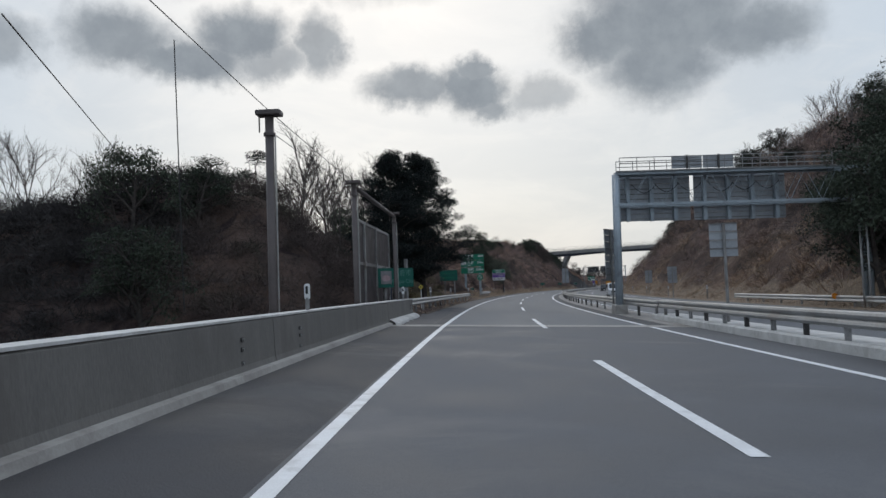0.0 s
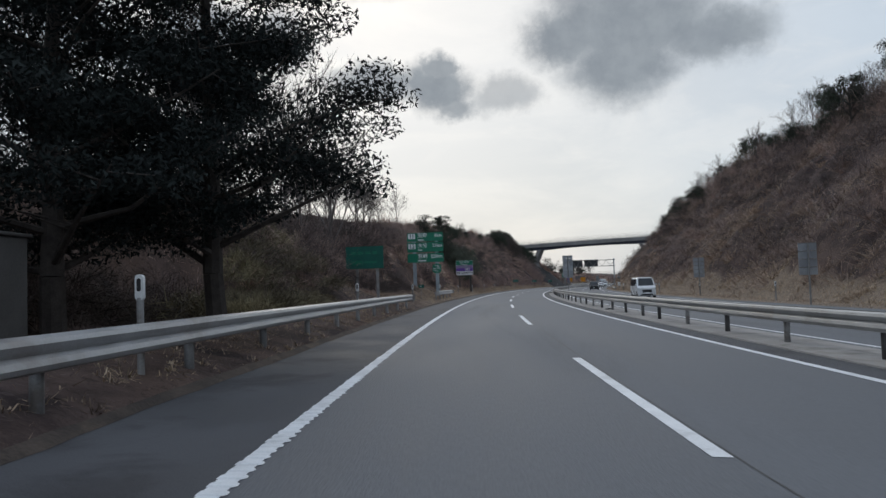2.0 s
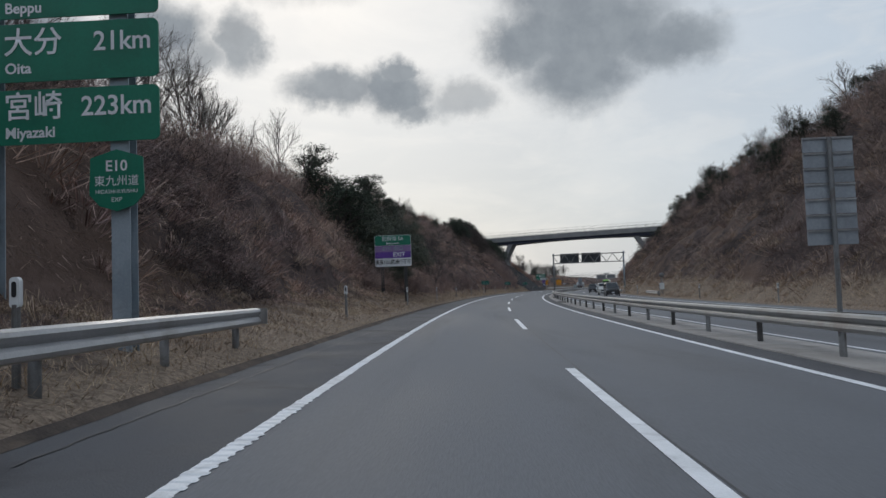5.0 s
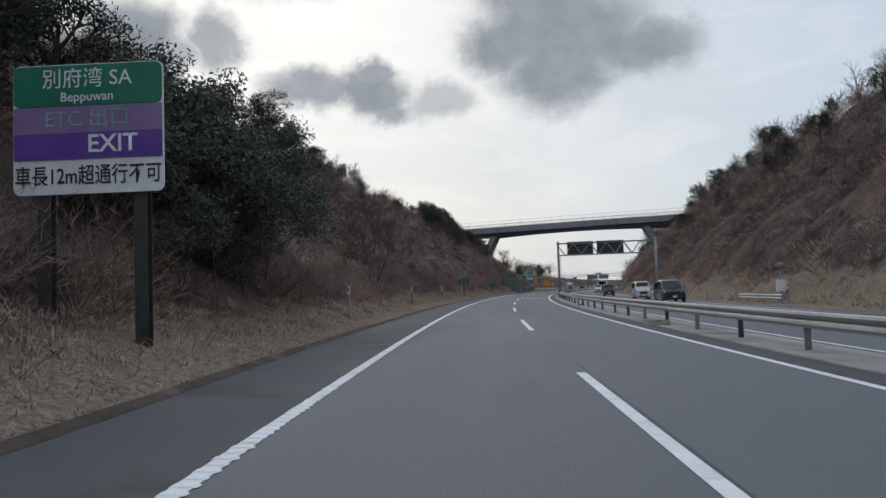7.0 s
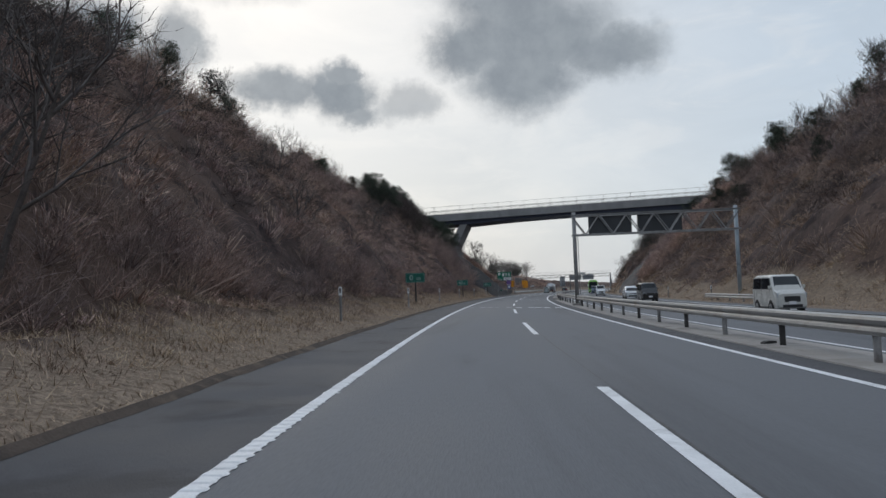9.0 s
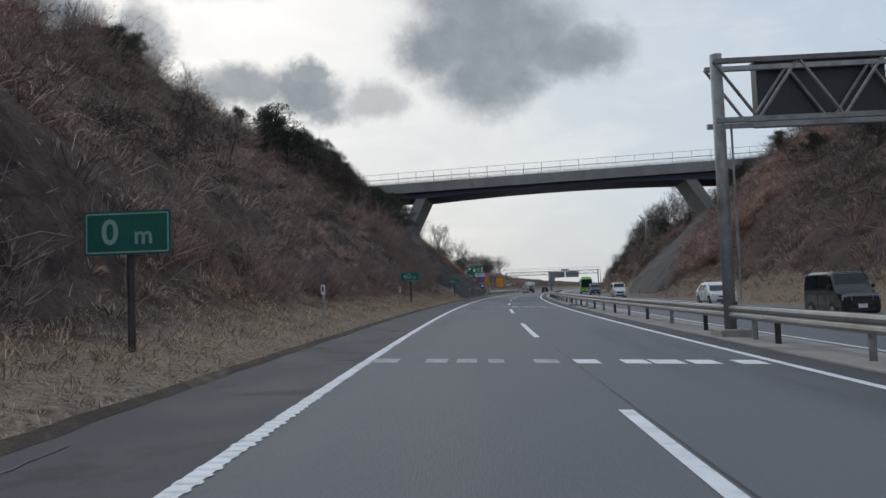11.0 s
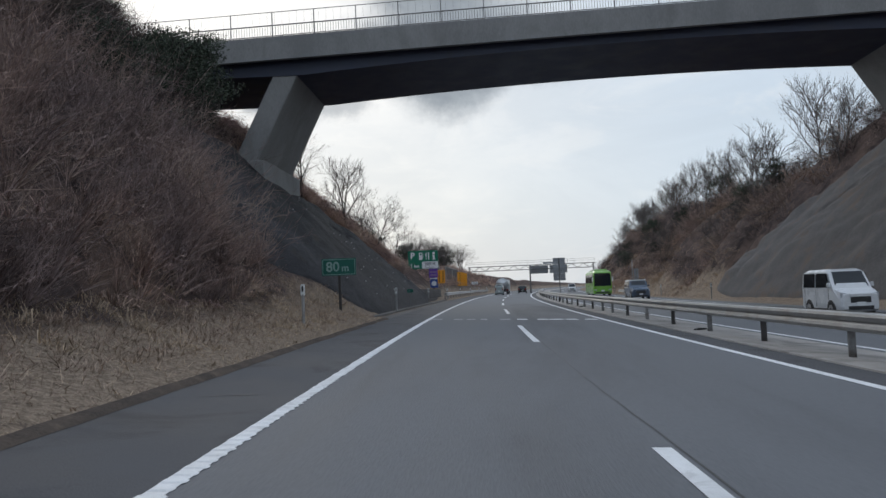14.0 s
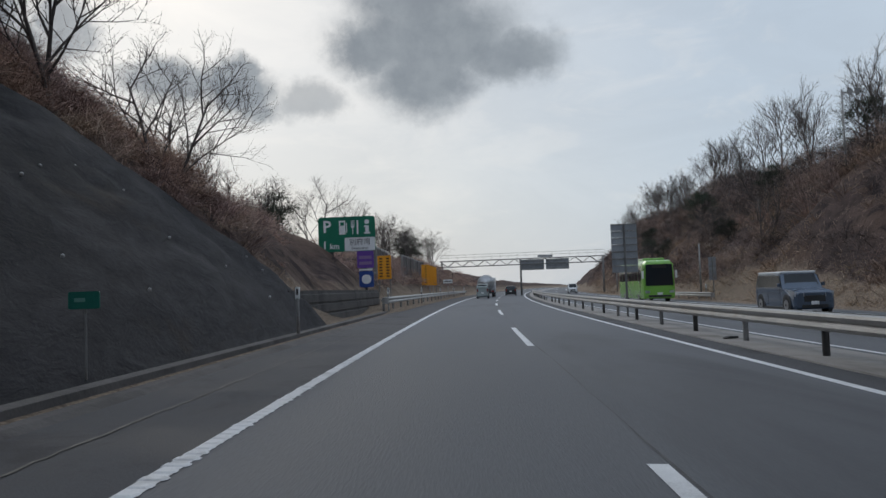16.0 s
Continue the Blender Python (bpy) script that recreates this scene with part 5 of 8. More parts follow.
bar(-8.565, -8.515, 4.62 + up, 5.04 + up, p, SIGN_WHITE, -0.042, "fork_stem")
bar(-8.30, -8.20, 4.62 + up, 5.45 + up, p, SIGN_WHITE, -0.042, "knife")
part("info_dot", plate(bmesh.new(), rounded(-7.83, -7.55, 5.20 + up, 5.47 + up, 0.13), -0.042, -0.036), SIGN_WHITE, p)
part("info_stem", plate(bmesh.new(), [(x, z + up) for x, z in ((-7.88, 4.62), (-7.48, 4.62), (-7.48, 4.72), (-7.58, 4.72), (-7.58, 5.12), (-7.86, 5.12), (-7.86, 5.02), (-7.78, 5.02), (-7.78, 4.72), (-7.88, 4.72))], -0.042, -0.036), SIGN_WHITE, p)
letters("1", -10.25, 3.98 + up, 0.66, p, SIGN_WHITE, -0.04, "CENTER", bold=0.015)
letters("km", -9.95, 3.92 + up, 0.46, p, SIGN_WHITE, -0.04, bold=0.012)
w2 = panel(-9.05, -7.23, 3.62 + up, 4.42 + up, p, SIGN_WHITE, None, 0.05, -0.045, "name_panel", "white name panel")
letters("別府湾", -8.14, 4.12 + up, 0.42, w2, SIGN_BLACK, -0.055, "CENTER", 1.02)
letters("Beppuwan", -8.14, 3.77 + up, 0.24, w2, SIGN_BLACK, -0.055, "CENTER")
post_h(-9.9, 0.8, 5.6, d, 0.24, 0.22, POST_DARK)
post_h(-8.0, 0.4, 5.6, d, 0.24, 0.22, POST_DARK)
d2 = thing("lower_signs", place(366.2, 0, 0), "purple and blue small boards under the service area sign", "road sign")
p = panel(-8.2, -7.22, 2.55 + up, 3.55 + up, d2, PURPLE, None, 0.04, label="purple board")
for i in range(2):
    bar(-8.08, -7.34, 3.08 - 0.34 * i + up, 3.26 - 0.34 * i + up, p, PURPLE_PALE, -0.04)
bar(-8.1, -7.3, 2.40 + up, 2.50 + up, d2, SIGN_WHITE, -0.03)
p = panel(-8.1, -7.25, 1.42 + up, 2.36 + up, d2, SIGN_BLUE, None, 0.06, label="blue board with a plain white shape")
part("white_shape", plate(bmesh.new(), rounded(-7.95, -7.40, 1.62 + up, 2.16 + up, 0.24), -0.042, -0.034), SIGN_WHITE, p)
post_h(-7.7, 0.3, 3.5, d2, 0.12, 0.12, POST_DARK)

# orange notices
def notice(s, u, w, z0, z1, cols=2):
    n = thing("orange_notice", place(s, u, 0), "tall orange notice board with black lettering on thin posts", "road sign", "orange notices")
    panel(-w / 2, w / 2, z0, z1, n, ORANGE, None, 0.04)
    for c in range(cols):
        x = -w / 2 + w * (c + 0.5) / cols
        for k in range(7):
            zz = z1 - 0.16 - (z1 - z0 - 0.2) * k / 7
            bar(x - 0.10, x + 0.10, zz - 0.09, zz, n, SIGN_BLACK, -0.04)
    for x in (-w / 2 + 0.08, w / 2 - 0.08):
        part("post", rod(bmesh.new(), (x, 0.04, -0.3), (x, 0.04, z1), 0.03, 8), GALV_DULL, n)


notice(371.7, -7.35, 0.9, 1.95, 3.5)
for s in (404.0, 409.0, 414.0):
    notice(s, -7.6 - (s - 404.0) * 0.02, 0.95, 1.7, 3.9, 1)
n = thing("small_notice", place(413.0, -5.9, 0), "small white notice on a post by the guardrail", "road sign")
panel(-0.55, 0.55, 1.9, 2.35, n, SIGN_WHITE, None, 0.03)
bar(-0.42, 0.42, 2.08, 2.18, n, SIGN_BLACK, -0.04)
part("post", rod(bmesh.new(), (0, 0.03, -0.2), (0, 0.03, 2.3), 0.03, 8), GALV_DULL, n)

# kilometre markers
for s, u, top, label in ((331.8, -6.2, 1.15, "small green kilometre plate on a thin post"), (88.0, -6.34, 1.3, "small green kilometre plate on the verge")):
    n = thing("kilometre_marker", place(s, u, 0.1), label, "road sign")
    panel(-0.20, 0.20, top - 0.22, top, n, GREEN_DULL, None, 0.02, -0.02)
    bar(-0.12, 0.02, top - 0.13, top - 0.08, n, LETTER_FAINT if s > 300 else SIGN_WHITE, -0.03)
    part("post", rod(bmesh.new(), (0, 0.03, -0.3), (0, 0.03, top - 0.05), 0.014, 6), GALV_DULL, n)

# yellow cross marker behind the rail
n = thing("cross_marker", place(38.9, -6.15, 0), "small yellow cross-shaped marker on a white post", "marker")
part("post", rod(bmesh.new(), (0, 0.03, -0.2), (0, 0.03, 1.55), 0.02, 8), SIGN_WHITE, n)
part("board", plate(bmesh.new(), [(-0.05, 1.32), (0.05, 1.32), (0.05, 1.40), (0.13, 1.40), (0.13, 1.50), (0.05, 1.50), (0.05, 1.58), (-0.05, 1.58), (-0.05, 1.50), (-0.13, 1.50), (-0.13, 1.40), (-0.05, 1.40)], -0.01, 0.01), YELLOW, n)
bar(-0.035, 0.035, 1.41, 1.49, n, SIGN_BLACK, -0.018)

# cabinets behind the rail
def cabinet(m, w, dp, h, material, label):
    c = thing("roadside_cabinet", m, label, "cabinet")
    part("body", box(bmesh.new(), -w / 2, w / 2, 0, dp, 0.08, h, 0.02), material, c)
    part("roof", box(bmesh.new(), -w / 2 - 0.05, w / 2 + 0.05, -0.05, dp + 0.05, h, h + 0.05, 0.015), material, c)
    part("door", box(bmesh.new(), -w / 2 + 0.06, w / 2 - 0.06, -0.015, 0.0, 0.2, h - 0.08, 0.004), material, c)
    part("handle", box(bmesh.new(), w / 2 - 0.16, w / 2 - 0.13, -0.035, -0.015, h * 0.5, h * 0.5 + 0.14), GALV, c)
    part("plinth", box(bmesh.new(), -w / 2 - 0.1, w / 2 + 0.1, -0.1, dp + 0.1, -0.7, 0.08), CONCRETE, c)
    return c


cabinet(place(44.0, -9.25, 0.25), 1.05, 0.8, 1.80, NAVY, "tall navy blue cabinet behind the guardrail")
cabinet(place(44.0, -8.25, 0.25), 0.7, 0.7, 1.75, POST_DARK, "dark grey steel cabinet beside the navy one")

# ---- backs of signs in the median and on the far verge ----
def sign_back(s, u, w, z0, z1, rows, label, turn=0.0, foot=0.0):
    n = thing("road_sign", place(s, u, 0, turn), label, "road sign", "signs facing the oncoming traffic")
    for k in range(rows):
        a, b = z0 + (z1 - z0) * k / rows, z0 + (z1 - z0) * (k + 1) / rows
        part("panel", box(bmesh.new(), -w / 2, w / 2, 0.0, 0.025, a + 0.006, b - 0.006, 0.004), PANEL_BACK, n)
        part("stiffener", box(bmesh.new(), -w / 2, w / 2, -0.035, -0.001, b - 0.045, b - 0.008), GALV_DULL, n)
    part("post", rod(bmesh.new(), (0, -0.09, foot - 0.4), (0, -0.09, z1 - 0.03), 0.05, 10), GALV_DULL, n)
    return n


sign_back(111.1, 5.74, 1.0, 2.17, 4.37, 7, "grey back of a tall louvred sign on a median post")
sign_back(357.7, 5.72, 1.19, 2.04, 4.31, 7, "grey back of a tall sign on a median post")
sign_back(19.0, 5.9, 0.90, 2.38, 3.50, 4, "pale back of a sign on a slim median post")
sign_back(77.4, 16.2, 1.0, 1.62, 3.40, 4, "grey back of a sign on the far verge")
sign_back(107.6, 17.7, 1.0, 1.75, 3.62, 5, "grey back of a sign at the foot of the slope")
sign_back(385.0, 17.6, 0.6, 1.6, 3.5, 5, "dark narrow sign back on the far verge")
n = sign_back(35.2, 4.62, 1.1, 1.75, 4.58, 8, "brown-grey louvred sign back beside the gantry column", 54.0)

# round mirror-like device on a box
n = thing("verge_device", place(188.4, 17.8, 0.05), "grey round-headed traffic device on a post and white box", "roadside device")
part("post", rod(bmesh.new(), (0, 0, -0.3), (0, 0, 2.2), 0.07, 10), GALV_DULL, n)
bm = bmesh.new()
bmesh.ops.create_uvsphere(bm, u_segments=16, v_segments=10, radius=0.32, matrix=Matrix.Translation((0, 0, 2.42)) @ Matrix.Diagonal((1, 0.6, 0.85, 1)))
part("head", bm, GALV_DULL, n, smooth=True)
part("box", box(bmesh.new(), -0.25, 0.25, -0.2, 0.2, 0.7, 1.5, 0.02), SIGN_WHITE, n)

# ---- gantries ----
def lattice(n, u0, u1, z0, z1, y, bays, r=0.045, material=BLUE_STEEL):
    for z in (z0, z1):
        part("chord", box(bmesh.new(), u0, u1, y - 0.06, y + 0.06, z - 0.07, z + 0.07, 0.01), material, n)
    step = (u1 - u0) / bays
    for k in range(bays):
        a, b = (z0, z1) if k % 2 else (z1, z0)
        part("diagonal", rod(bmesh.new(), (u0 + step * k, y, a), (u0 + step * (k + 1), y, b), r, 6), material, n)


def hand_rail(n, u0, u1, z, y, h=0.95, gap=1.3, material=GALV_DULL):
    for hh in (h, h * 0.55):
        part("handrail", rod(bmesh.new(), (u0, y, z + hh), (u1, y, z + hh), 0.022, 6), material, n)
    u = u0
    while u <= u1 + 0.01:
        part("stanchion", rod(bmesh.new(), (u, y, z), (u, y, z + h), 0.02, 6), material, n)
        u += gap


g = thing("sign_gantry", place(34.3, 0, -0.10) @ pose(0, 0, 0, 0, 0.9, 0), "grey-blue steel gantry with large sign backs over the oncoming lanes", "gantry")
for x, y in ((4.87, -0.36), (4.87, 0.36)):
    part("column", rod(bmesh.new(), (x, y, -0.2), (x, y, 7.45), 0.15, 14), BLUE_STEEL, g, smooth=True)
for k in range(10):
    way = 0.36 if k % 2 else -0.36
    part("column_brace", rod(bmesh.new(), (4.87, -way, 0.7 + k * 0.68), (4.87, way, 1.38 + k * 0.68), 0.04, 6), BLUE_STEEL, g)
for y in (-0.3, 0.3):
    part("column", rod(bmesh.new(), (17.6, y, -0.2), (17.6, y, 7.5), 0.14, 14), BLUE_STEEL, g, smooth=True)
part("column_foot", box(bmesh.new(), 4.56, 5.18, -0.75, 0.75, -0.2, 0.50, 0.04), CONCRETE, g, "concrete foot of the column")
part("column_foot", box(bmesh.new(), 17.2, 18.1, -0.7, 0.7, -0.2, 0.6, 0.04), CONCRETE, g)
for y in (-0.45, 0.45):
    lattice(g, 4.85, 17.7, 5.75, 7.4, y, 16, 0.015)
part("walkway", box(bmesh.new(), 4.85, 16.4, -0.6, 0.6, 7.47, 7.53), GALV_DULL, g)
hand_rail(g, 5.0, 16.3, 7.53, -0.62, 0.68, 0.9)
hand_rail(g, 5.0, 16.3, 7.53, 0.62, 0.68, 0.9)
for x0, x1 in ((5.1, 8.95), (9.15, 13.95)):
    b = part("board", box(bmesh.new(), x0, x1, 0.95, 1.0, 4.98, 7.40, 0.01), PANEL_BACK, g, "aluminium back of a large sign")
    rows = 9
    for k in range(rows):
        z = 5.1 + k * 0.27
        part("rib", box(bmesh.new(), x0, x1, 0.90, 0.949, z - 0.02, z + 0.02), GALV_DULL, b)
    u = x0 + 0.5
    while u < x1:
        part("upright", box(bmesh.new(), u - 0.09, u + 0.09, 0.55, 0.899, 4.95, 7.42), BLUE_STEEL, b)
        u += 1.25
    for k in range(3):
        c0 = x0 + 0.7 + k * 1.2
        bm = bmesh.new()
        last = None
        for i in range(9):
            q = Vector((c0 + i * 0.16, 0.5, 6.9 - 0.45 * math.sin(math.pi * i / 8) + 0.04 * k))
            if last:
                rod(bm, last, q, 0.018, 5)
            last = q
        part("cable", bm, CABLE, b)
for x0, x1 in ((7.92, 9.5), (9.56, 11.15)):
    b = part("board", box(bmesh.new(), x0, x1, 0.4, 0.44, 7.72, 8.38, 0.01), PANEL_BACK, g, "back of a smaller sign")
    for z in (7.9, 8.15, 8.3):
        part("rib", box(bmesh.new(), x0, x1, 0.36, 0.399, z - 0.015, z + 0.015), GALV_DULL, b)
    part("upright", box(bmesh.new(), (x0 + x1) / 2 - 0.05, (x0 + x1) / 2 + 0.05, 0.28, 0.359, 7.5, 8.42), POST_DARK, b)

g = thing("display_gantry", place(240.5, 0, -0.27), "steel lattice gantry carrying two dark message displays", "gantry")
rel = float(np.tan(BANK) * 7.0)
for x in (5.2, 18.15):
    part("column", rod(bmesh.new(), (x, 0, -0.6), (x, 0, 7.75), 0.16, 14), GALV_DULL if x < 10 else BLUE_STEEL, g, smooth=True)
for y in (-0.4, 0.4):
    lattice(g, 5.0, 18.4, 5.85, 7.45, y, 12, 0.045, GALV_DULL)
for x0, x1 in ((6.45, 9.95), (10.45, 14.0)):
    b = part("display", box(bmesh.new(), x0, x1, 0.5, 0.95, 5.85, 7.62, 0.03), VMS_DARK, g, "dark display housing")
    part("visor", box(bmesh.new(), x0 - 0.05, x1 + 0.05, 0.45, 1.1, 7.62, 7.68), VMS_DARK, b)
part("ladder", rod(bmesh.new(), (5.45, -0.2, 1.0), (5.45, -0.2, 5.8), 0.03, 6), GALV_DULL, g)
part("column_foot", box(bmesh.new(), 4.8, 5.6, -0.5, 0.5, -0.2, 0.3, 0.03), CONCRETE, g)

g = thing("sign_gantry", place(455.0, 0, -0.1), "long steel lattice gantry across both carriageways with sign backs", "gantry")
for x in (-10.6, 3.2, 17.4):
    part("column", rod(bmesh.new(), (x, 0, -0.6), (x, 0, 6.4), 0.17, 12), GALV_DULL, g, smooth=True)
for y in (-0.5, 0.5):
    lattice(g, -10.9, 17.8, 5.35, 6.35, y, 22, 0.05, GALV_DULL)
hand_rail(g, -10.8, 17.7, 6.4, -0.6, 1.0, 1.5)
for x0, x1 in ((3.3, 7.3), (7.6, 11.6)):
    b = part("board", box(bmesh.new(), x0, x1, 0.7, 0.75, 4.35, 6.2, 0.01), PANEL_BACK, g, "back of a large sign")
    for k in range(4):
        part("rib", box(bmesh.new(), x0, x1, 0.62, 0.699, 4.5 + k * 0.45, 4.58 + k * 0.45), GALV_DULL, b)
part("board", box(bmesh.new(), 6.2, 8.8, 0.3, 0.36, 6.5, 6.9, 0.01), PANEL_BACK, g)

# ---- noise screen, tall brown posts and wires by the bridge ----
def noise_screen(s0, s1, u0, u1, z0, z1, cuts, label, sheet_material=SCREEN_OPAQUE):
    a, b = Vector(spot(s0, u0)), Vector(spot(s1, u1))
    along = (b - a).to_2d()
    length = along.length
    ang = math.degrees(math.atan2(along.y, along.x))
    n = thing("noise_screen", pose(a.x, a.y, a.z, 0, 0, ang), label, "noise barrier")
    marks = [length * k for k in cuts]
    for x in marks:
        part("upright", box(bmesh.new(), x - 0.07, x + 0.07, -0.09, 0.09, z0 - 1.5, z1 + 0.05, 0.01), GALV_DULL, n)
    for z in (z0, (z0 + z1) / 2, z1):
        for a0, a1 in zip(marks[:-1], marks[1:]):
            part("transom", box(bmesh.new(), a0 + 0.075, a1 - 0.075, -0.06, 0.06, z - 0.07, z + 0.07, 0.01), GALV_DULL, n)
    for x in marks[1:-1]:
        part("joint_plate", box(bmesh.new(), x - 0.13, x + 0.13, -0.10, -0.091, (z0 + z1) / 2 - 0.13, (z0 + z1) / 2 + 0.13, 0.003), GALV_DULL, n)
    for a0, a1 in zip(marks[:-1], marks[1:]):
        for lo, hi in ((z0 + 0.07, (z0 + z1) / 2 - 0.07), ((z0 + z1) / 2 + 0.07, z1 - 0.07)):
            part("panel", box(bmesh.new(), a0 + 0.07, a1 - 0.07, -0.012, 0.012, lo, hi, 0.004), sheet_material, n)
    return n


noise_screen(26.6, 35.7, -7.60, -7.60, 0.62, 4.40, (0.0, 0.163, 0.515, 1.0), "tall noise screen of tinted brown-grey sheets in a pale steel frame", SCREEN)
noise_screen(372.0, 384.0, -8.3, -8.8, 0.6, 4.3, (0.0, 0.25, 0.5, 0.75, 1.0), "brown noise screen behind the service area sign")
noise_screen(395.0, 418.0, -9.0, -9.4, 0.6, 4.6, (0.0, 0.167, 0.333, 0.5, 0.667, 0.833, 1.0), "long brown noise screen beyond the orange notices")


def tall_post(s, u, top):
    n = thing("tall_post", place(s, u, 0), "tall brown steel post with a flat cap behind the parapet", "post", "brown posts behind the parapet")
    part("shaft", rod(bmesh.new(), (0, 0, -2.5), (0, 0, top - 0.1), 0.085, 14), BROWN_STEEL, n, smooth=True)
    part("cap", box(bmesh.new(), -0.24, 0.24, -0.16, 0.16, top - 0.10, top, 0.015), BROWN_STEEL, n)
    part("collar", rod(bmesh.new(), (0, 0, top - 0.5), (0, 0, top - 0.44), 0.12, 12), BROWN_STEEL, n)
    part("conduit", rod(bmesh.new(), (0.11, 0, -2.0), (0.11, 0, top - 0.5), 0.016, 6), GALV, n)
    part("hook", rod(bmesh.new(), (-0.2, 0, top - 0.1), (-0.2, 0, top - 0.42), 0.015, 6), BROWN_STEEL, n)
    return n


for s in (8.2, 17.7, 27.6):
    tall_post(s, -6.08, 4.8 + 0.0)
n = thing("top_tube", place(17.7, -6.08, 0), "brown steel tube joining two tall posts", "tube")
q = place(17.7, -6.08).inverted() @ Vector(spot(27.6, -6.08, 4.62))
part("tube", rod(bmesh.new(), (0, 0, 4.62), q, 0.075, 12), BROWN_STEEL, n, smooth=True)


def wire(points, sag, r, label):
    c = bpy.data.curves.new("wire", "CURVE")
    c.dimensions, c.bevel_depth, c.bevel_resolution = "3D", r, 1
    sp = c.splines.new("POLY")
    a, b = [Vector(spot(*p)) for p in points]
    count = 24
    sp.points.add(count)
    for i in range(count + 1):
        k = i / count
        v = a.lerp(b, k)
        sp.points[i].co = (v.x, v.y, v.z - sag * 4 * k * (1 - k), 1)
    c.materials.append(CABLE)
    ob = new("wire", c)
    me = bpy.data.meshes.new_from_object(ob.evaluated_get(bpy.context.evaluated_depsgraph_get()))
    bpy.data.objects.remove(ob)
    me.materials.clear()
    me.materials.append(CABLE)
    return tagged(new("wire", me), label, "cable", "overhead wires")


wire(((-45.0, -6.1, 4.85), (8.2, -6.1, 4.82)), 0.05, 0.008, "thin dark wire along the tops of the brown posts")
wire(((8.2, -6.1, 4.82), (17.7, -6.1, 4.78)), 0.03, 0.008, "thin dark wire between two brown posts")
wire(((8.2, -6.1, 4.42), (17.7, -6.1, 4.56)), 0.03, 0.008, "lower thin dark wire between two brown posts")
wire(((3.7, -6.12, 4.70), (3.9, -6.12, 1.0)), 0.0, 0.008, "thin wire hanging from the overhead wire")
wire(((3.8, -8.6, 5.21), (36.8, -22.4, 8.29)), 0.0, 0.013, "dark power line running over the trees")

# lamps and poles on the far verge
n = thing("roadside_pole", place(389.1, 17.7, 0.2), "slim grey pole on the far verge", "pole")
part("shaft", rod(bmesh.new(), (0, 0, -0.4), (0, 0, 4.6), 0.09, 10, 0.06), GALV_DULL, n, smooth=True)
n = thing("roadside_pole", place(441.0, 17.9, 0.2), "tall grey pole near the gantry", "pole")
part("shaft", rod(bmesh.new(), (0, 0, -0.4), (0, 0, 6.2), 0.11, 10, 0.08), GALV_DULL, n, smooth=True)
n = thing("loudspeaker_pole", place(377.0, 25.0, land(377.0, 25.0)), "pole with two round horn speakers above the slope", "pole")
part("shaft", rod(bmesh.new(), (0, 0, -0.6), (0, 0, 6.2), 0.07, 10), GALV_DULL, n, smooth=True)
part("arm", rod(bmesh.new(), (0, 0, 6.0), (0.9, 0, 6.0), 0.04, 8), GALV_DULL, n)
for x in (0.45, 0.95):
    part("horn", rod(bmesh.new(), (x, -0.25, 6.0), (x, 0.15, 6.0), 0.22, 14, 0.06), GALV_DULL, n)
n = thing("rail_reflector", place(36.4, 16.75, 0.55), "round amber reflector on the far guardrail", "reflector")
part("disc", rod(bmesh.new(), (0, -0.02, 0.05), (0, 0.02, 0.05), 0.16, 14), AMBER, n)
part("stem", rod(bmesh.new(), (0, 0.03, -0.2), (0, 0.03, 0.05), 0.02, 6), GALV_DULL, n)
for s, u, top in ((33.0, 16.75, 4.6), (32.7, 16.95, 4.3)):
    n = thing("roadside_pole", place(s, u, 0.0), "slim pale pole at the foot of the far slope", "pole", "pale poles beside the gantry")
    part("shaft", rod(bmesh.new(), (0, 0, -0.5), (0, 0, top), 0.05, 10), GALV, n, smooth=True)
    part("cap", rod(bmesh.new(), (0, 0, top), (0, 0, top + 0.05), 0.06, 10), GALV_DULL, n)

# ---- plants ----
rng = np.random.default_rng(7)
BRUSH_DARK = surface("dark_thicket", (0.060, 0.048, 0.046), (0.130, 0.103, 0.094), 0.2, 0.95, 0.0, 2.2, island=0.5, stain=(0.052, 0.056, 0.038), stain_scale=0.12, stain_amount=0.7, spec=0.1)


def bushes(name, s, u, radius, per, length, width, material, label, category="brush", tall=0.7, rise=0.5):
    """Rounded bushes out of many short crossing twigs, joined into one mesh."""
    n = len(s)
    c = spot(s, u, land(s, u) + rise * radius)
    c = np.repeat(c, per, 0)
    r = np.repeat(radius, per)
    d = rng.normal(0, 1, (n * per, 3))
    d /= np.linalg.norm(d, axis=1)[:, None]
    d[:, 2] = np.abs(d[:, 2]) * 0.9 - 0.25
    c = c + d * (r * rng.uniform(0.45, 1.05, n * per))[:, None] * np.array([1, 1, tall])
    a = d + rng.normal(0, 0.7, d.shape)
    a[:, 2] += 0.3
    a *= (length * r * rng.uniform(0.5, 1.3, n * per) / np.linalg.norm(a, axis=1))[:, None]
    b = np.cross(a, rng.normal(0, 1, a.shape))
    b *= (width * rng.uniform(0.6, 1.4, n * per) / np.linalg.norm(b, axis=1))[:, None]
    v = np.stack([c - a, c + b, c + a * 1.1], 1).reshape(-1, 3)
    me = big_mesh(name, v, np.arange(len(v)).reshape(-1, 3), material)
    return tagged(new(name, me), label, category, kind="stuff")


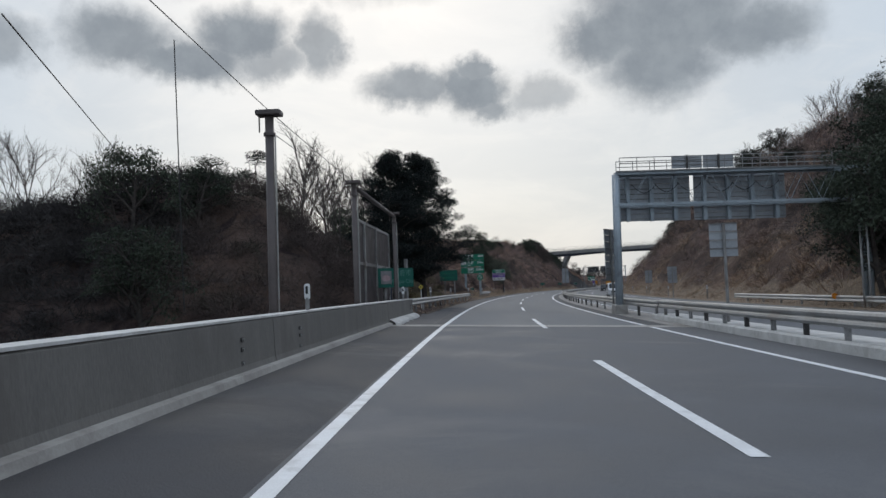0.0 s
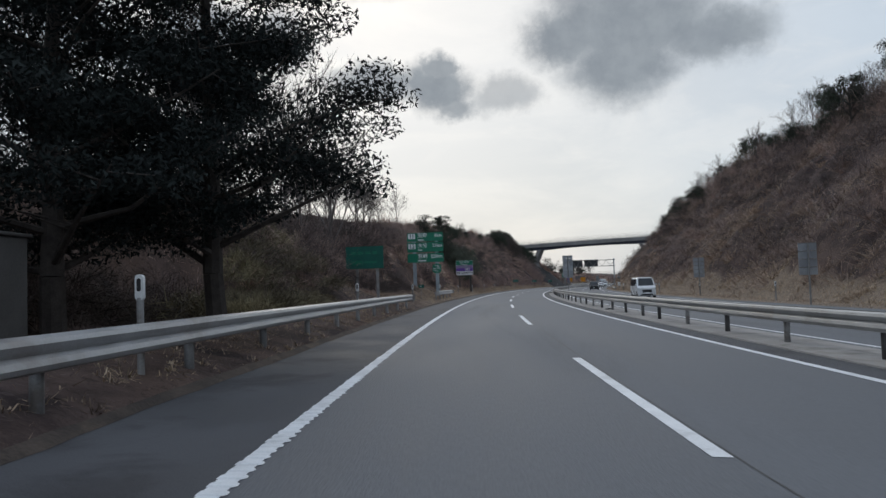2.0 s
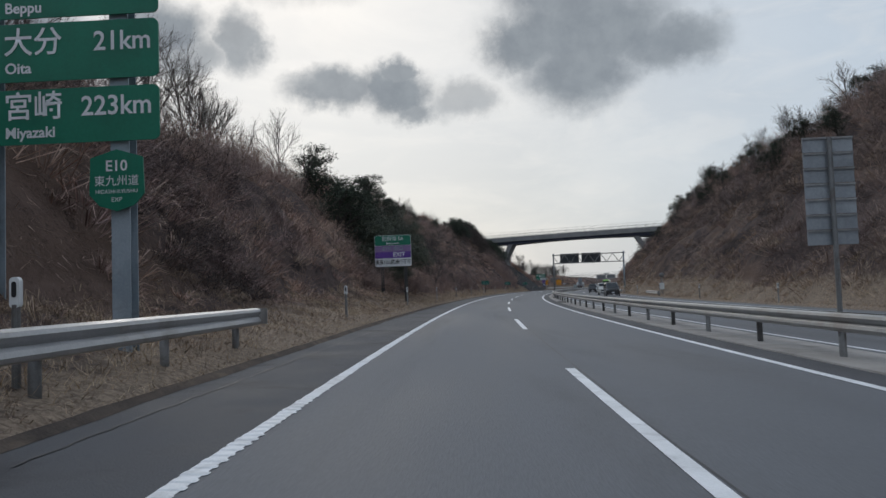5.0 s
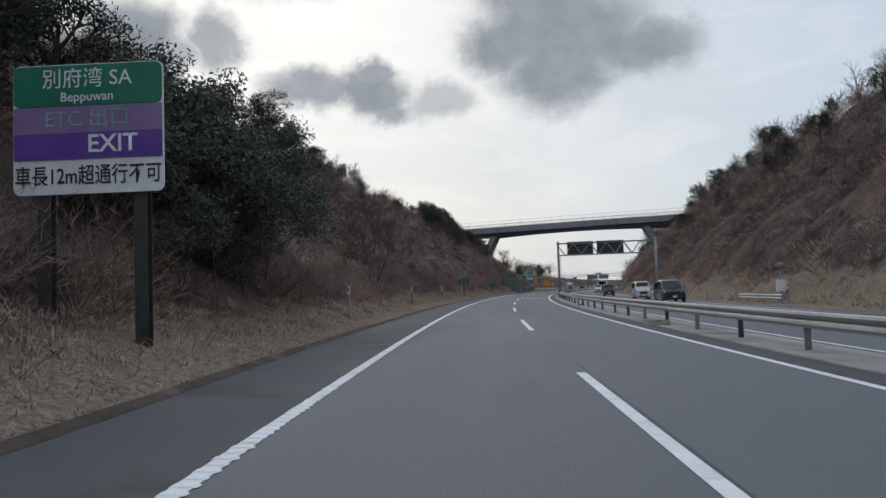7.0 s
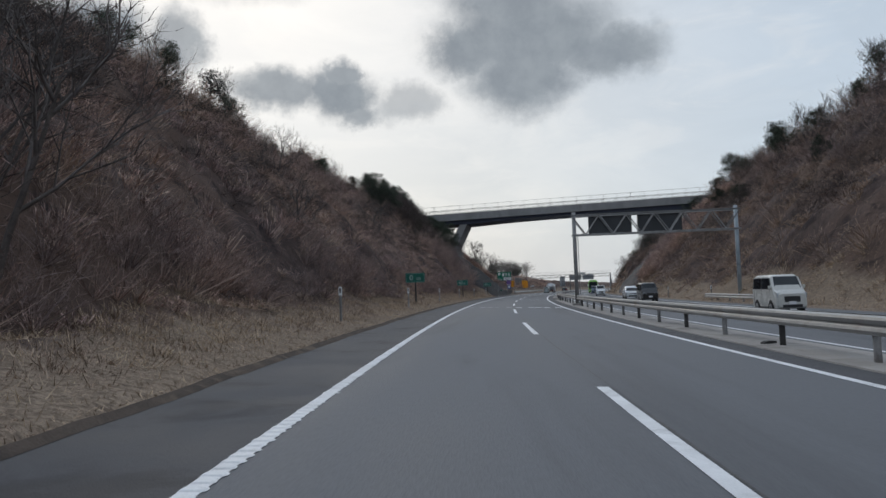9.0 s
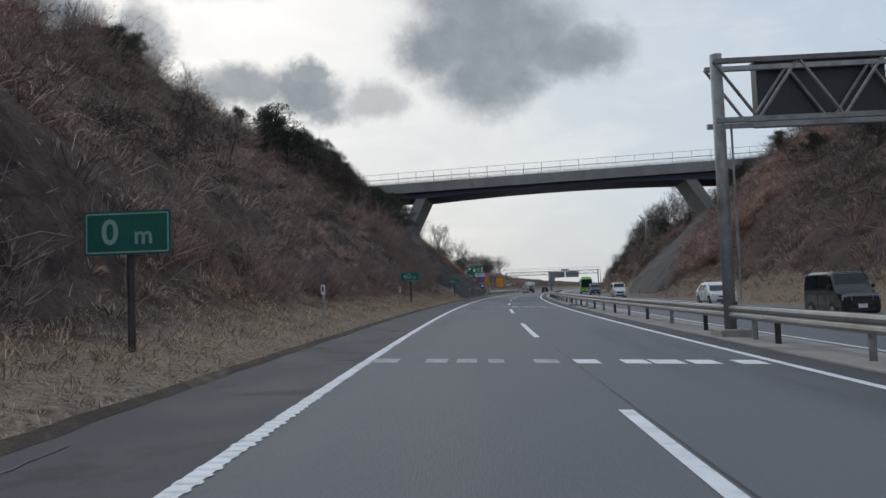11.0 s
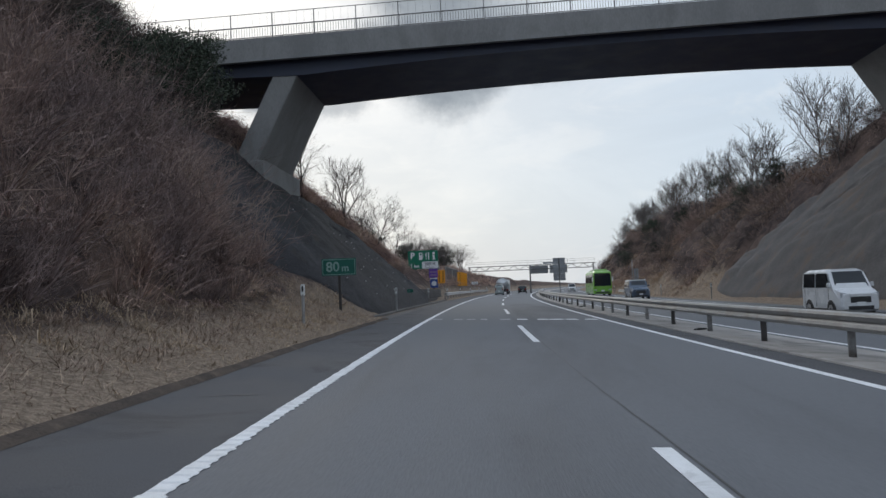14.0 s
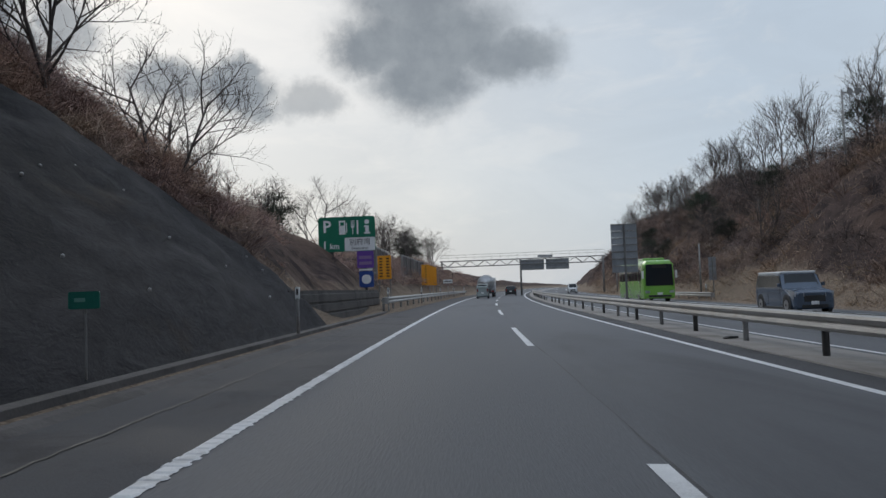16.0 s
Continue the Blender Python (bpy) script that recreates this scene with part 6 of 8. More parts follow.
def downhill(s, u):
    """Level direction towards the road at each place."""
    a = np.interp(s, S_TAB, TURN_TAB)
    return np.stack([np.cos(a), -np.sin(a), 0.0 * a], -1) * np.where(u < 0, 1.0, -1.0)[:, None]


def blades(root, mid, tip, b):
    """Bent tapering blades: vertices and triangles."""
    n = len(root)
    v = np.stack([root - b, root + b, mid - b * 0.75, mid + b * 0.75, tip], 1).reshape(-1, 3)
    k = (np.arange(n) * 5)[:, None, None]
    f = (k + np.array([[0, 1, 3], [0, 3, 2], [2, 3, 4]])[None]).reshape(-1, 3)
    return v, f


def tussocks(name, s, u, size, count, width, material, label, droop=0.6):
    """Clumps of long dead blades that rise, bend over and hang downhill, joined into one mesh."""
    n = len(s)
    total = n * count
    base, down = np.repeat(spot(s, u, land(s, u) - 0.06), count, 0), np.repeat(downhill(s, u), count, 0)
    big = np.repeat(size, count)
    turn, lift = rng.uniform(0, 2 * math.pi, total), rng.uniform(0.35, 1.35, total)
    long = big * rng.uniform(0.5, 1.2, total)
    flat = np.stack([np.cos(turn), np.sin(turn), 0 * turn], -1)
    off = flat * (big * rng.uniform(0, 0.5, total))[:, None]
    off[:, 2] = -(off * down).sum(1) * 0.92
    root = base + off
    way = flat * np.cos(lift)[:, None] + down * 0.30
    way[:, 2] += np.sin(lift)
    mid = root + way * (long * 0.55)[:, None]
    fall = flat * 0.55 + down * rng.uniform(0.2, 1.0, total)[:, None]
    fall[:, 2] -= droop * rng.uniform(0.3, 1.5, total)
    tip = mid + fall * (long * 0.5)[:, None]
    b = np.cross(way, rng.normal(0, 1, way.shape))
    b *= (width * rng.uniform(0.6, 1.4, total) / np.linalg.norm(b, axis=1))[:, None]
    return tagged(new(name, big_mesh(name, *blades(root, mid, tip, b), material)), label, "brush", kind="stuff")


def shrubs(name, s, u, size, count, width, material, label, twigs=5):
    """Leafless shrubs: fans of stems with fine side twigs, joined into one mesh."""
    n = len(s)
    total = n * count
    base = np.repeat(spot(s, u, land(s, u) - 0.1), count, 0)
    lean = np.repeat(downhill(s, u) * 0.22, count, 0)
    long = np.repeat(size, count) * rng.uniform(0.55, 1.1, total)
    turn, lift = rng.uniform(0, 2 * math.pi, total), rng.uniform(0.30, 1.5, total)
    way = np.stack([np.cos(turn) * np.cos(lift), np.sin(turn) * np.cos(lift), np.sin(lift)], -1) + lean
    bend = rng.normal(0, 0.18, way.shape)
    mid = base + way * (long * 0.5)[:, None]
    tip = mid + (way + bend) * (long * 0.5)[:, None]
    b = np.cross(way, rng.normal(0, 1, way.shape))
    b *= (width * rng.uniform(0.7, 1.4, total) / np.linalg.norm(b, axis=1))[:, None]
    v, f = blades(base, mid, tip, b)
    k = rng.uniform(0.15, 1.0, total * twigs)[:, None]
    m, e, w_, l_ = (np.repeat(q, twigs, 0) for q in (mid, tip, way, long))
    at = m + (e - m) * k
    out = w_ * 0.5 + rng.normal(0, 0.5, w_.shape)
    out[:, 2] += 0.15
    end = at + out * (l_ * rng.uniform(0.15, 0.42, len(l_)))[:, None]
    c = np.cross(out, rng.normal(0, 1, out.shape))
    c *= (width * 0.75 / np.linalg.norm(c, axis=1))[:, None]
    tw = np.stack([at - c, at + c, end], 1).reshape(-1, 3)
    f = np.concatenate([f, len(v) + np.arange(len(tw)).reshape(-1, 3)])
    return tagged(new(name, big_mesh(name, np.concatenate([v, tw]), f, material)), label, "brush", kind="stuff")


def turf(name, s, u, length, width, rise, material, label, category="grass"):
    """Single dry blades and stems all over the ground, joined into one mesh."""
    n = len(s)
    root = spot(s, u, land(s, u) - 0.03)
    az = rng.uniform(0, 2 * math.pi, n)
    lift = np.clip(rng.normal(rise, 0.3, n), -0.1, 1.4)
    ln = length * rng.uniform(0.4, 1.3, n)
    d = np.stack([np.cos(az) * np.cos(lift), np.sin(az) * np.cos(lift), np.sin(lift)], -1)
    # stems lie along the slope
    d[:, 2] += np.where(u < 0, -1.0, 1.0) * d[:, 0] * 0.75 * (np.abs(u) > 8.5)
    b = np.stack([-np.sin(az), np.cos(az), rng.normal(0, 0.4, n)], -1) * (width * rng.uniform(0.6, 1.4, n))[:, None]
    v = np.stack([root - b, root + b, root + d * ln[:, None]], 1).reshape(-1, 3)
    me = big_mesh(name, v, np.arange(n * 3).reshape(-1, 3), material)
    return tagged(new(name, me), label, category, kind="stuff")


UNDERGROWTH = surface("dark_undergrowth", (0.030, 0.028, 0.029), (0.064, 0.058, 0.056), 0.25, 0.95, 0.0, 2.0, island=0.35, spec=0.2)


def free_left(s, u):
    """Keeps stems off the sprayed slope and the bridge footing."""
    return ~((s > 309) & (s < 348) & (u > np.interp(s, DARK_S, DARK_HIGH) - 0.2) & (u < np.interp(s, DARK_S, DARK_LOW) + 0.25))


def free_right(s, u):
    return ~((s > 314) & (s < 348.5) & (u < np.interp(s, PALE_S, PALE_HIGH) + 0.2))


def clustered(s, u, size, level, seed):
    """Keeps the points that fall in the patches of a coarse noise."""
    return lumps(s, u, size, seed) + rng.uniform(-0.35, 0.35, len(s)) > level


def ridge_left(s):
    return [-(7.0 + float(np.interp(a, LEFT_S, LEFT_Z)) * random.uniform(0.95, 1.25)) for a in s]


def ridge_right(s):
    return [17.6 + float(np.interp(a, RIGHT_S, RIGHT_Z)) * random.uniform(0.9, 1.25) for a in s]


# slopes beside our lanes
count = 4600
s = rng.uniform(56, 316, count)
u = -(5.75 + 3.5 * rng.uniform(0, 1, count))
keep = free_left(s, u) & clustered(s, u, 1.6, -0.3, 63) & (rng.uniform(0, 1, count) < np.clip((s - 50) / 60, 0.2, 1))
s, u = s[keep], u[keep]
tussocks("grass_tufts", s, u, rng.uniform(0.16, 0.42, len(s)) * np.clip((-u - 5.2) / 1.4, 0.5, 1.2), 22, 0.0055, STRAW, "short tufts of pale dead grass on the verge", 0.7)
count = 4300
s = rng.uniform(58, 352, count)
u = -(8.5 + (np.interp(s, LEFT_S, LEFT_Z) * 1.12 + 2.6) * rng.uniform(0, 1, count))
keep = free_left(s, u) & ~((s > 98) & (s < 111) & (u > -10.5)) & clustered(s, u, 2.3, -0.25, 61)
s, u = s[keep], u[keep]
tussocks("tussocks", s, u, rng.uniform(0.5, 1.5, len(s)) * np.clip((-u - 7.6) / 3, 0.4, 1) * np.where((s > 80) & (s < 110) & (u > -12.5), 0.45, 1.0), 46, 0.011, BRUSH, "drooping clumps of russet and mauve dead grass on the cut slope")
count = 1500
s = rng.uniform(64, 350, count)
u = -(8.6 + (np.interp(s, LEFT_S, LEFT_Z) * 1.1 + 2.0) * rng.uniform(0, 1, count))
keep = free_left(s, u) & clustered(s, u, 7.0, -0.05, 51) & ~((s > 84) & (s < 114) & (u > -12.0))
shrubs("shrubs", s[keep], u[keep], rng.uniform(0.9, 2.0, keep.sum()), 26, 0.008, TWIGS, "leafless twiggy shrubs among the dead grass of the cut slope")
count = 620
s = rng.uniform(104, 318, count)
u = -(8.9 + 1.3 * rng.uniform(0, 1, count) + 0.5 * lumps(s, s * 0, 5.0, 71))
keep = free_left(s, u) & ~((s > 100) & (s < 112)) & clustered(s, u, 6.0, -0.35, 73)
shrubs("shrubs", s[keep], u[keep], rng.uniform(0.7, 1.6, keep.sum()), 34, 0.008, TWIGS, "leafless shrubs along the foot of the cut slope")
count = 560
s = rng.uniform(112, 330, count)
u = np.array(ridge_left(s)) + rng.uniform(-1.0, 2.0, count)
keep = free_left(s, u)
shrubs("shrubs", s[keep], u[keep], rng.uniform(0.9, 2.1, keep.sum()), 30, 0.009, TWIGS, "leafless shrubs along the crest of the cut slope")
count = 60000
s = rng.uniform(58, 350, count)
u = -(8.4 + (np.interp(s, LEFT_S, LEFT_Z) * 1.1 + 1.0) * rng.uniform(0, 1, count))
keep = free_left(s, u)
turf("dead_vines", s[keep], u[keep], 0.42, 0.007, 0.28, BRUSH, "matted dead stems and vines covering the cut slope", "brush")
s = rng.uniform(176, 345, 1500)
u = -(9.0 + np.interp(s, LEFT_S, LEFT_Z) * rng.uniform(0.25, 1.2, 1500))
keep = free_left(s, u) & clustered(s, u, 6.0, 0.25, 11)
bushes("thicket", s[keep], u[keep], rng.uniform(0.5, 1.15, keep.sum()), 100, 0.42, 0.018, BRUSH_DARK, "dark leafless thicket on the cut slope")
s = rng.uniform(50, 120, 850)
u = -rng.uniform(8.0, 17, 850)
keep = ~((s < 58) & (u > -9.5)) & ~((s > 98) & (s < 114) & (u > -11.5))
s, u = s[keep], u[keep]
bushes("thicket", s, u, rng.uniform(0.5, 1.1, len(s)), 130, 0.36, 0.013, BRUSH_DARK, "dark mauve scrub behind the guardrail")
s = rng.uniform(352, 520, 1100)
u = -rng.uniform(8.0, 24, 1100)
keep = (s > 371) | (u < -13.0)
s, u = s[keep], u[keep]
bushes("brush", s, u, rng.uniform(0.6, 1.3, len(s)), 80, 0.6, 0.022, BRUSH, "brown winter brush past the overpass", tall=0.6, rise=0.3)
s = rng.uniform(2, 51, 1300)
u = -rng.uniform(8.6, 28, 1300)
keep = ~((s > 36) & (s < 48) & (u > -11.0))
s, u = s[keep], u[keep]
pale = (s > 22) & (u > -16.5)
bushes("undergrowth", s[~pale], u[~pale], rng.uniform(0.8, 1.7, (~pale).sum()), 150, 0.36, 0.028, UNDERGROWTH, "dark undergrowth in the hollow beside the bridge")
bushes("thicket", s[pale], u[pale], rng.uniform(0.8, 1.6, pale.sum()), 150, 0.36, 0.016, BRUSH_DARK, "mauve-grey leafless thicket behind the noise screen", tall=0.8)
s, u = rng.uniform(78, 128, 330), -rng.uniform(11.5, 27, 330)
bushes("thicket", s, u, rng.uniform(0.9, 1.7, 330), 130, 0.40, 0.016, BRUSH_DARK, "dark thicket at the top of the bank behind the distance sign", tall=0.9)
# straw verge
count = 190000
s = rng.uniform(31, 350, count)
u = -(5.40 + 3.75 * rng.uniform(0, 1, count) ** 1.1)
keep = ~((s > 314) & (u > -7.2)) & free_left(s, u) & (rng.uniform(0, 1, count) < np.clip((s - 50) / 60, 0.12, 1))
s, u = s[keep], u[keep]
turf("dry_grass", s, u, 0.22 * np.clip((-u - 5.2) / 0.9, 0.4, 1.2), 0.0065, 0.5, STRAW, "pale dry grass along the shoulder")
# slopes beyond the oncoming lanes
count = 2000
s = rng.uniform(8, 520, count)
depth = np.interp(s, RIGHT_S, RIGHT_Z)
u = 18.8 + depth * 0.75 * rng.uniform(0, 1, count)
keep = free_right(s, u) & clustered(s, u, 3.4, -0.4, 67)
s, u = s[keep], u[keep]
tussocks("tussocks", s, u, rng.uniform(0.7, 2.0, len(s)), 46, 0.013, BRUSH_FAR, "clumps of brown dead grass on the far slope")
count = 45000
s = rng.uniform(8, 480, count)
u = 18.0 + np.interp(s, RIGHT_S, RIGHT_Z) * rng.uniform(0, 1.0, count)
keep = free_right(s, u)
count = 620
ridge_s = rng.uniform(14, 335, count)
ridge_u = np.array(ridge_right(ridge_s)) + rng.uniform(-2.5, 1.0, count)
shrubs("shrubs", ridge_s, ridge_u, rng.uniform(1.1, 2.6, count), 26, 0.014, TWIGS, "leafless shrubs along the crest of the far slope")
turf("dead_vines", s[keep], u[keep], 0.6, 0.010, 0.45, BRUSH_FAR, "matted dead stems covering the far slope", "brush")
count = 1500
s = rng.uniform(20, 520, count)
depth = np.interp(s, RIGHT_S, RIGHT_Z)
u = 18.6 + depth * rng.uniform(0.1, 1.25, count)
keep = free_right(s, u) & (clustered(s, u, 8.0, 0.1, 53) | (u > 17.6 + depth * 0.6))
shrubs("shrubs", s[keep], u[keep], rng.uniform(1.2, 2.6, keep.sum()), 24, 0.014, TWIGS, "leafless twiggy shrubs on the upper far slope")
s, u = rng.uniform(45, 140, 26000), rng.uniform(18, 25, 26000)
turf("dry_grass", s, u, 0.45, 0.011, 0.5, STRAW, "pale dry grass on the far cut slope")
s, u = rng.uniform(290, 312, 130), -rng.uniform(9.3, 16.0, 130)
keep = free_left(s, u)
shrubs("shrubs", s[keep], u[keep], rng.uniform(1.5, 3.0, keep.sum()), 40, 0.009, TWIGS, "tall tangled leafless brush before the sprayed slope", 7)
s, u = rng.uniform(311, 323, 150), -rng.uniform(8.6, 15.5, 150)
keep = free_left(s, u)
bushes("thicket", s[keep], u[keep], rng.uniform(0.7, 1.4, keep.sum()), 130, 0.42, 0.024, BRUSH, "brown brush at the edge of the dark sprayed slope", tall=0.9)
s, u = rng.uniform(298, 321, 380), rng.uniform(19.5, 33, 380)
keep = free_right(s, u)
bushes("thicket", s[keep], u[keep], rng.uniform(0.9, 1.6, keep.sum()), 130, 0.40, 0.035, BRUSH, "orange-brown brush at the edge of the sprayed slope", tall=0.9)
count = 2300
s = rng.uniform(8, 540, count)
depth = np.interp(s, RIGHT_S, RIGHT_Z)
u = 18.2 + depth * rng.uniform(0.15, 1.3, count)
keep = free_right(s, u) & (clustered(s, u, 6.0, 0.2, 13) | (u > 17.6 + depth * 0.5))
s, u = s[keep], u[keep]
bushes("thicket", s, u, rng.uniform(0.8, 2.1, len(s)), 105, 0.36, 0.020, BRUSH_DARK, "dense dark thicket on the upper far slope")
count = 45000
s = rng.uniform(10, 480, count)
u = rng.uniform(16.1, 20.5, count)
keep = free_right(s, u)
turf("dry_grass", s[keep], u[keep], 0.30, 0.009, 0.6, STRAW, "pale dry grass on the far verge")


count = 2600
s, u = rng.uniform(20, 480, count), rng.uniform(17.2, 20.4, count)
keep = free_right(s, u) & clustered(s, u, 2.0, -0.3, 77)
tussocks("grass_tufts", s[keep], u[keep], rng.uniform(0.3, 0.8, keep.sum()), 20, 0.010, STRAW, "tufts of pale dead grass on the far verge")


# ---- trees ----
def limbs(seed, height, spread, levels, kids, up=0.35, start=0.3, r0=0.13, ratio=0.62, sides=4):
    """A branching skeleton as tapered tubes: arrays of vertices and triangles, and the ends of the last twigs."""
    r = random.Random(seed)
    verts, tris, tips = [], [], []

    def tube(a, b, ra, rb):
        d = (b - a).normalized()
        e = d.orthogonal().normalized()
        f = d.cross(e)
        k = len(verts)
        if ra < 0.016:
            for q in (a - e * ra * 1.25, a + e * ra * 1.25, b):
                verts.append((q.x, q.y, q.z))
            tris.append((k, k + 1, k + 2))
            return
        n = sides if ra > 0.03 else 3
        for p, rr in ((a, ra), (b, rb)):
            for i in range(n):
                t = 2 * math.pi * i / n
                q = p + (e * math.cos(t) + f * math.sin(t)) * rr
                verts.append((q.x, q.y, q.z))
        for i in range(n):
            j = (i + 1) % n
            tris.append((k + i, k + j, k + n + j))
            tris.append((k + i, k + n + j, k + n + i))

    def grow(p, d, length, rad, level):
        steps = 3 if level < 2 else 2
        joints = [p]
        for i in range(steps):
            d = (d + Vector((r.uniform(-1, 1), r.uniform(-1, 1), r.uniform(-0.5, 1) * up * 2)) * (0.10 + 0.06 * level)).normalized()
            q = p + d * (length / steps)
            ra, rb = rad * (1 - 0.6 * i / steps), rad * (1 - 0.6 * (i + 1) / steps)
            tube(p, q, ra, rb)
            p = q
            joints.append(p)
        if level >= levels:
            tips.append(p)
            return
        for c in range(kids[level]):
            k = start + (1 - start) * (c + r.random()) / kids[level] if level == 0 else 0.25 + 0.75 * (c + r.random()) / kids[level]
            f = min(k * steps, steps - 0.001)
            i = int(f)
            at = joints[i].lerp(joints[i + 1], f - i)
            turn = 2.4 * c + r.uniform(0, 2.0)
            e = d.orthogonal().normalized()
            out = (e * math.cos(turn) + d.cross(e) * math.sin(turn))
            child = (d * r.uniform(0.5, 1.0) + out * spread * r.uniform(0.6, 1.1) + Vector((0, 0, up * r.uniform(0.3, 1.0)))).normalized()
            grow(at, child, length * ratio * r.uniform(0.7, 1.15) * (1.1 - 0.4 * k), rad * 0.52, level + 1)

    grow(Vector((0, 0, -0.4)), Vector((r.uniform(-0.1, 0.1), r.uniform(-0.1, 0.1), 1)), height * 0.62, r0, 0)
    return np.array(verts), np.array(tris), tips


def bare_tree(seed, height, label, spread=0.8, twin=False):
    t = thing("bare_tree", Matrix.Identity(4), label, "tree", "leafless trees")
    r = random.Random(seed)
    for k in range(2 if twin else 1):
        v, f, tips = limbs(seed + 17 * k, height * r.uniform(0.85, 1.0), spread, 4, (6, 5, 5, 5) if twin else (8, 6, 5, 4), 0.30, 0.20, 0.07 if twin else 0.12, 0.70)
        v = v * (height / v[:, 2].max())
        if twin:
            v = v + np.array([(r.uniform(-0.4, 0.4), r.uniform(-0.4, 0.4), 0)])
            lean = Matrix.Rotation(radians(r.uniform(-14, 14)), 3, "X") @ Matrix.Rotation(radians(r.uniform(-14, 14)), 3, "Y")
            v = v @ np.array(lean).T
        trunk_n = 3 * 4 * 2
        part("trunk", big_mesh("trunk", v[:trunk_n], f[:24], BARK_PALE), None, t)
        part("crown", big_mesh("crown", v, f[24:], BARK_PALE), None, t, "fine bare twigs")
    return t


def leaf_mass(points, radius, per, size, flat=0.7, seed=0):
    """Clumps of small leaf faces round the given points."""
    g = np.random.default_rng(seed)
    p = np.asarray(points, float)
    n = len(p) * per
    d = g.normal(0, 1, (n, 3))
    d *= (g.uniform(0, 1, n) ** 0.4 * 1.6 / np.linalg.norm(d, axis=1))[:, None]
    c = np.repeat(p, per, 0) + d * np.array([radius, radius, radius * flat])
    a = g.normal(0, 1, (n, 3))
    a /= np.linalg.norm(a, axis=1)[:, None]
    b = np.cross(a, g.normal(0, 1, (n, 3)))
    b /= np.linalg.norm(b, axis=1)[:, None]
    sz = size * g.uniform(0.6, 1.4, n)[:, None]
    v = np.stack([c - a * sz, c + b * sz * 0.7, c + a * sz], 1).reshape(-1, 3)
    return v, np.arange(n * 3).reshape(-1, 3)


def evergreen(seed, height, label, material, wide=0.9, per=64, size=0.090, clump=0.42, name="evergreen_tree", category="tree", kids=(9, 4, 3), start=0.2, r0=0.16):
    t = thing(name, Matrix.Identity(4), label, category, "evergreen trees")
    v, f, tips = limbs(seed, height, wide, 3, kids, 0.12, start, r0, 0.60, 4)
    k = height / max(q.z for q in tips)
    v, tips = v * k, [q * k for q in tips]
    part("trunk", big_mesh("trunk", v, f, BARK), None, t, "dark trunk and limbs")
    lv, lf = leaf_mass([tuple(q) for q in tips], clump, per, size, 0.65, seed)
    part("crown", big_mesh("crown", lv, lf, material), None, t, "dense dark foliage")
    return t


def stand(kind, variants, s, u, scale, turn=None, sink=0.0):
    """Copies of tree variants on the ground; the first use of a variant moves the variant itself."""
    for i, (a, b, c) in enumerate(zip(s, u, scale)):
        src = variants[i % len(variants)]
        q = spot(a, b, float(land(a, b)) - 0.15 - sink)
        m = pose(q[0], q[1], q[2], 0, 0, random.uniform(0, 360)) @ Matrix.Diagonal((c, c, c * random.uniform(0.9, 1.1), 1))
        if src.get("used"):
            o = copy_thing(src, m)
            o.matrix_basis = m
        else:
            src.matrix_basis = m
            src["used"] = 1


def spread_on(s0, s1, n, u0, u1, lo, hi):
    out = [(s0 + (s1 - s0) * (k + random.random()) / n, random.uniform(u0, u1), random.uniform(lo, hi)) for k in range(n)]
    return [list(q) for q in zip(*out)]


tall = [bare_tree(k, 11.0, "tall leafless tree with a fan of fine twigs", 0.62) for k in (3, 11, 23)]
small = [bare_tree(k, 6.5, "small leafless tree with several thin stems on the slope", 0.9, True) for k in (31, 47, 59)]
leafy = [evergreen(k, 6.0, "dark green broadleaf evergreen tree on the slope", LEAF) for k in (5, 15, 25)]


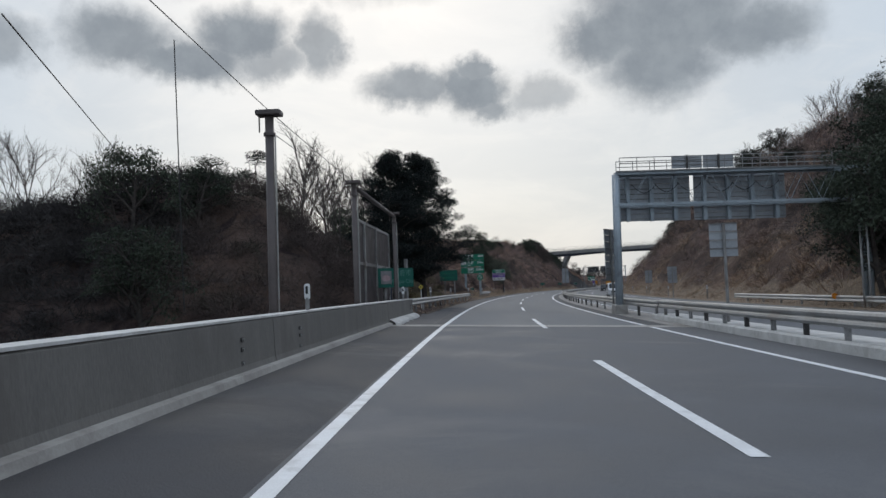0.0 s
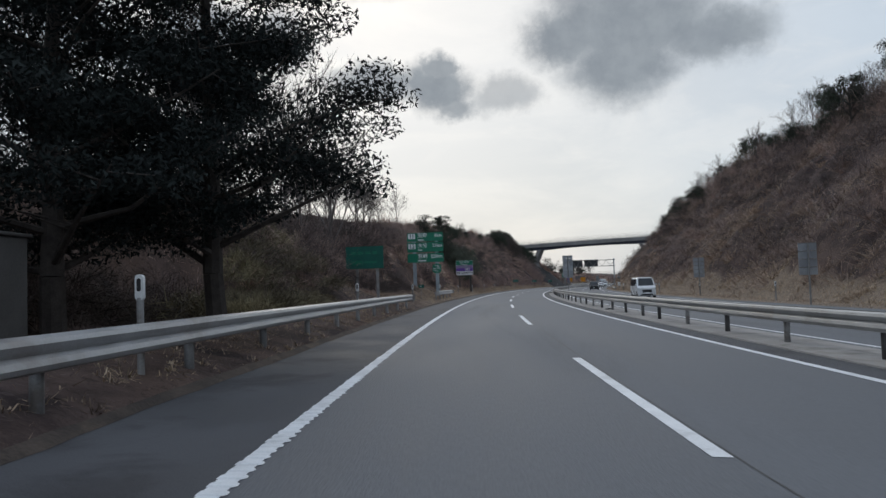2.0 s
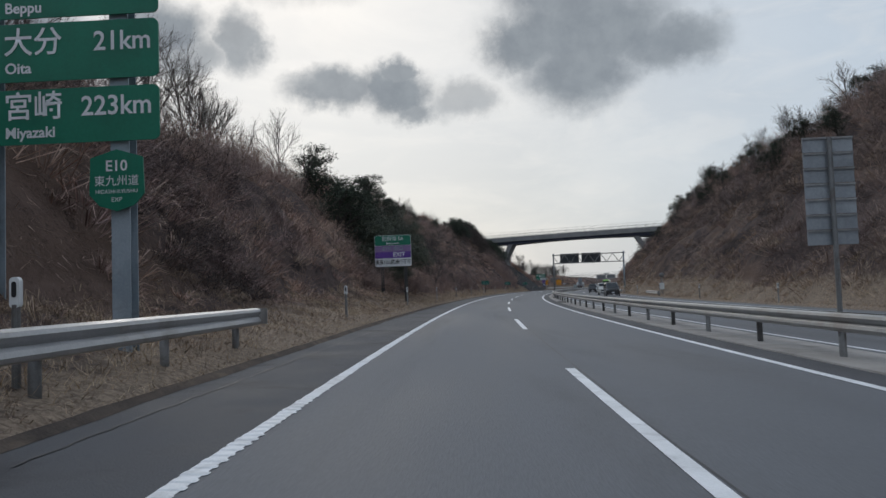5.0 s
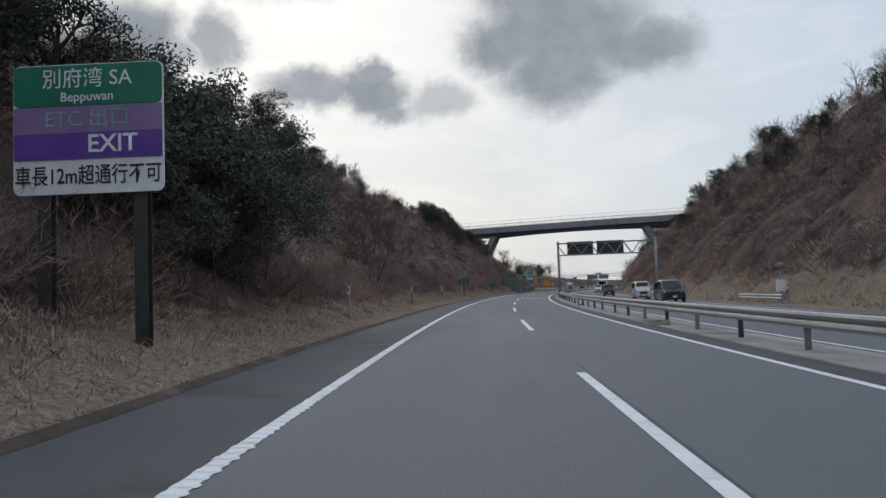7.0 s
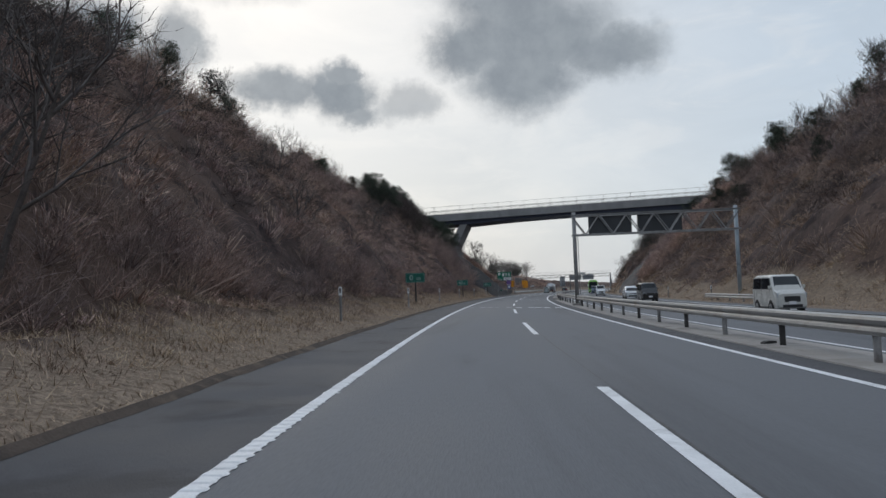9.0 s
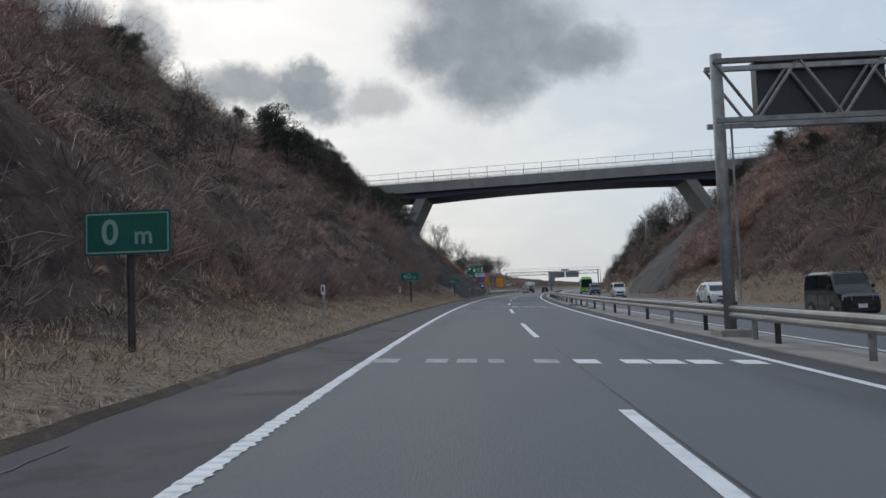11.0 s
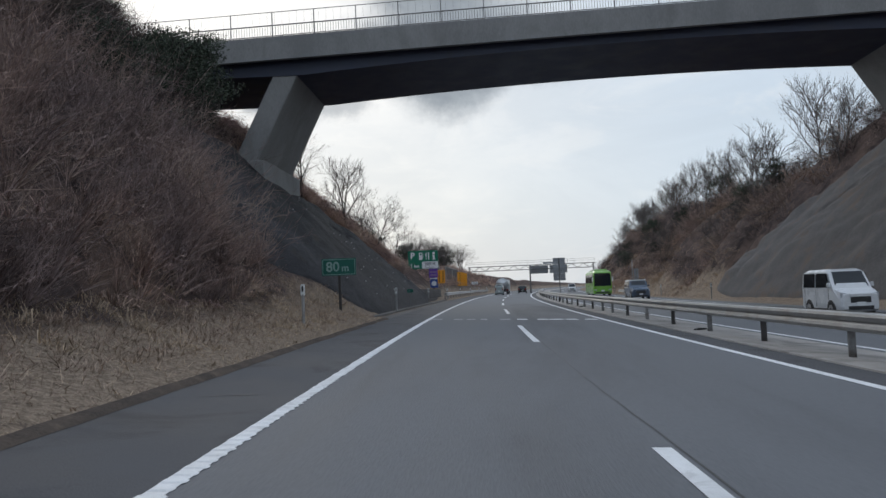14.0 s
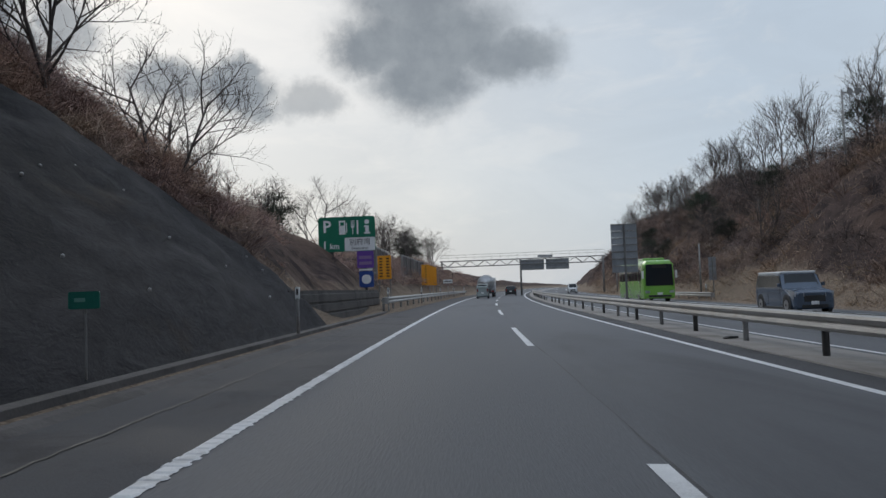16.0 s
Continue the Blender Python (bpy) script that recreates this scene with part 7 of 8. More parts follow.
def conifer(seed, height, radius, bare, label, material=PINE_LEAF, clumps=95, per=380, size=0.065, clump=0.52, name="pine_tree", group="conifers"):
    """A trunk with limbs, each bearing tufts inside a broad tapering outline that starts at the height bare."""
    g = np.random.default_rng(seed)
    t = thing(name, Matrix.Identity(4), label, "tree", group)
    bm = bmesh.new()
    lean = [(0.0, 0.0)]
    steps = 6
    for k in range(steps):
        lean.append((lean[-1][0] + g.normal(0, 0.035 * height / 6), lean[-1][1] + g.normal(0, 0.035 * height / 6)))
    axis = [Vector((x, y, -0.4 + (height + 0.2) * k / steps)) for k, (x, y) in enumerate(lean)]
    r0 = 0.022 * height
    for k in range(steps):
        rod(bm, axis[k], axis[k + 1], r0 * (1 - 0.85 * k / steps), 8, r0 * (1 - 0.85 * (k + 1) / steps))
    tufts = []
    each = 6
    count = clumps // each
    for c in range(count):
        h = (c + g.uniform(0.1, 0.9)) / count
        edge = radius * (1 - h) ** 0.6 * min(1.0, 0.6 + h * 2.0) * g.uniform(0.75, 1.1)
        z = bare + (height - bare) * h
        turn = c * 2.4 + g.uniform(-0.5, 0.5)
        f = min(max((z - 0.35 * edge) / height, 0.05), 0.97) * steps
        root = axis[int(f)].lerp(axis[int(f) + 1], f - int(f))
        out = Vector((math.cos(turn), math.sin(turn), 0))
        side = Vector((-out.y, out.x, 0))
        elbow = root + out * edge * 0.45 + Vector((0, 0, edge * g.uniform(0.05, 0.3)))
        tip = Vector((root.x, root.y, z)) + out * edge
        rod(bm, root, elbow, 0.075 * (1.15 - h), 6, 0.045 * (1.15 - h))
        rod(bm, elbow, tip, 0.045 * (1.15 - h), 5, 0.014)
        for k in range(each):
            along = 0.15 + 0.85 * (k + g.uniform(0, 1)) / each
            q = elbow.lerp(tip, along) if g.uniform() < 0.8 else root.lerp(elbow, g.uniform(0.5, 1.0))
            end = q + side * g.normal(0, 0.24 * edge) + Vector((0, 0, abs(g.normal(0.25, 0.2))))
            rod(bm, q, end, 0.018, 4, 0.008)
            tufts.append(tuple(end))
    part("trunk", bm, BARK, t, "dark trunk and limbs")
    lv, lf = leaf_mass(tufts, clump, per, size, 0.42, seed)
    part("crown", big_mesh("crown", lv, lf, material), None, t, "dense dark needles")
    return t


def stand_at(tree, s, u, turn, scale=1.0):
    q = spot(s, u, float(land(s, u)) - 0.2)
    tree.matrix_basis = pose(q[0], q[1], q[2], 0, 0, turn) @ Matrix.Diagonal((scale, scale, scale, 1))


# our side: hollow by the bridge, hillside, ridge, past the overpass
stand("tree", tall, [52, 58, 63, 55, 60, 68, 72, 58, 66], [-46, -44, -41, -36, -31, -29, -24, -19, -18], [1.0, 0.95, 1.05, 0.9, 0.85, 0.9, 0.9, 0.72, 0.85])
stand("tree", tall, [66, 73, 80, 86, 92, 60], [-13.5, -12.0, -14.5, -12.5, -16.0, -17.0], [1.0, 0.95, 1.1, 1.0, 1.05, 1.0])
stand("tree", tall, *spread_on(98, 128, 8, -30, -20, 0.6, 0.8))
q = spread_on(128, 178, 14, -34, -21, 0.7, 0.95)
stand("tree", tall, *q)
q = spread_on(200, 335, 7, -30, -22, 0.22, 0.36)
stand("tree", tall, q[0], ridge_left(q[0]), q[2])
stand("tree", small, [337.5, 342, 346.5, 350, 357], [-14.6, -12.6, -11.2, -12.4, -13.8], [0.85, 0.95, 0.9, 0.75, 0.6])
s, u = rng.uniform(333, 366, 420), rng.uniform(0, 1, 420)
u = np.interp(s, (333, 339, 342, 344.5, 346.5, 350.5, 366), (-17.0, -12.8, -11.8, -10.2, -9.1, -8.4, -8.2)) - 6.0 * u
keep = u < -(8.4 + np.clip(s - 346, 0, 30) * 0.24)
s, u = s[keep], u[keep]
bushes("brush", s, u, rng.uniform(0.5, 1.0, len(s)), 120, 0.6, 0.018, BRUSH, "brown winter brush above the sprayed slope", tall=0.8, rise=0.3)
stand("tree", small, *spread_on(376, 470, 14, -22, -12, 0.8, 1.2))
stand("tree", small, [190.5, 191.6, 216, 222, 248, 262], [-10.2, -10.9, -11, -14, -13, -16], [1.0, 0.9, 0.7, 0.6, 0.6, 0.6])
# far side
q = spread_on(62, 330, 40, 30, 40, 0.38, 0.6)
stand("tree", tall, q[0], ridge_right(q[0]), q[2])
q = spread_on(342, 540, 34, 26, 36, 0.55, 0.85)
stand("tree", tall, q[0], ridge_right(q[0]), q[2])
q = spread_on(342, 470, 14, 20, 30, 0.7, 1.0)
stand("tree", small, *q)
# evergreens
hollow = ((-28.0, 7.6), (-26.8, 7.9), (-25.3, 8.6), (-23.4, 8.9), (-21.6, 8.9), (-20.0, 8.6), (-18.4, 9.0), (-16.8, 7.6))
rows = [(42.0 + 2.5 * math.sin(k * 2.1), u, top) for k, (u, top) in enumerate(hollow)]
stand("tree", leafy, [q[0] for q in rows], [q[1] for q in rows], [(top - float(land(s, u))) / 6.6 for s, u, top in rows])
q = spread_on(205, 318, 12, -26, -16, 0.28, 0.45)
stand("tree", leafy, q[0], ridge_left(q[0]), q[2])
stand("tree", leafy, [186, 189, 192, 195, 199, 204, 210, 322], [-17.0, -18.0, -17.2, -18.5, -17.6, -18.2, -18.0, -17.0], [0.62, 0.7, 0.66, 0.7, 0.62, 0.6, 0.5, 0.7])
stand("tree", leafy, [286, 289, 292, 295, 298, 301, 304], [-21.0, -22.5, -21.2, -22.4, -21.0, -22.0, -21.5], [0.7, 0.8, 0.75, 0.85, 0.75, 0.7, 0.55])
stand("tree", leafy, [33.4, 34.2, 36.5, 38.5, 33.8], [18.7, 19.8, 18.9, 19.8, 18.2], [1.1, 1.1, 0.9, 1.0, 1.2])
stand("tree", leafy, [37, 40, 43, 46, 50, 38, 44], [20.0, 22.5, 20.5, 24.0, 22.0, 25.5, 27.0], [1.0, 1.1, 1.0, 1.1, 1.0, 1.2, 1.1])
stand("tree", leafy, [60, 64, 68, 54], [-15.0, -17.5, -14.5, -19.0], [0.6, 0.7, 0.55, 0.6])
q = spread_on(60, 330, 14, 28, 38, 0.4, 0.7)
stand("tree", leafy, q[0], ridge_right(q[0]), q[2])
q = spread_on(40, 330, 34, 28, 38, 0.42, 0.85)
stand("tree", leafy, q[0], [17.6 + float(np.interp(a, RIGHT_S, RIGHT_Z)) * random.uniform(0.62, 1.1) for a in q[0]], q[2])
stand("tree", leafy, *spread_on(345, 460, 9, 20, 30, 0.45, 0.8))
stand("tree", leafy, *spread_on(378, 470, 6, -20, -13, 0.6, 0.9))

stand("tree", leafy, [307.5, 310.5, 313.5, 316.5, 319, 321.5], [-13.2, -14.0, -14.4, -15.6, -16.6, -18.6], [0.7, 0.8, 0.85, 0.85, 0.8, 0.7])
stand("tree", leafy, [306, 309, 313, 317, 321, 325], [-22.6, -24.0, -23.2, -22.8, -23.4, -23.6], [0.5, 0.6, 0.55, 0.5, 0.55, 0.5])
stand("tree", small, [304, 308, 311, 315, 319, 323], [-23.5, -22.0, -22.8, -22.2, -22.6, -22.2], [0.55, 0.5, 0.6, 0.5, 0.55, 0.5])
s, u = rng.uniform(300, 327, 260), -rng.uniform(15.5, 26, 260)
keep = u < np.interp(s, (300, 315, 324, 327), (-15.0, -15.0, -16.5, -19.5))
bushes("thicket", s[keep], u[keep], rng.uniform(0.9, 1.9, keep.sum()), 140, 0.40, 0.024, BRUSH_DARK, "tall dark thicket on the crest beside the overpass", tall=1.2, rise=0.8)
stand("tree", tall, [46.5, 52.0, 64.5, 70.5, 77.0], [-15.6, -14.0, -11.6, -15.5, -18.0], [0.85, 0.75, 0.95, 1.1, 1.05])
stand("tree", leafy, [30.5, 24.0, 29.0, 72.0, 78.0, 85.0], [-16.5, -16.0, -19.0, -19.0, -21.0, -23.0], [0.7, 0.7, 0.8, 0.6, 0.62, 0.55])
# the big pair of pines by the guardrail, a small one in the hollow and one on the ridge
stand_at(conifer(101, 10.9, 3.8, 2.4, "large dark pine with a tall layered crown beside the cabinets", clumps=210, clump=0.52, per=330), 47.6, -9.2, 40)
stand_at(conifer(102, 11.1, 4.6, 2.8, "dark pine with a broad dense crown near the guardrail", clumps=258, clump=0.50, per=330), 50.4, -7.2, 150)
stand_at(conifer(103, 6.2, 1.7, 0.8, "small dark conifer above the scrub in the hollow", clumps=40, per=160), 42.0, -17.2, 10)
stand_at(conifer(104, 3.6, 1.2, 0.3, "small dark conifer on the ridge of the cut slope", clumps=30, per=120), 225.0, -19.2, 60)
# thin grass under the guardrail past the bridge
s, u = rng.uniform(29.7, 76, 300), -rng.uniform(5.55, 7.4, 300)
tussocks("dry_grass", s, u, rng.uniform(0.10, 0.26, 300), 26, 0.007, STRAW, "thin dry grass under the guardrail")
# tall scrub among the bare trees past the pines
s, u = rng.uniform(62, 84, 150), -rng.uniform(11.0, 17.0, 150)
bushes("thicket", s, u, rng.uniform(0.8, 1.4, 150), 130, 0.40, 0.015, BRUSH_DARK, "tall mauve-grey scrub among bare trees", tall=1.4, rise=0.5)
# olive dwarf bamboo on the bank past the pines
s, u = rng.uniform(54, 66, 110), -rng.uniform(7.6, 11.0, 110)
bushes("undergrowth", s, u, rng.uniform(0.5, 1.0, 110), 150, 0.36, 0.022, OLIVE, "olive-brown dwarf bamboo on the bank behind the guardrail")
# bamboo thicket on the slope
bamboo = [evergreen(k, 8.0, "dense grey-green bamboo clump on the lower slope", BAMBOO, 0.6, 90, 0.10, 0.5, "bamboo_clump", "bamboo", (14, 4, 3), 0.12, 0.05) for k in (201, 202)]
rows = ((153.5, -9.6, 7.6), (156, -9.8, 9.2), (158.5, -9.5, 8.6), (161, -9.8, 8.6), (163.5, -9.6, 7.9), (155, -9.2, 5.0), (160, -9.1, 4.8), (159, -12.6, 10.0), (162, -12.8, 9.6))
stand("bamboo", bamboo, [q[0] for q in rows], [q[1] for q in rows], [(top - float(land(s, u))) / 9.2 for s, u, top in rows])
stand("tree", leafy, [150, 153, 155.5, 152], [-12.5, -13.5, -12.8, -15.5], [0.9, 0.85, 0.75, 0.8])

# ---- vehicles ----
def loft_body(stations, half, bm=None):
    """Body out of cross sections: (y, z_low, z_belt, z_top, width at the belt, width at the top), mirrored about x = 0."""
    bm = bm or bmesh.new()
    rings = []
    for y, z0, zb, zt, wb, wt in stations:
        pts = [(-wb * 0.94, z0), (-wb, z0 + (zb - z0) * 0.35), (-wb, zb), (-wt, zt - (zt - zb) * 0.12 - 0.01), (-wt * 0.8, zt), (wt * 0.8, zt), (wt, zt - (zt - zb) * 0.12 - 0.01), (wb, zb), (wb, z0 + (zb - z0) * 0.35), (wb * 0.94, z0)]
        rings.append([bm.verts.new((x * half, y, z)) for x, z in pts])
    for a, b in zip(rings[:-1], rings[1:]):
        for i in range(10):
            j = (i + 1) % 10
            bm.faces.new((a[i], a[j], b[j], b[i]))
    bm.faces.new(rings[0][::-1])
    bm.faces.new(rings[-1])
    bmesh.ops.recalc_face_normals(bm, faces=bm.faces)
    bmesh.ops.bevel(bm, geom=bm.edges[:], offset=0.025, segments=2, affect="EDGES", clamp_overlap=True)
    return bm


def quad_part(name, corners, material, parent, thick=0.012, label=""):
    bm = bmesh.new()
    f = bm.faces.new([bm.verts.new(c) for c in corners])
    bmesh.ops.solidify(bm, geom=[f], thickness=thick)
    bmesh.ops.recalc_face_normals(bm, faces=bm.faces)
    return part(name, bm, material, parent, label)


def wheel(parent, x, y, r, w):
    bm = bmesh.new()
    m = Matrix.Translation((x, y, r)) @ Matrix.Rotation(radians(90), 4, "Y")
    bmesh.ops.create_cone(bm, cap_ends=True, segments=24, radius1=r, radius2=r, depth=w, matrix=m)
    bmesh.ops.bevel(bm, geom=[e for e in bm.edges if len(e.link_faces) == 2 and e.calc_face_angle() > 1], offset=0.03, segments=2, affect="EDGES")
    wh = part("wheel", bm, TYRE, parent, "black tyre on a grey rim")
    bm = bmesh.new()
    side = math.copysign(1, x)
    m = Matrix.Translation((x + side * (w / 2 + 0.002), y, r)) @ Matrix.Rotation(radians(90), 4, "Y")
    bmesh.ops.create_cone(bm, cap_ends=True, segments=20, radius1=r * 0.62, radius2=r * 0.56, depth=0.03, matrix=m)
    part("rim", bm, RIM, wh)
    part("hub", rod(bmesh.new(), (x + side * (w / 2 + 0.01), y, r), (x + side * (w / 2 + 0.03), y, r), r * 0.16, 10), TRIM, wh)
    return wh


def car(m, name, label, category, color, length, width, height, nose, slope_f, slope_r, belt, roof_w=0.86, wheel_r=0.32, rear=False, hood=0.62, group="", lower=None, top=None):
    """A car with its front at -y. nose: length of the bonnet; slope_f, slope_r: length of the raked screens."""
    c = thing(name, m, label, category, group)
    h, half = height, width / 2
    L = length / 2
    zb = belt
    zh = height * hood
    st = [(-L, 0.28, 0.52, zh - 0.16, 0.86, 0.80), (-L + 0.12, 0.20, 0.62, zh - 0.05, 0.96, 0.90), (-L + nose, 0.19, zb - 0.02, zh + 0.04, 1.0, 0.93),
          (-L + nose + slope_f, 0.19, zb, h - 0.06, 1.0, roof_w), (-L + nose + slope_f + 0.35, 0.19, zb, h, 1.0, roof_w),
          (L - slope_r - 0.3, 0.19, zb, h - 0.01, 1.0, roof_w), (L - slope_r, 0.19, zb, h - 0.06, 1.0, roof_w * 0.98), (L - 0.1, 0.2, zb - 0.02, zb + 0.08 if slope_r > 0.25 else h - 0.25, 0.98, 0.92 if slope_r > 0.25 else roof_w), (L, 0.3, 0.6, zb if slope_r > 0.25 else h - 0.4, 0.92, 0.88)]
    part("body", loft_body(st, half), color, c, smooth=False)
    if top:
        part("roof", box(bmesh.new(), -half * roof_w * 0.97, half * roof_w * 0.97, -L + nose + slope_f - 0.02, L - slope_r - 0.05, h - 0.09, h + 0.015, 0.04), top, c, "white roof")
    # glass
    y0, y1 = -L + nose + 0.06, -L + nose + slope_f - 0.04
    o = 0.015
    quad_part("windscreen", [(-half * 0.84, y0 - o, zh + 0.09), (half * 0.84, y0 - o, zh + 0.09), (half * roof_w * 0.82, y1 - o, h - 0.10), (-half * roof_w * 0.82, y1 - o, h - 0.10)], CAR_GLASS, c, 0.01, "dark windscreen")
    for side in (-1, 1):
        a, b = -L + nose + slope_f * 0.75, L - max(slope_r, 0.12) - 0.12
        mid = (a + b) / 2
        for p0, p1, tag in ((a, mid - 0.05, "front"), (mid + 0.05, b, "rear")):
            cut = slope_f * 0.45 if tag == "front" else -slope_r * 0.35
            lo = [(side * (half + o), p0 - (slope_f * 0.2 if tag == "front" else 0), zb + 0.05), (side * (half + o), p1, zb + 0.05)]
            hi = [(side * (half * (roof_w + 0.03) + o), p1 + (min(cut, 0)), h - 0.16), (side * (half * (roof_w + 0.03) + o), p0 + max(cut, 0) * 0.6, h - 0.16)]
            quad_part("side_window", lo + hi, CAR_GLASS, c, 0.01, "dark side window")
        quad_part("headlamp", [(side * half * 0.50, -L - 0.005, zh * 0.68), (side * half * 0.94, -L + 0.07, zh * 0.70), (side * half * 0.94, -L + 0.07, zh * 0.90), (side * half * 0.50, -L - 0.005, zh * 0.84)], LAMP_CLEAR, c, 0.03, "clear headlamp")
        quad_part("tail_lamp", [(side * half * 0.70, L + 0.01, zb - 0.22), (side * half * 0.90, L + 0.01, zb - 0.22), (side * half * 0.90, L + 0.01, zb + 0.12), (side * half * 0.70, L + 0.01, zb + 0.12)], LAMP_RED, c, 0.03, "red tail lamp")
        mir = box(bmesh.new(), side * half * 1.02 if side > 0 else -half * 1.16, half * 1.16 if side > 0 else -half * 1.02, -L + nose + 0.15, -L + nose + 0.27, zb + 0.06, zb + 0.22, 0.02)
        part("mirror", mir, color, c)
        for y in (-L + 0.78, L - 0.72):
            part("wheel_arch", rod(bmesh.new(), (side * (half - 0.16), y, wheel_r + 0.02), (side * (half + 0.003), y, wheel_r + 0.02), wheel_r * 1.17, 20), TRIM, c, "dark wheel arch")
            wheel(c, side * (half - 0.085), y, wheel_r, 0.19)
        sill = sorted((side * (half - 0.05), side * (half + 0.004)))
        part("sill", box(bmesh.new(), sill[0], sill[1], -L + 1.15, L - 1.1, 0.19, 0.30, 0.01), TRIM, c, "dark sill")
        for y in (a + 0.02, mid, b - 0.1):
            seam_x = sorted((side * (half + 0.001), side * (half + 0.006)))
            part("door_seam", box(bmesh.new(), seam_x[0], seam_x[1], y - 0.008, y + 0.008, 0.36, zb), TRIM, c)
        grip = sorted((side * (half + 0.001), side * (half + 0.03)))
        part("door_handle", box(bmesh.new(), grip[0], grip[1], mid - 0.22, mid - 0.06, zb - 0.14, zb - 0.11, 0.006), color, c)
    quad_part("rear_window", [(half * 0.72, L - slope_r * 0.25 + o, zb + 0.10), (-half * 0.72, L - slope_r * 0.25 + o, zb + 0.10), (-half * roof_w * 0.78, L - slope_r + 0.03 + o, h - 0.14), (half * roof_w * 0.78, L - slope_r + 0.03 + o, h - 0.14)], CAR_GLASS, c, 0.01, "dark rear window")
    part("grille", box(bmesh.new(), -half * 0.5, half * 0.5, -L - 0.01, -L + 0.05, 0.52, zh * 0.74, 0.01), TRIM, c, "dark grille")
    part("lower_grille", box(bmesh.new(), -half * 0.62, half * 0.62, -L - 0.012, -L + 0.05, 0.26, 0.40, 0.01), TRIM, c)
    part("front_plate", box(bmesh.new(), -0.165, 0.165, -L - 0.03, -L - 0.012, 0.40, 0.55, 0.004), SIGN_WHITE, c)
    part("rear_plate", box(bmesh.new(), -0.165, 0.165, L + 0.012, L + 0.03, 0.62, 0.78, 0.004), SIGN_WHITE, c)
    part("bumper", box(bmesh.new(), -half * 0.93, half * 0.93, L - 0.08, L + 0.03, 0.30, 0.55, 0.03), lower or color, c)
    return c


WHITE_PAINT = paintwork("white_car_paint", (0.72, 0.73, 0.74), 0.3)
CREAM_PAINT = paintwork("ivory_car_paint", (0.62, 0.61, 0.57), 0.3)
BLACK_PAINT = paintwork("black_car_paint", (0.016, 0.017, 0.019), 0.2)
SILVER_PAINT = paintwork("silver_green_car_paint", (0.34, 0.38, 0.38), 0.3, 0.5)
LIME_PAINT = paintwork("lime_bus_paint", (0.20, 0.46, 0.065), 0.3)
BLUE_PAINT = paintwork("grey_blue_car_paint", (0.10, 0.135, 0.19), 0.25, 0.3)
TANK_STEEL = surface("tank_steel", (0.40, 0.41, 0.42), (0.55, 0.56, 0.57), 0.8, 0.35, 0.02, 20.0, metal=0.7, space="object")

# oncoming carriageway: their fronts face us
car(place(108.5, 12.6), "van", "white van with a dark windscreen in the oncoming lane", "van", WHITE_PAINT, 4.6, 1.7, 1.95, 0.35, 0.75, 0.12, 1.12, 0.90, 0.31, hood=0.55, group="oncoming vehicles")
car(place(216.3, 12.9), "microvan", "tall ivory kei van with a dark front grille", "car", CREAM_PAINT, 3.4, 1.48, 1.84, 0.45, 0.45, 0.12, 1.10, 0.92, 0.28, hood=0.58, group="oncoming vehicles")
car(place(250.0, 12.4), "compact_car", "black boxy kei car in the oncoming lane", "car", BLACK_PAINT, 3.4, 1.48, 1.76, 0.6, 0.4, 0.12, 1.05, 0.9, 0.28, hood=0.56, group="oncoming vehicles")
car(place(271.0, 13.6), "hatchback", "white hatchback with a raked windscreen in the oncoming lane", "car", WHITE_PAINT, 4.0, 1.7, 1.5, 0.85, 0.95, 0.55, 0.92, 0.76, 0.31, hood=0.56, group="oncoming vehicles")
car(place(201.8, 13.1), "minivan", "black minivan with a chrome-edged grille in the oncoming lane", "van", BLACK_PAINT, 4.8, 1.83, 1.86, 0.85, 0.95, 0.2, 1.08, 0.86, 0.34, hood=0.56, group="oncoming vehicles")
car(place(312.2, 12.7), "microvan", "tall white kei van with a dark grille in the oncoming lane", "car", WHITE_PAINT, 3.4, 1.48, 1.80, 0.55, 0.5, 0.12, 1.05, 0.92, 0.28, hood=0.56, group="oncoming vehicles")
car(place(357.6, 13.2), "off_roader", "grey-blue boxy off-roader with a white roof", "car", BLUE_PAINT, 4.5, 1.78, 1.85, 1.15, 0.42, 0.12, 1.12, 0.9, 0.38, hood=0.58, group="oncoming vehicles", top=WHITE_PAINT)
car(place(470.0, 12.8), "van", "small white van far ahead in the oncoming lane", "van", WHITE_PAINT, 4.4, 1.7, 1.9, 0.35, 0.7, 0.12, 1.1, 0.9, 0.31, hood=0.55, group="oncoming vehicles")
# ahead of us
car(place(418.0, -1.9, 0, 180), "van", "silver-green small van seen from behind", "van", SILVER_PAINT, 3.5, 1.5, 1.85, 0.4, 0.45, 0.12, 1.08, 0.9, 0.28, group="vehicles ahead", hood=0.56)
car(place(452.0, 1.4, 0, 180), "suv", "black SUV seen from behind in the passing lane", "car", BLACK_PAINT, 4.5, 1.82, 1.65, 1.0, 0.7, 0.35, 1.0, 0.82, 0.35, group="vehicles ahead", hood=0.6)


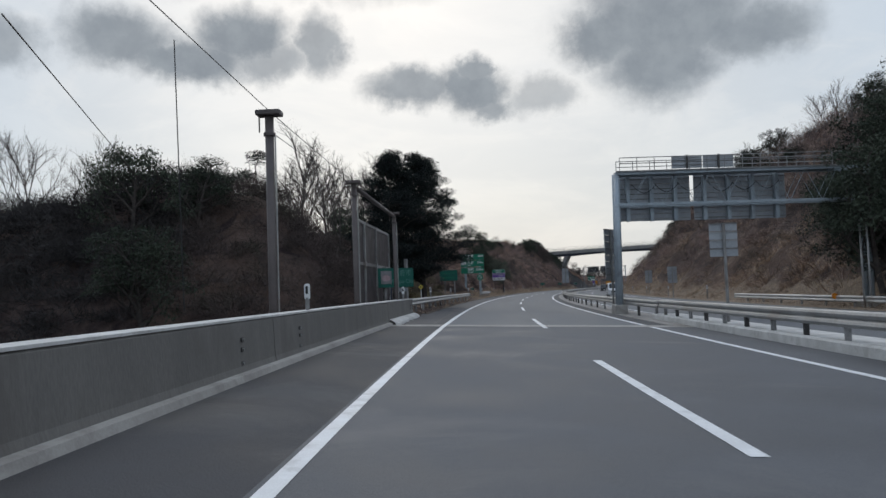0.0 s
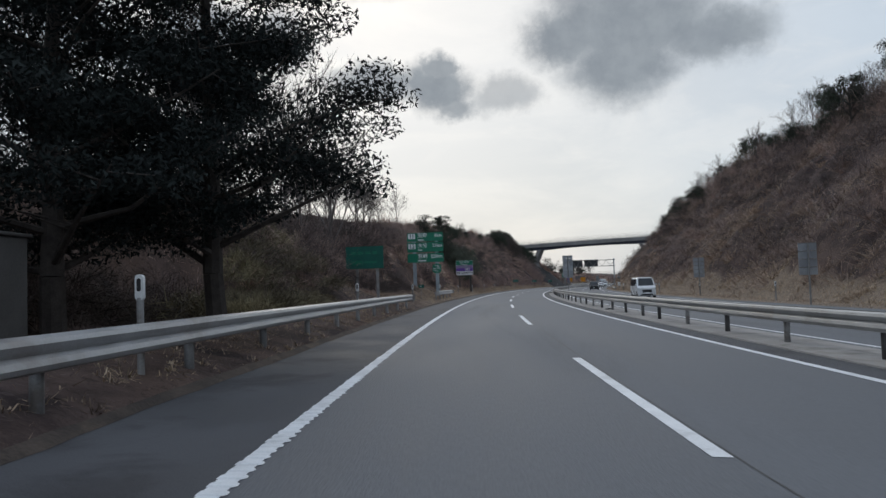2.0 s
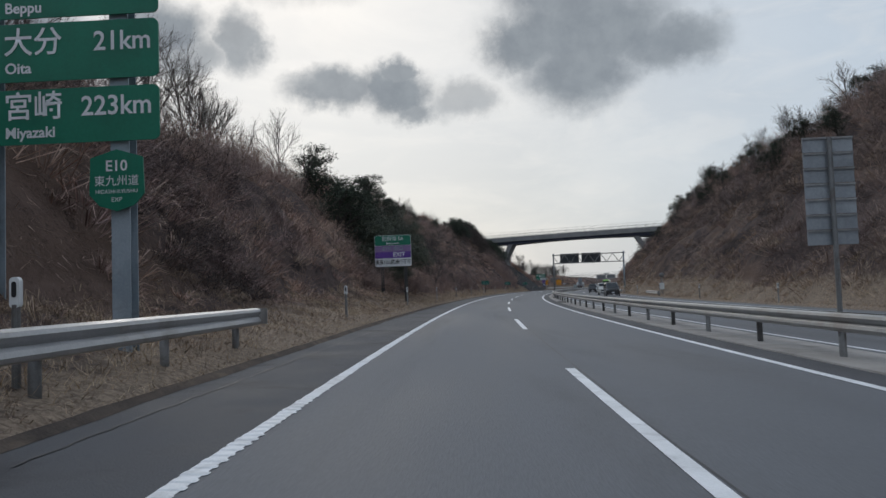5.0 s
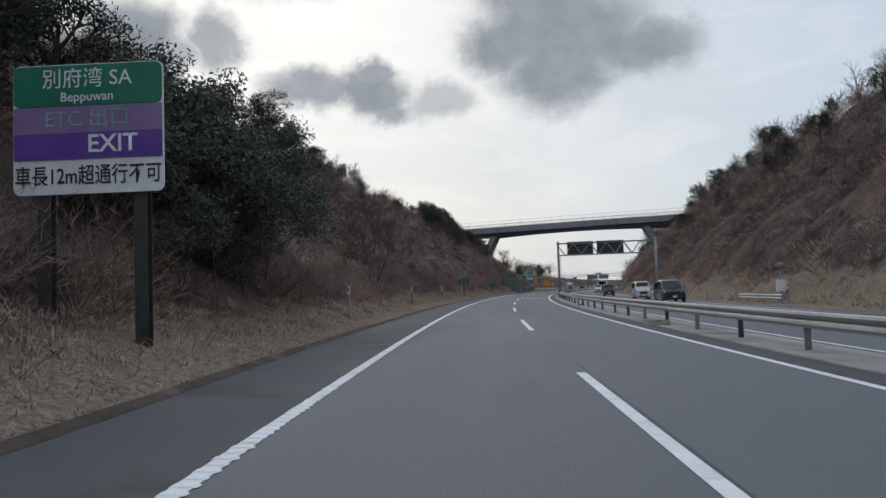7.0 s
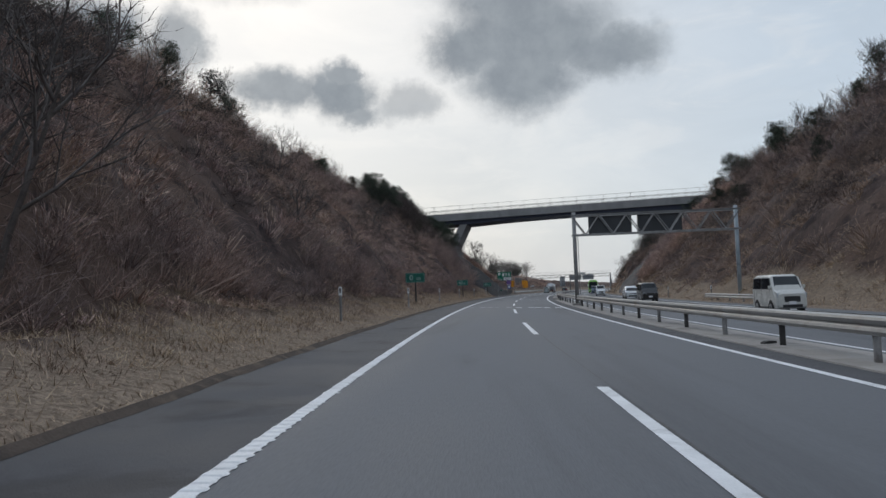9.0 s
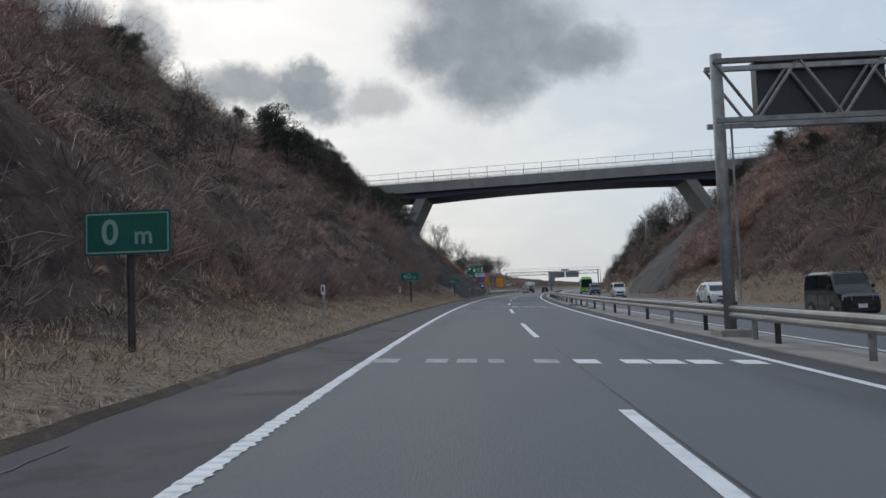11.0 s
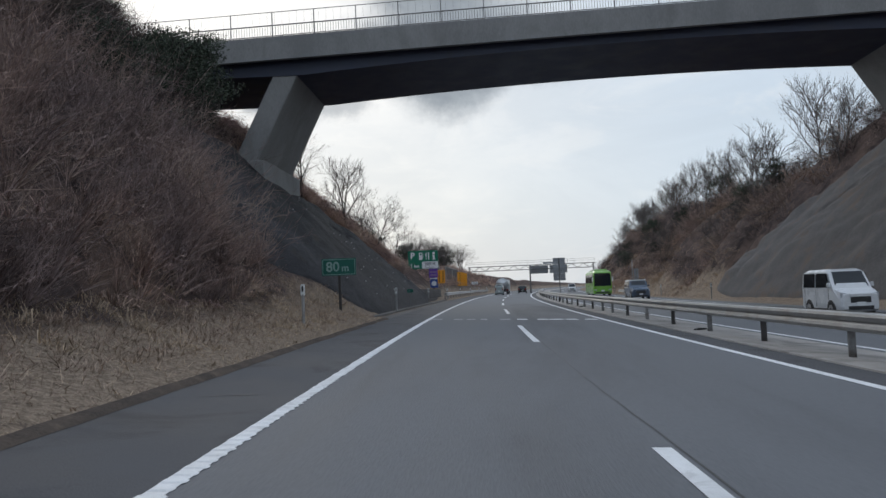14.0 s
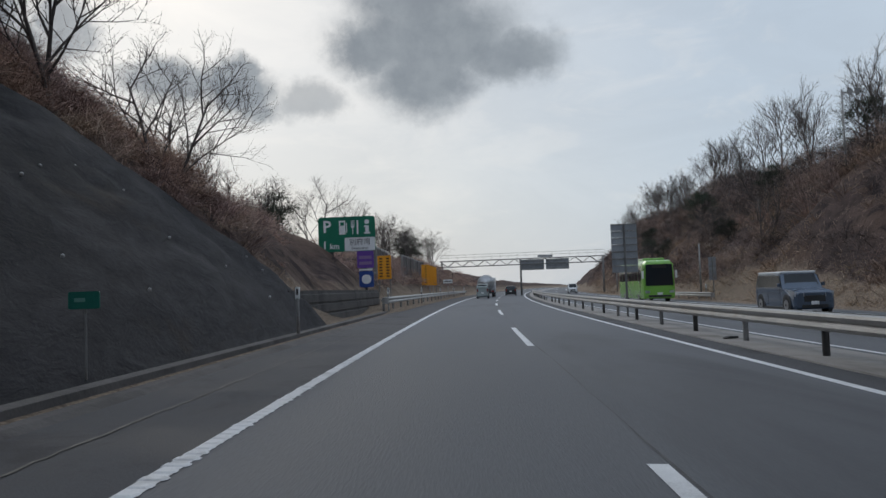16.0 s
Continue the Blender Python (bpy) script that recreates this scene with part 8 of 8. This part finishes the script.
def tanker(m):
    c = thing("tanker_truck", m, "tank lorry with a dull silver tank seen from behind", "truck", "vehicles ahead")
    part("cab", box(bmesh.new(), -1.2, 1.2, -4.6, -2.9, 0.6, 2.85, 0.08), WHITE_PAINT, c)
    quad_part("windscreen", [(-1.05, -4.62, 1.7), (1.05, -4.62, 1.7), (1.0, -4.6, 2.6), (-1.0, -4.6, 2.6)], CAR_GLASS, c)
    bm = bmesh.new()
    m2 = Matrix.Translation((0, 0.9, 2.05)) @ Matrix.Rotation(radians(90), 4, "X") @ Matrix.Diagonal((1.0, 0.9, 1, 1))
    bmesh.ops.create_cone(bm, cap_ends=True, segments=28, radius1=1.18, radius2=1.18, depth=7.0, matrix=m2)
    bmesh.ops.bevel(bm, geom=[e for e in bm.edges if e.calc_face_angle(0) > 1], offset=0.28, segments=4, affect="EDGES")
    tank = part("tank", bm, TANK_STEEL, c, "dull silver tank", smooth=True)
    for y in (-1.6, 0.9, 3.4):
        part("band", rod(bmesh.new(), (0, y - 0.03, 2.05), (0, y + 0.03, 2.05), 1.13, 28), GALV_DULL, tank)
    part("frame", box(bmesh.new(), -0.5, 0.5, -4.4, 4.5, 0.7, 0.98), TRIM, c)
    part("side_box", box(bmesh.new(), 0.7, 1.15, -2.4, -0.9, 0.6, 1.2, 0.03), TRIM, c)
    part("rear_bumper", box(bmesh.new(), -1.15, 1.15, 4.4, 4.55, 0.5, 0.72, 0.01), TRIM, c)
    part("rear_plate", box(bmesh.new(), -0.2, 0.2, 4.56, 4.58, 0.75, 0.95), SIGN_WHITE, c)
    for x in (-0.95, 0.95):
        part("tail_lamp", box(bmesh.new(), x - 0.18, x + 0.18, 4.5, 4.58, 0.76, 0.9), LAMP_RED, c)
        for y in (-3.7, 2.0, 3.3):
            wheel(c, x, y, 0.5, 0.3)
    part("walkway", box(bmesh.new(), -0.3, 0.3, -2.4, 4.0, 3.08, 3.14), GALV_DULL, c)
    return c


tanker(place(434.0, -1.9, 0, 180))


def bus(m):
    c = thing("coach", m, "lime green coach with a dark wrap-around windscreen", "bus", "oncoming vehicles")
    st = [(-5.9, 0.35, 1.3, 3.05, 0.93, 0.88), (-5.75, 0.28, 1.3, 3.25, 0.98, 0.92), (-5.4, 0.28, 1.35, 3.35, 1.0, 0.94), (5.6, 0.28, 1.35, 3.35, 1.0, 0.94), (5.9, 0.35, 1.3, 3.1, 0.95, 0.9)]
    part("body", loft_body(st, 1.25), LIME_PAINT, c)
    quad_part("windscreen", [(-1.08, -5.93, 1.32), (1.08, -5.93, 1.32), (1.02, -5.93, 3.0), (-1.02, -5.93, 3.0)], CAR_GLASS, c, 0.015, "large dark windscreen")
    for side in (-1, 1):
        for k in range(7):
            y0 = -5.0 + k * 1.48
            quad_part("side_window", [(side * 1.262, y0, 1.75), (side * 1.262, y0 + 1.4, 1.75), (side * 1.215, y0 + 1.4, 2.85), (side * 1.215, y0, 2.85)], CAR_GLASS, c, 0.01, "tinted window")
        quad_part("headlamp", [(side * 0.75, -5.92, 0.72), (side * 1.12, -5.90, 0.74), (side * 1.12, -5.90, 0.96), (side * 0.75, -5.92, 0.9)], LAMP_CLEAR, c, 0.03)
        part("mirror", box(bmesh.new(), side * 1.3 - 0.07, side * 1.3 + 0.07, -6.1, -5.95, 1.9, 2.5, 0.03), SIGN_WHITE, c)
        part("mirror_arm", rod(bmesh.new(), (side * 1.1, -5.9, 2.75), (side * 1.3, -6.02, 2.5), 0.025, 6), TRIM, c)
        for y in (-3.6, 2.9):
            wheel(c, side * 1.08, y, 0.5, 0.3)
    part("roof_unit", box(bmesh.new(), -0.85, 0.85, -4.2, 3.0, 3.33, 3.56, 0.08), LIME_PAINT, c, "rounded roof air unit")
    part("lower_grille", box(bmesh.new(), -0.9, 0.9, -5.94, -5.85, 0.42, 0.58, 0.02), TRIM, c)
    part("front_plate", box(bmesh.new(), -0.2, 0.2, -5.96, -5.94, 0.6, 0.78), SIGN_WHITE, c)
    part("sign_box", box(bmesh.new(), -0.55, 0.55, -5.95, -5.93, 2.72, 2.92, 0.01), SIGN_BLACK, c)
    return c


bus(place(389.0, 12.9))
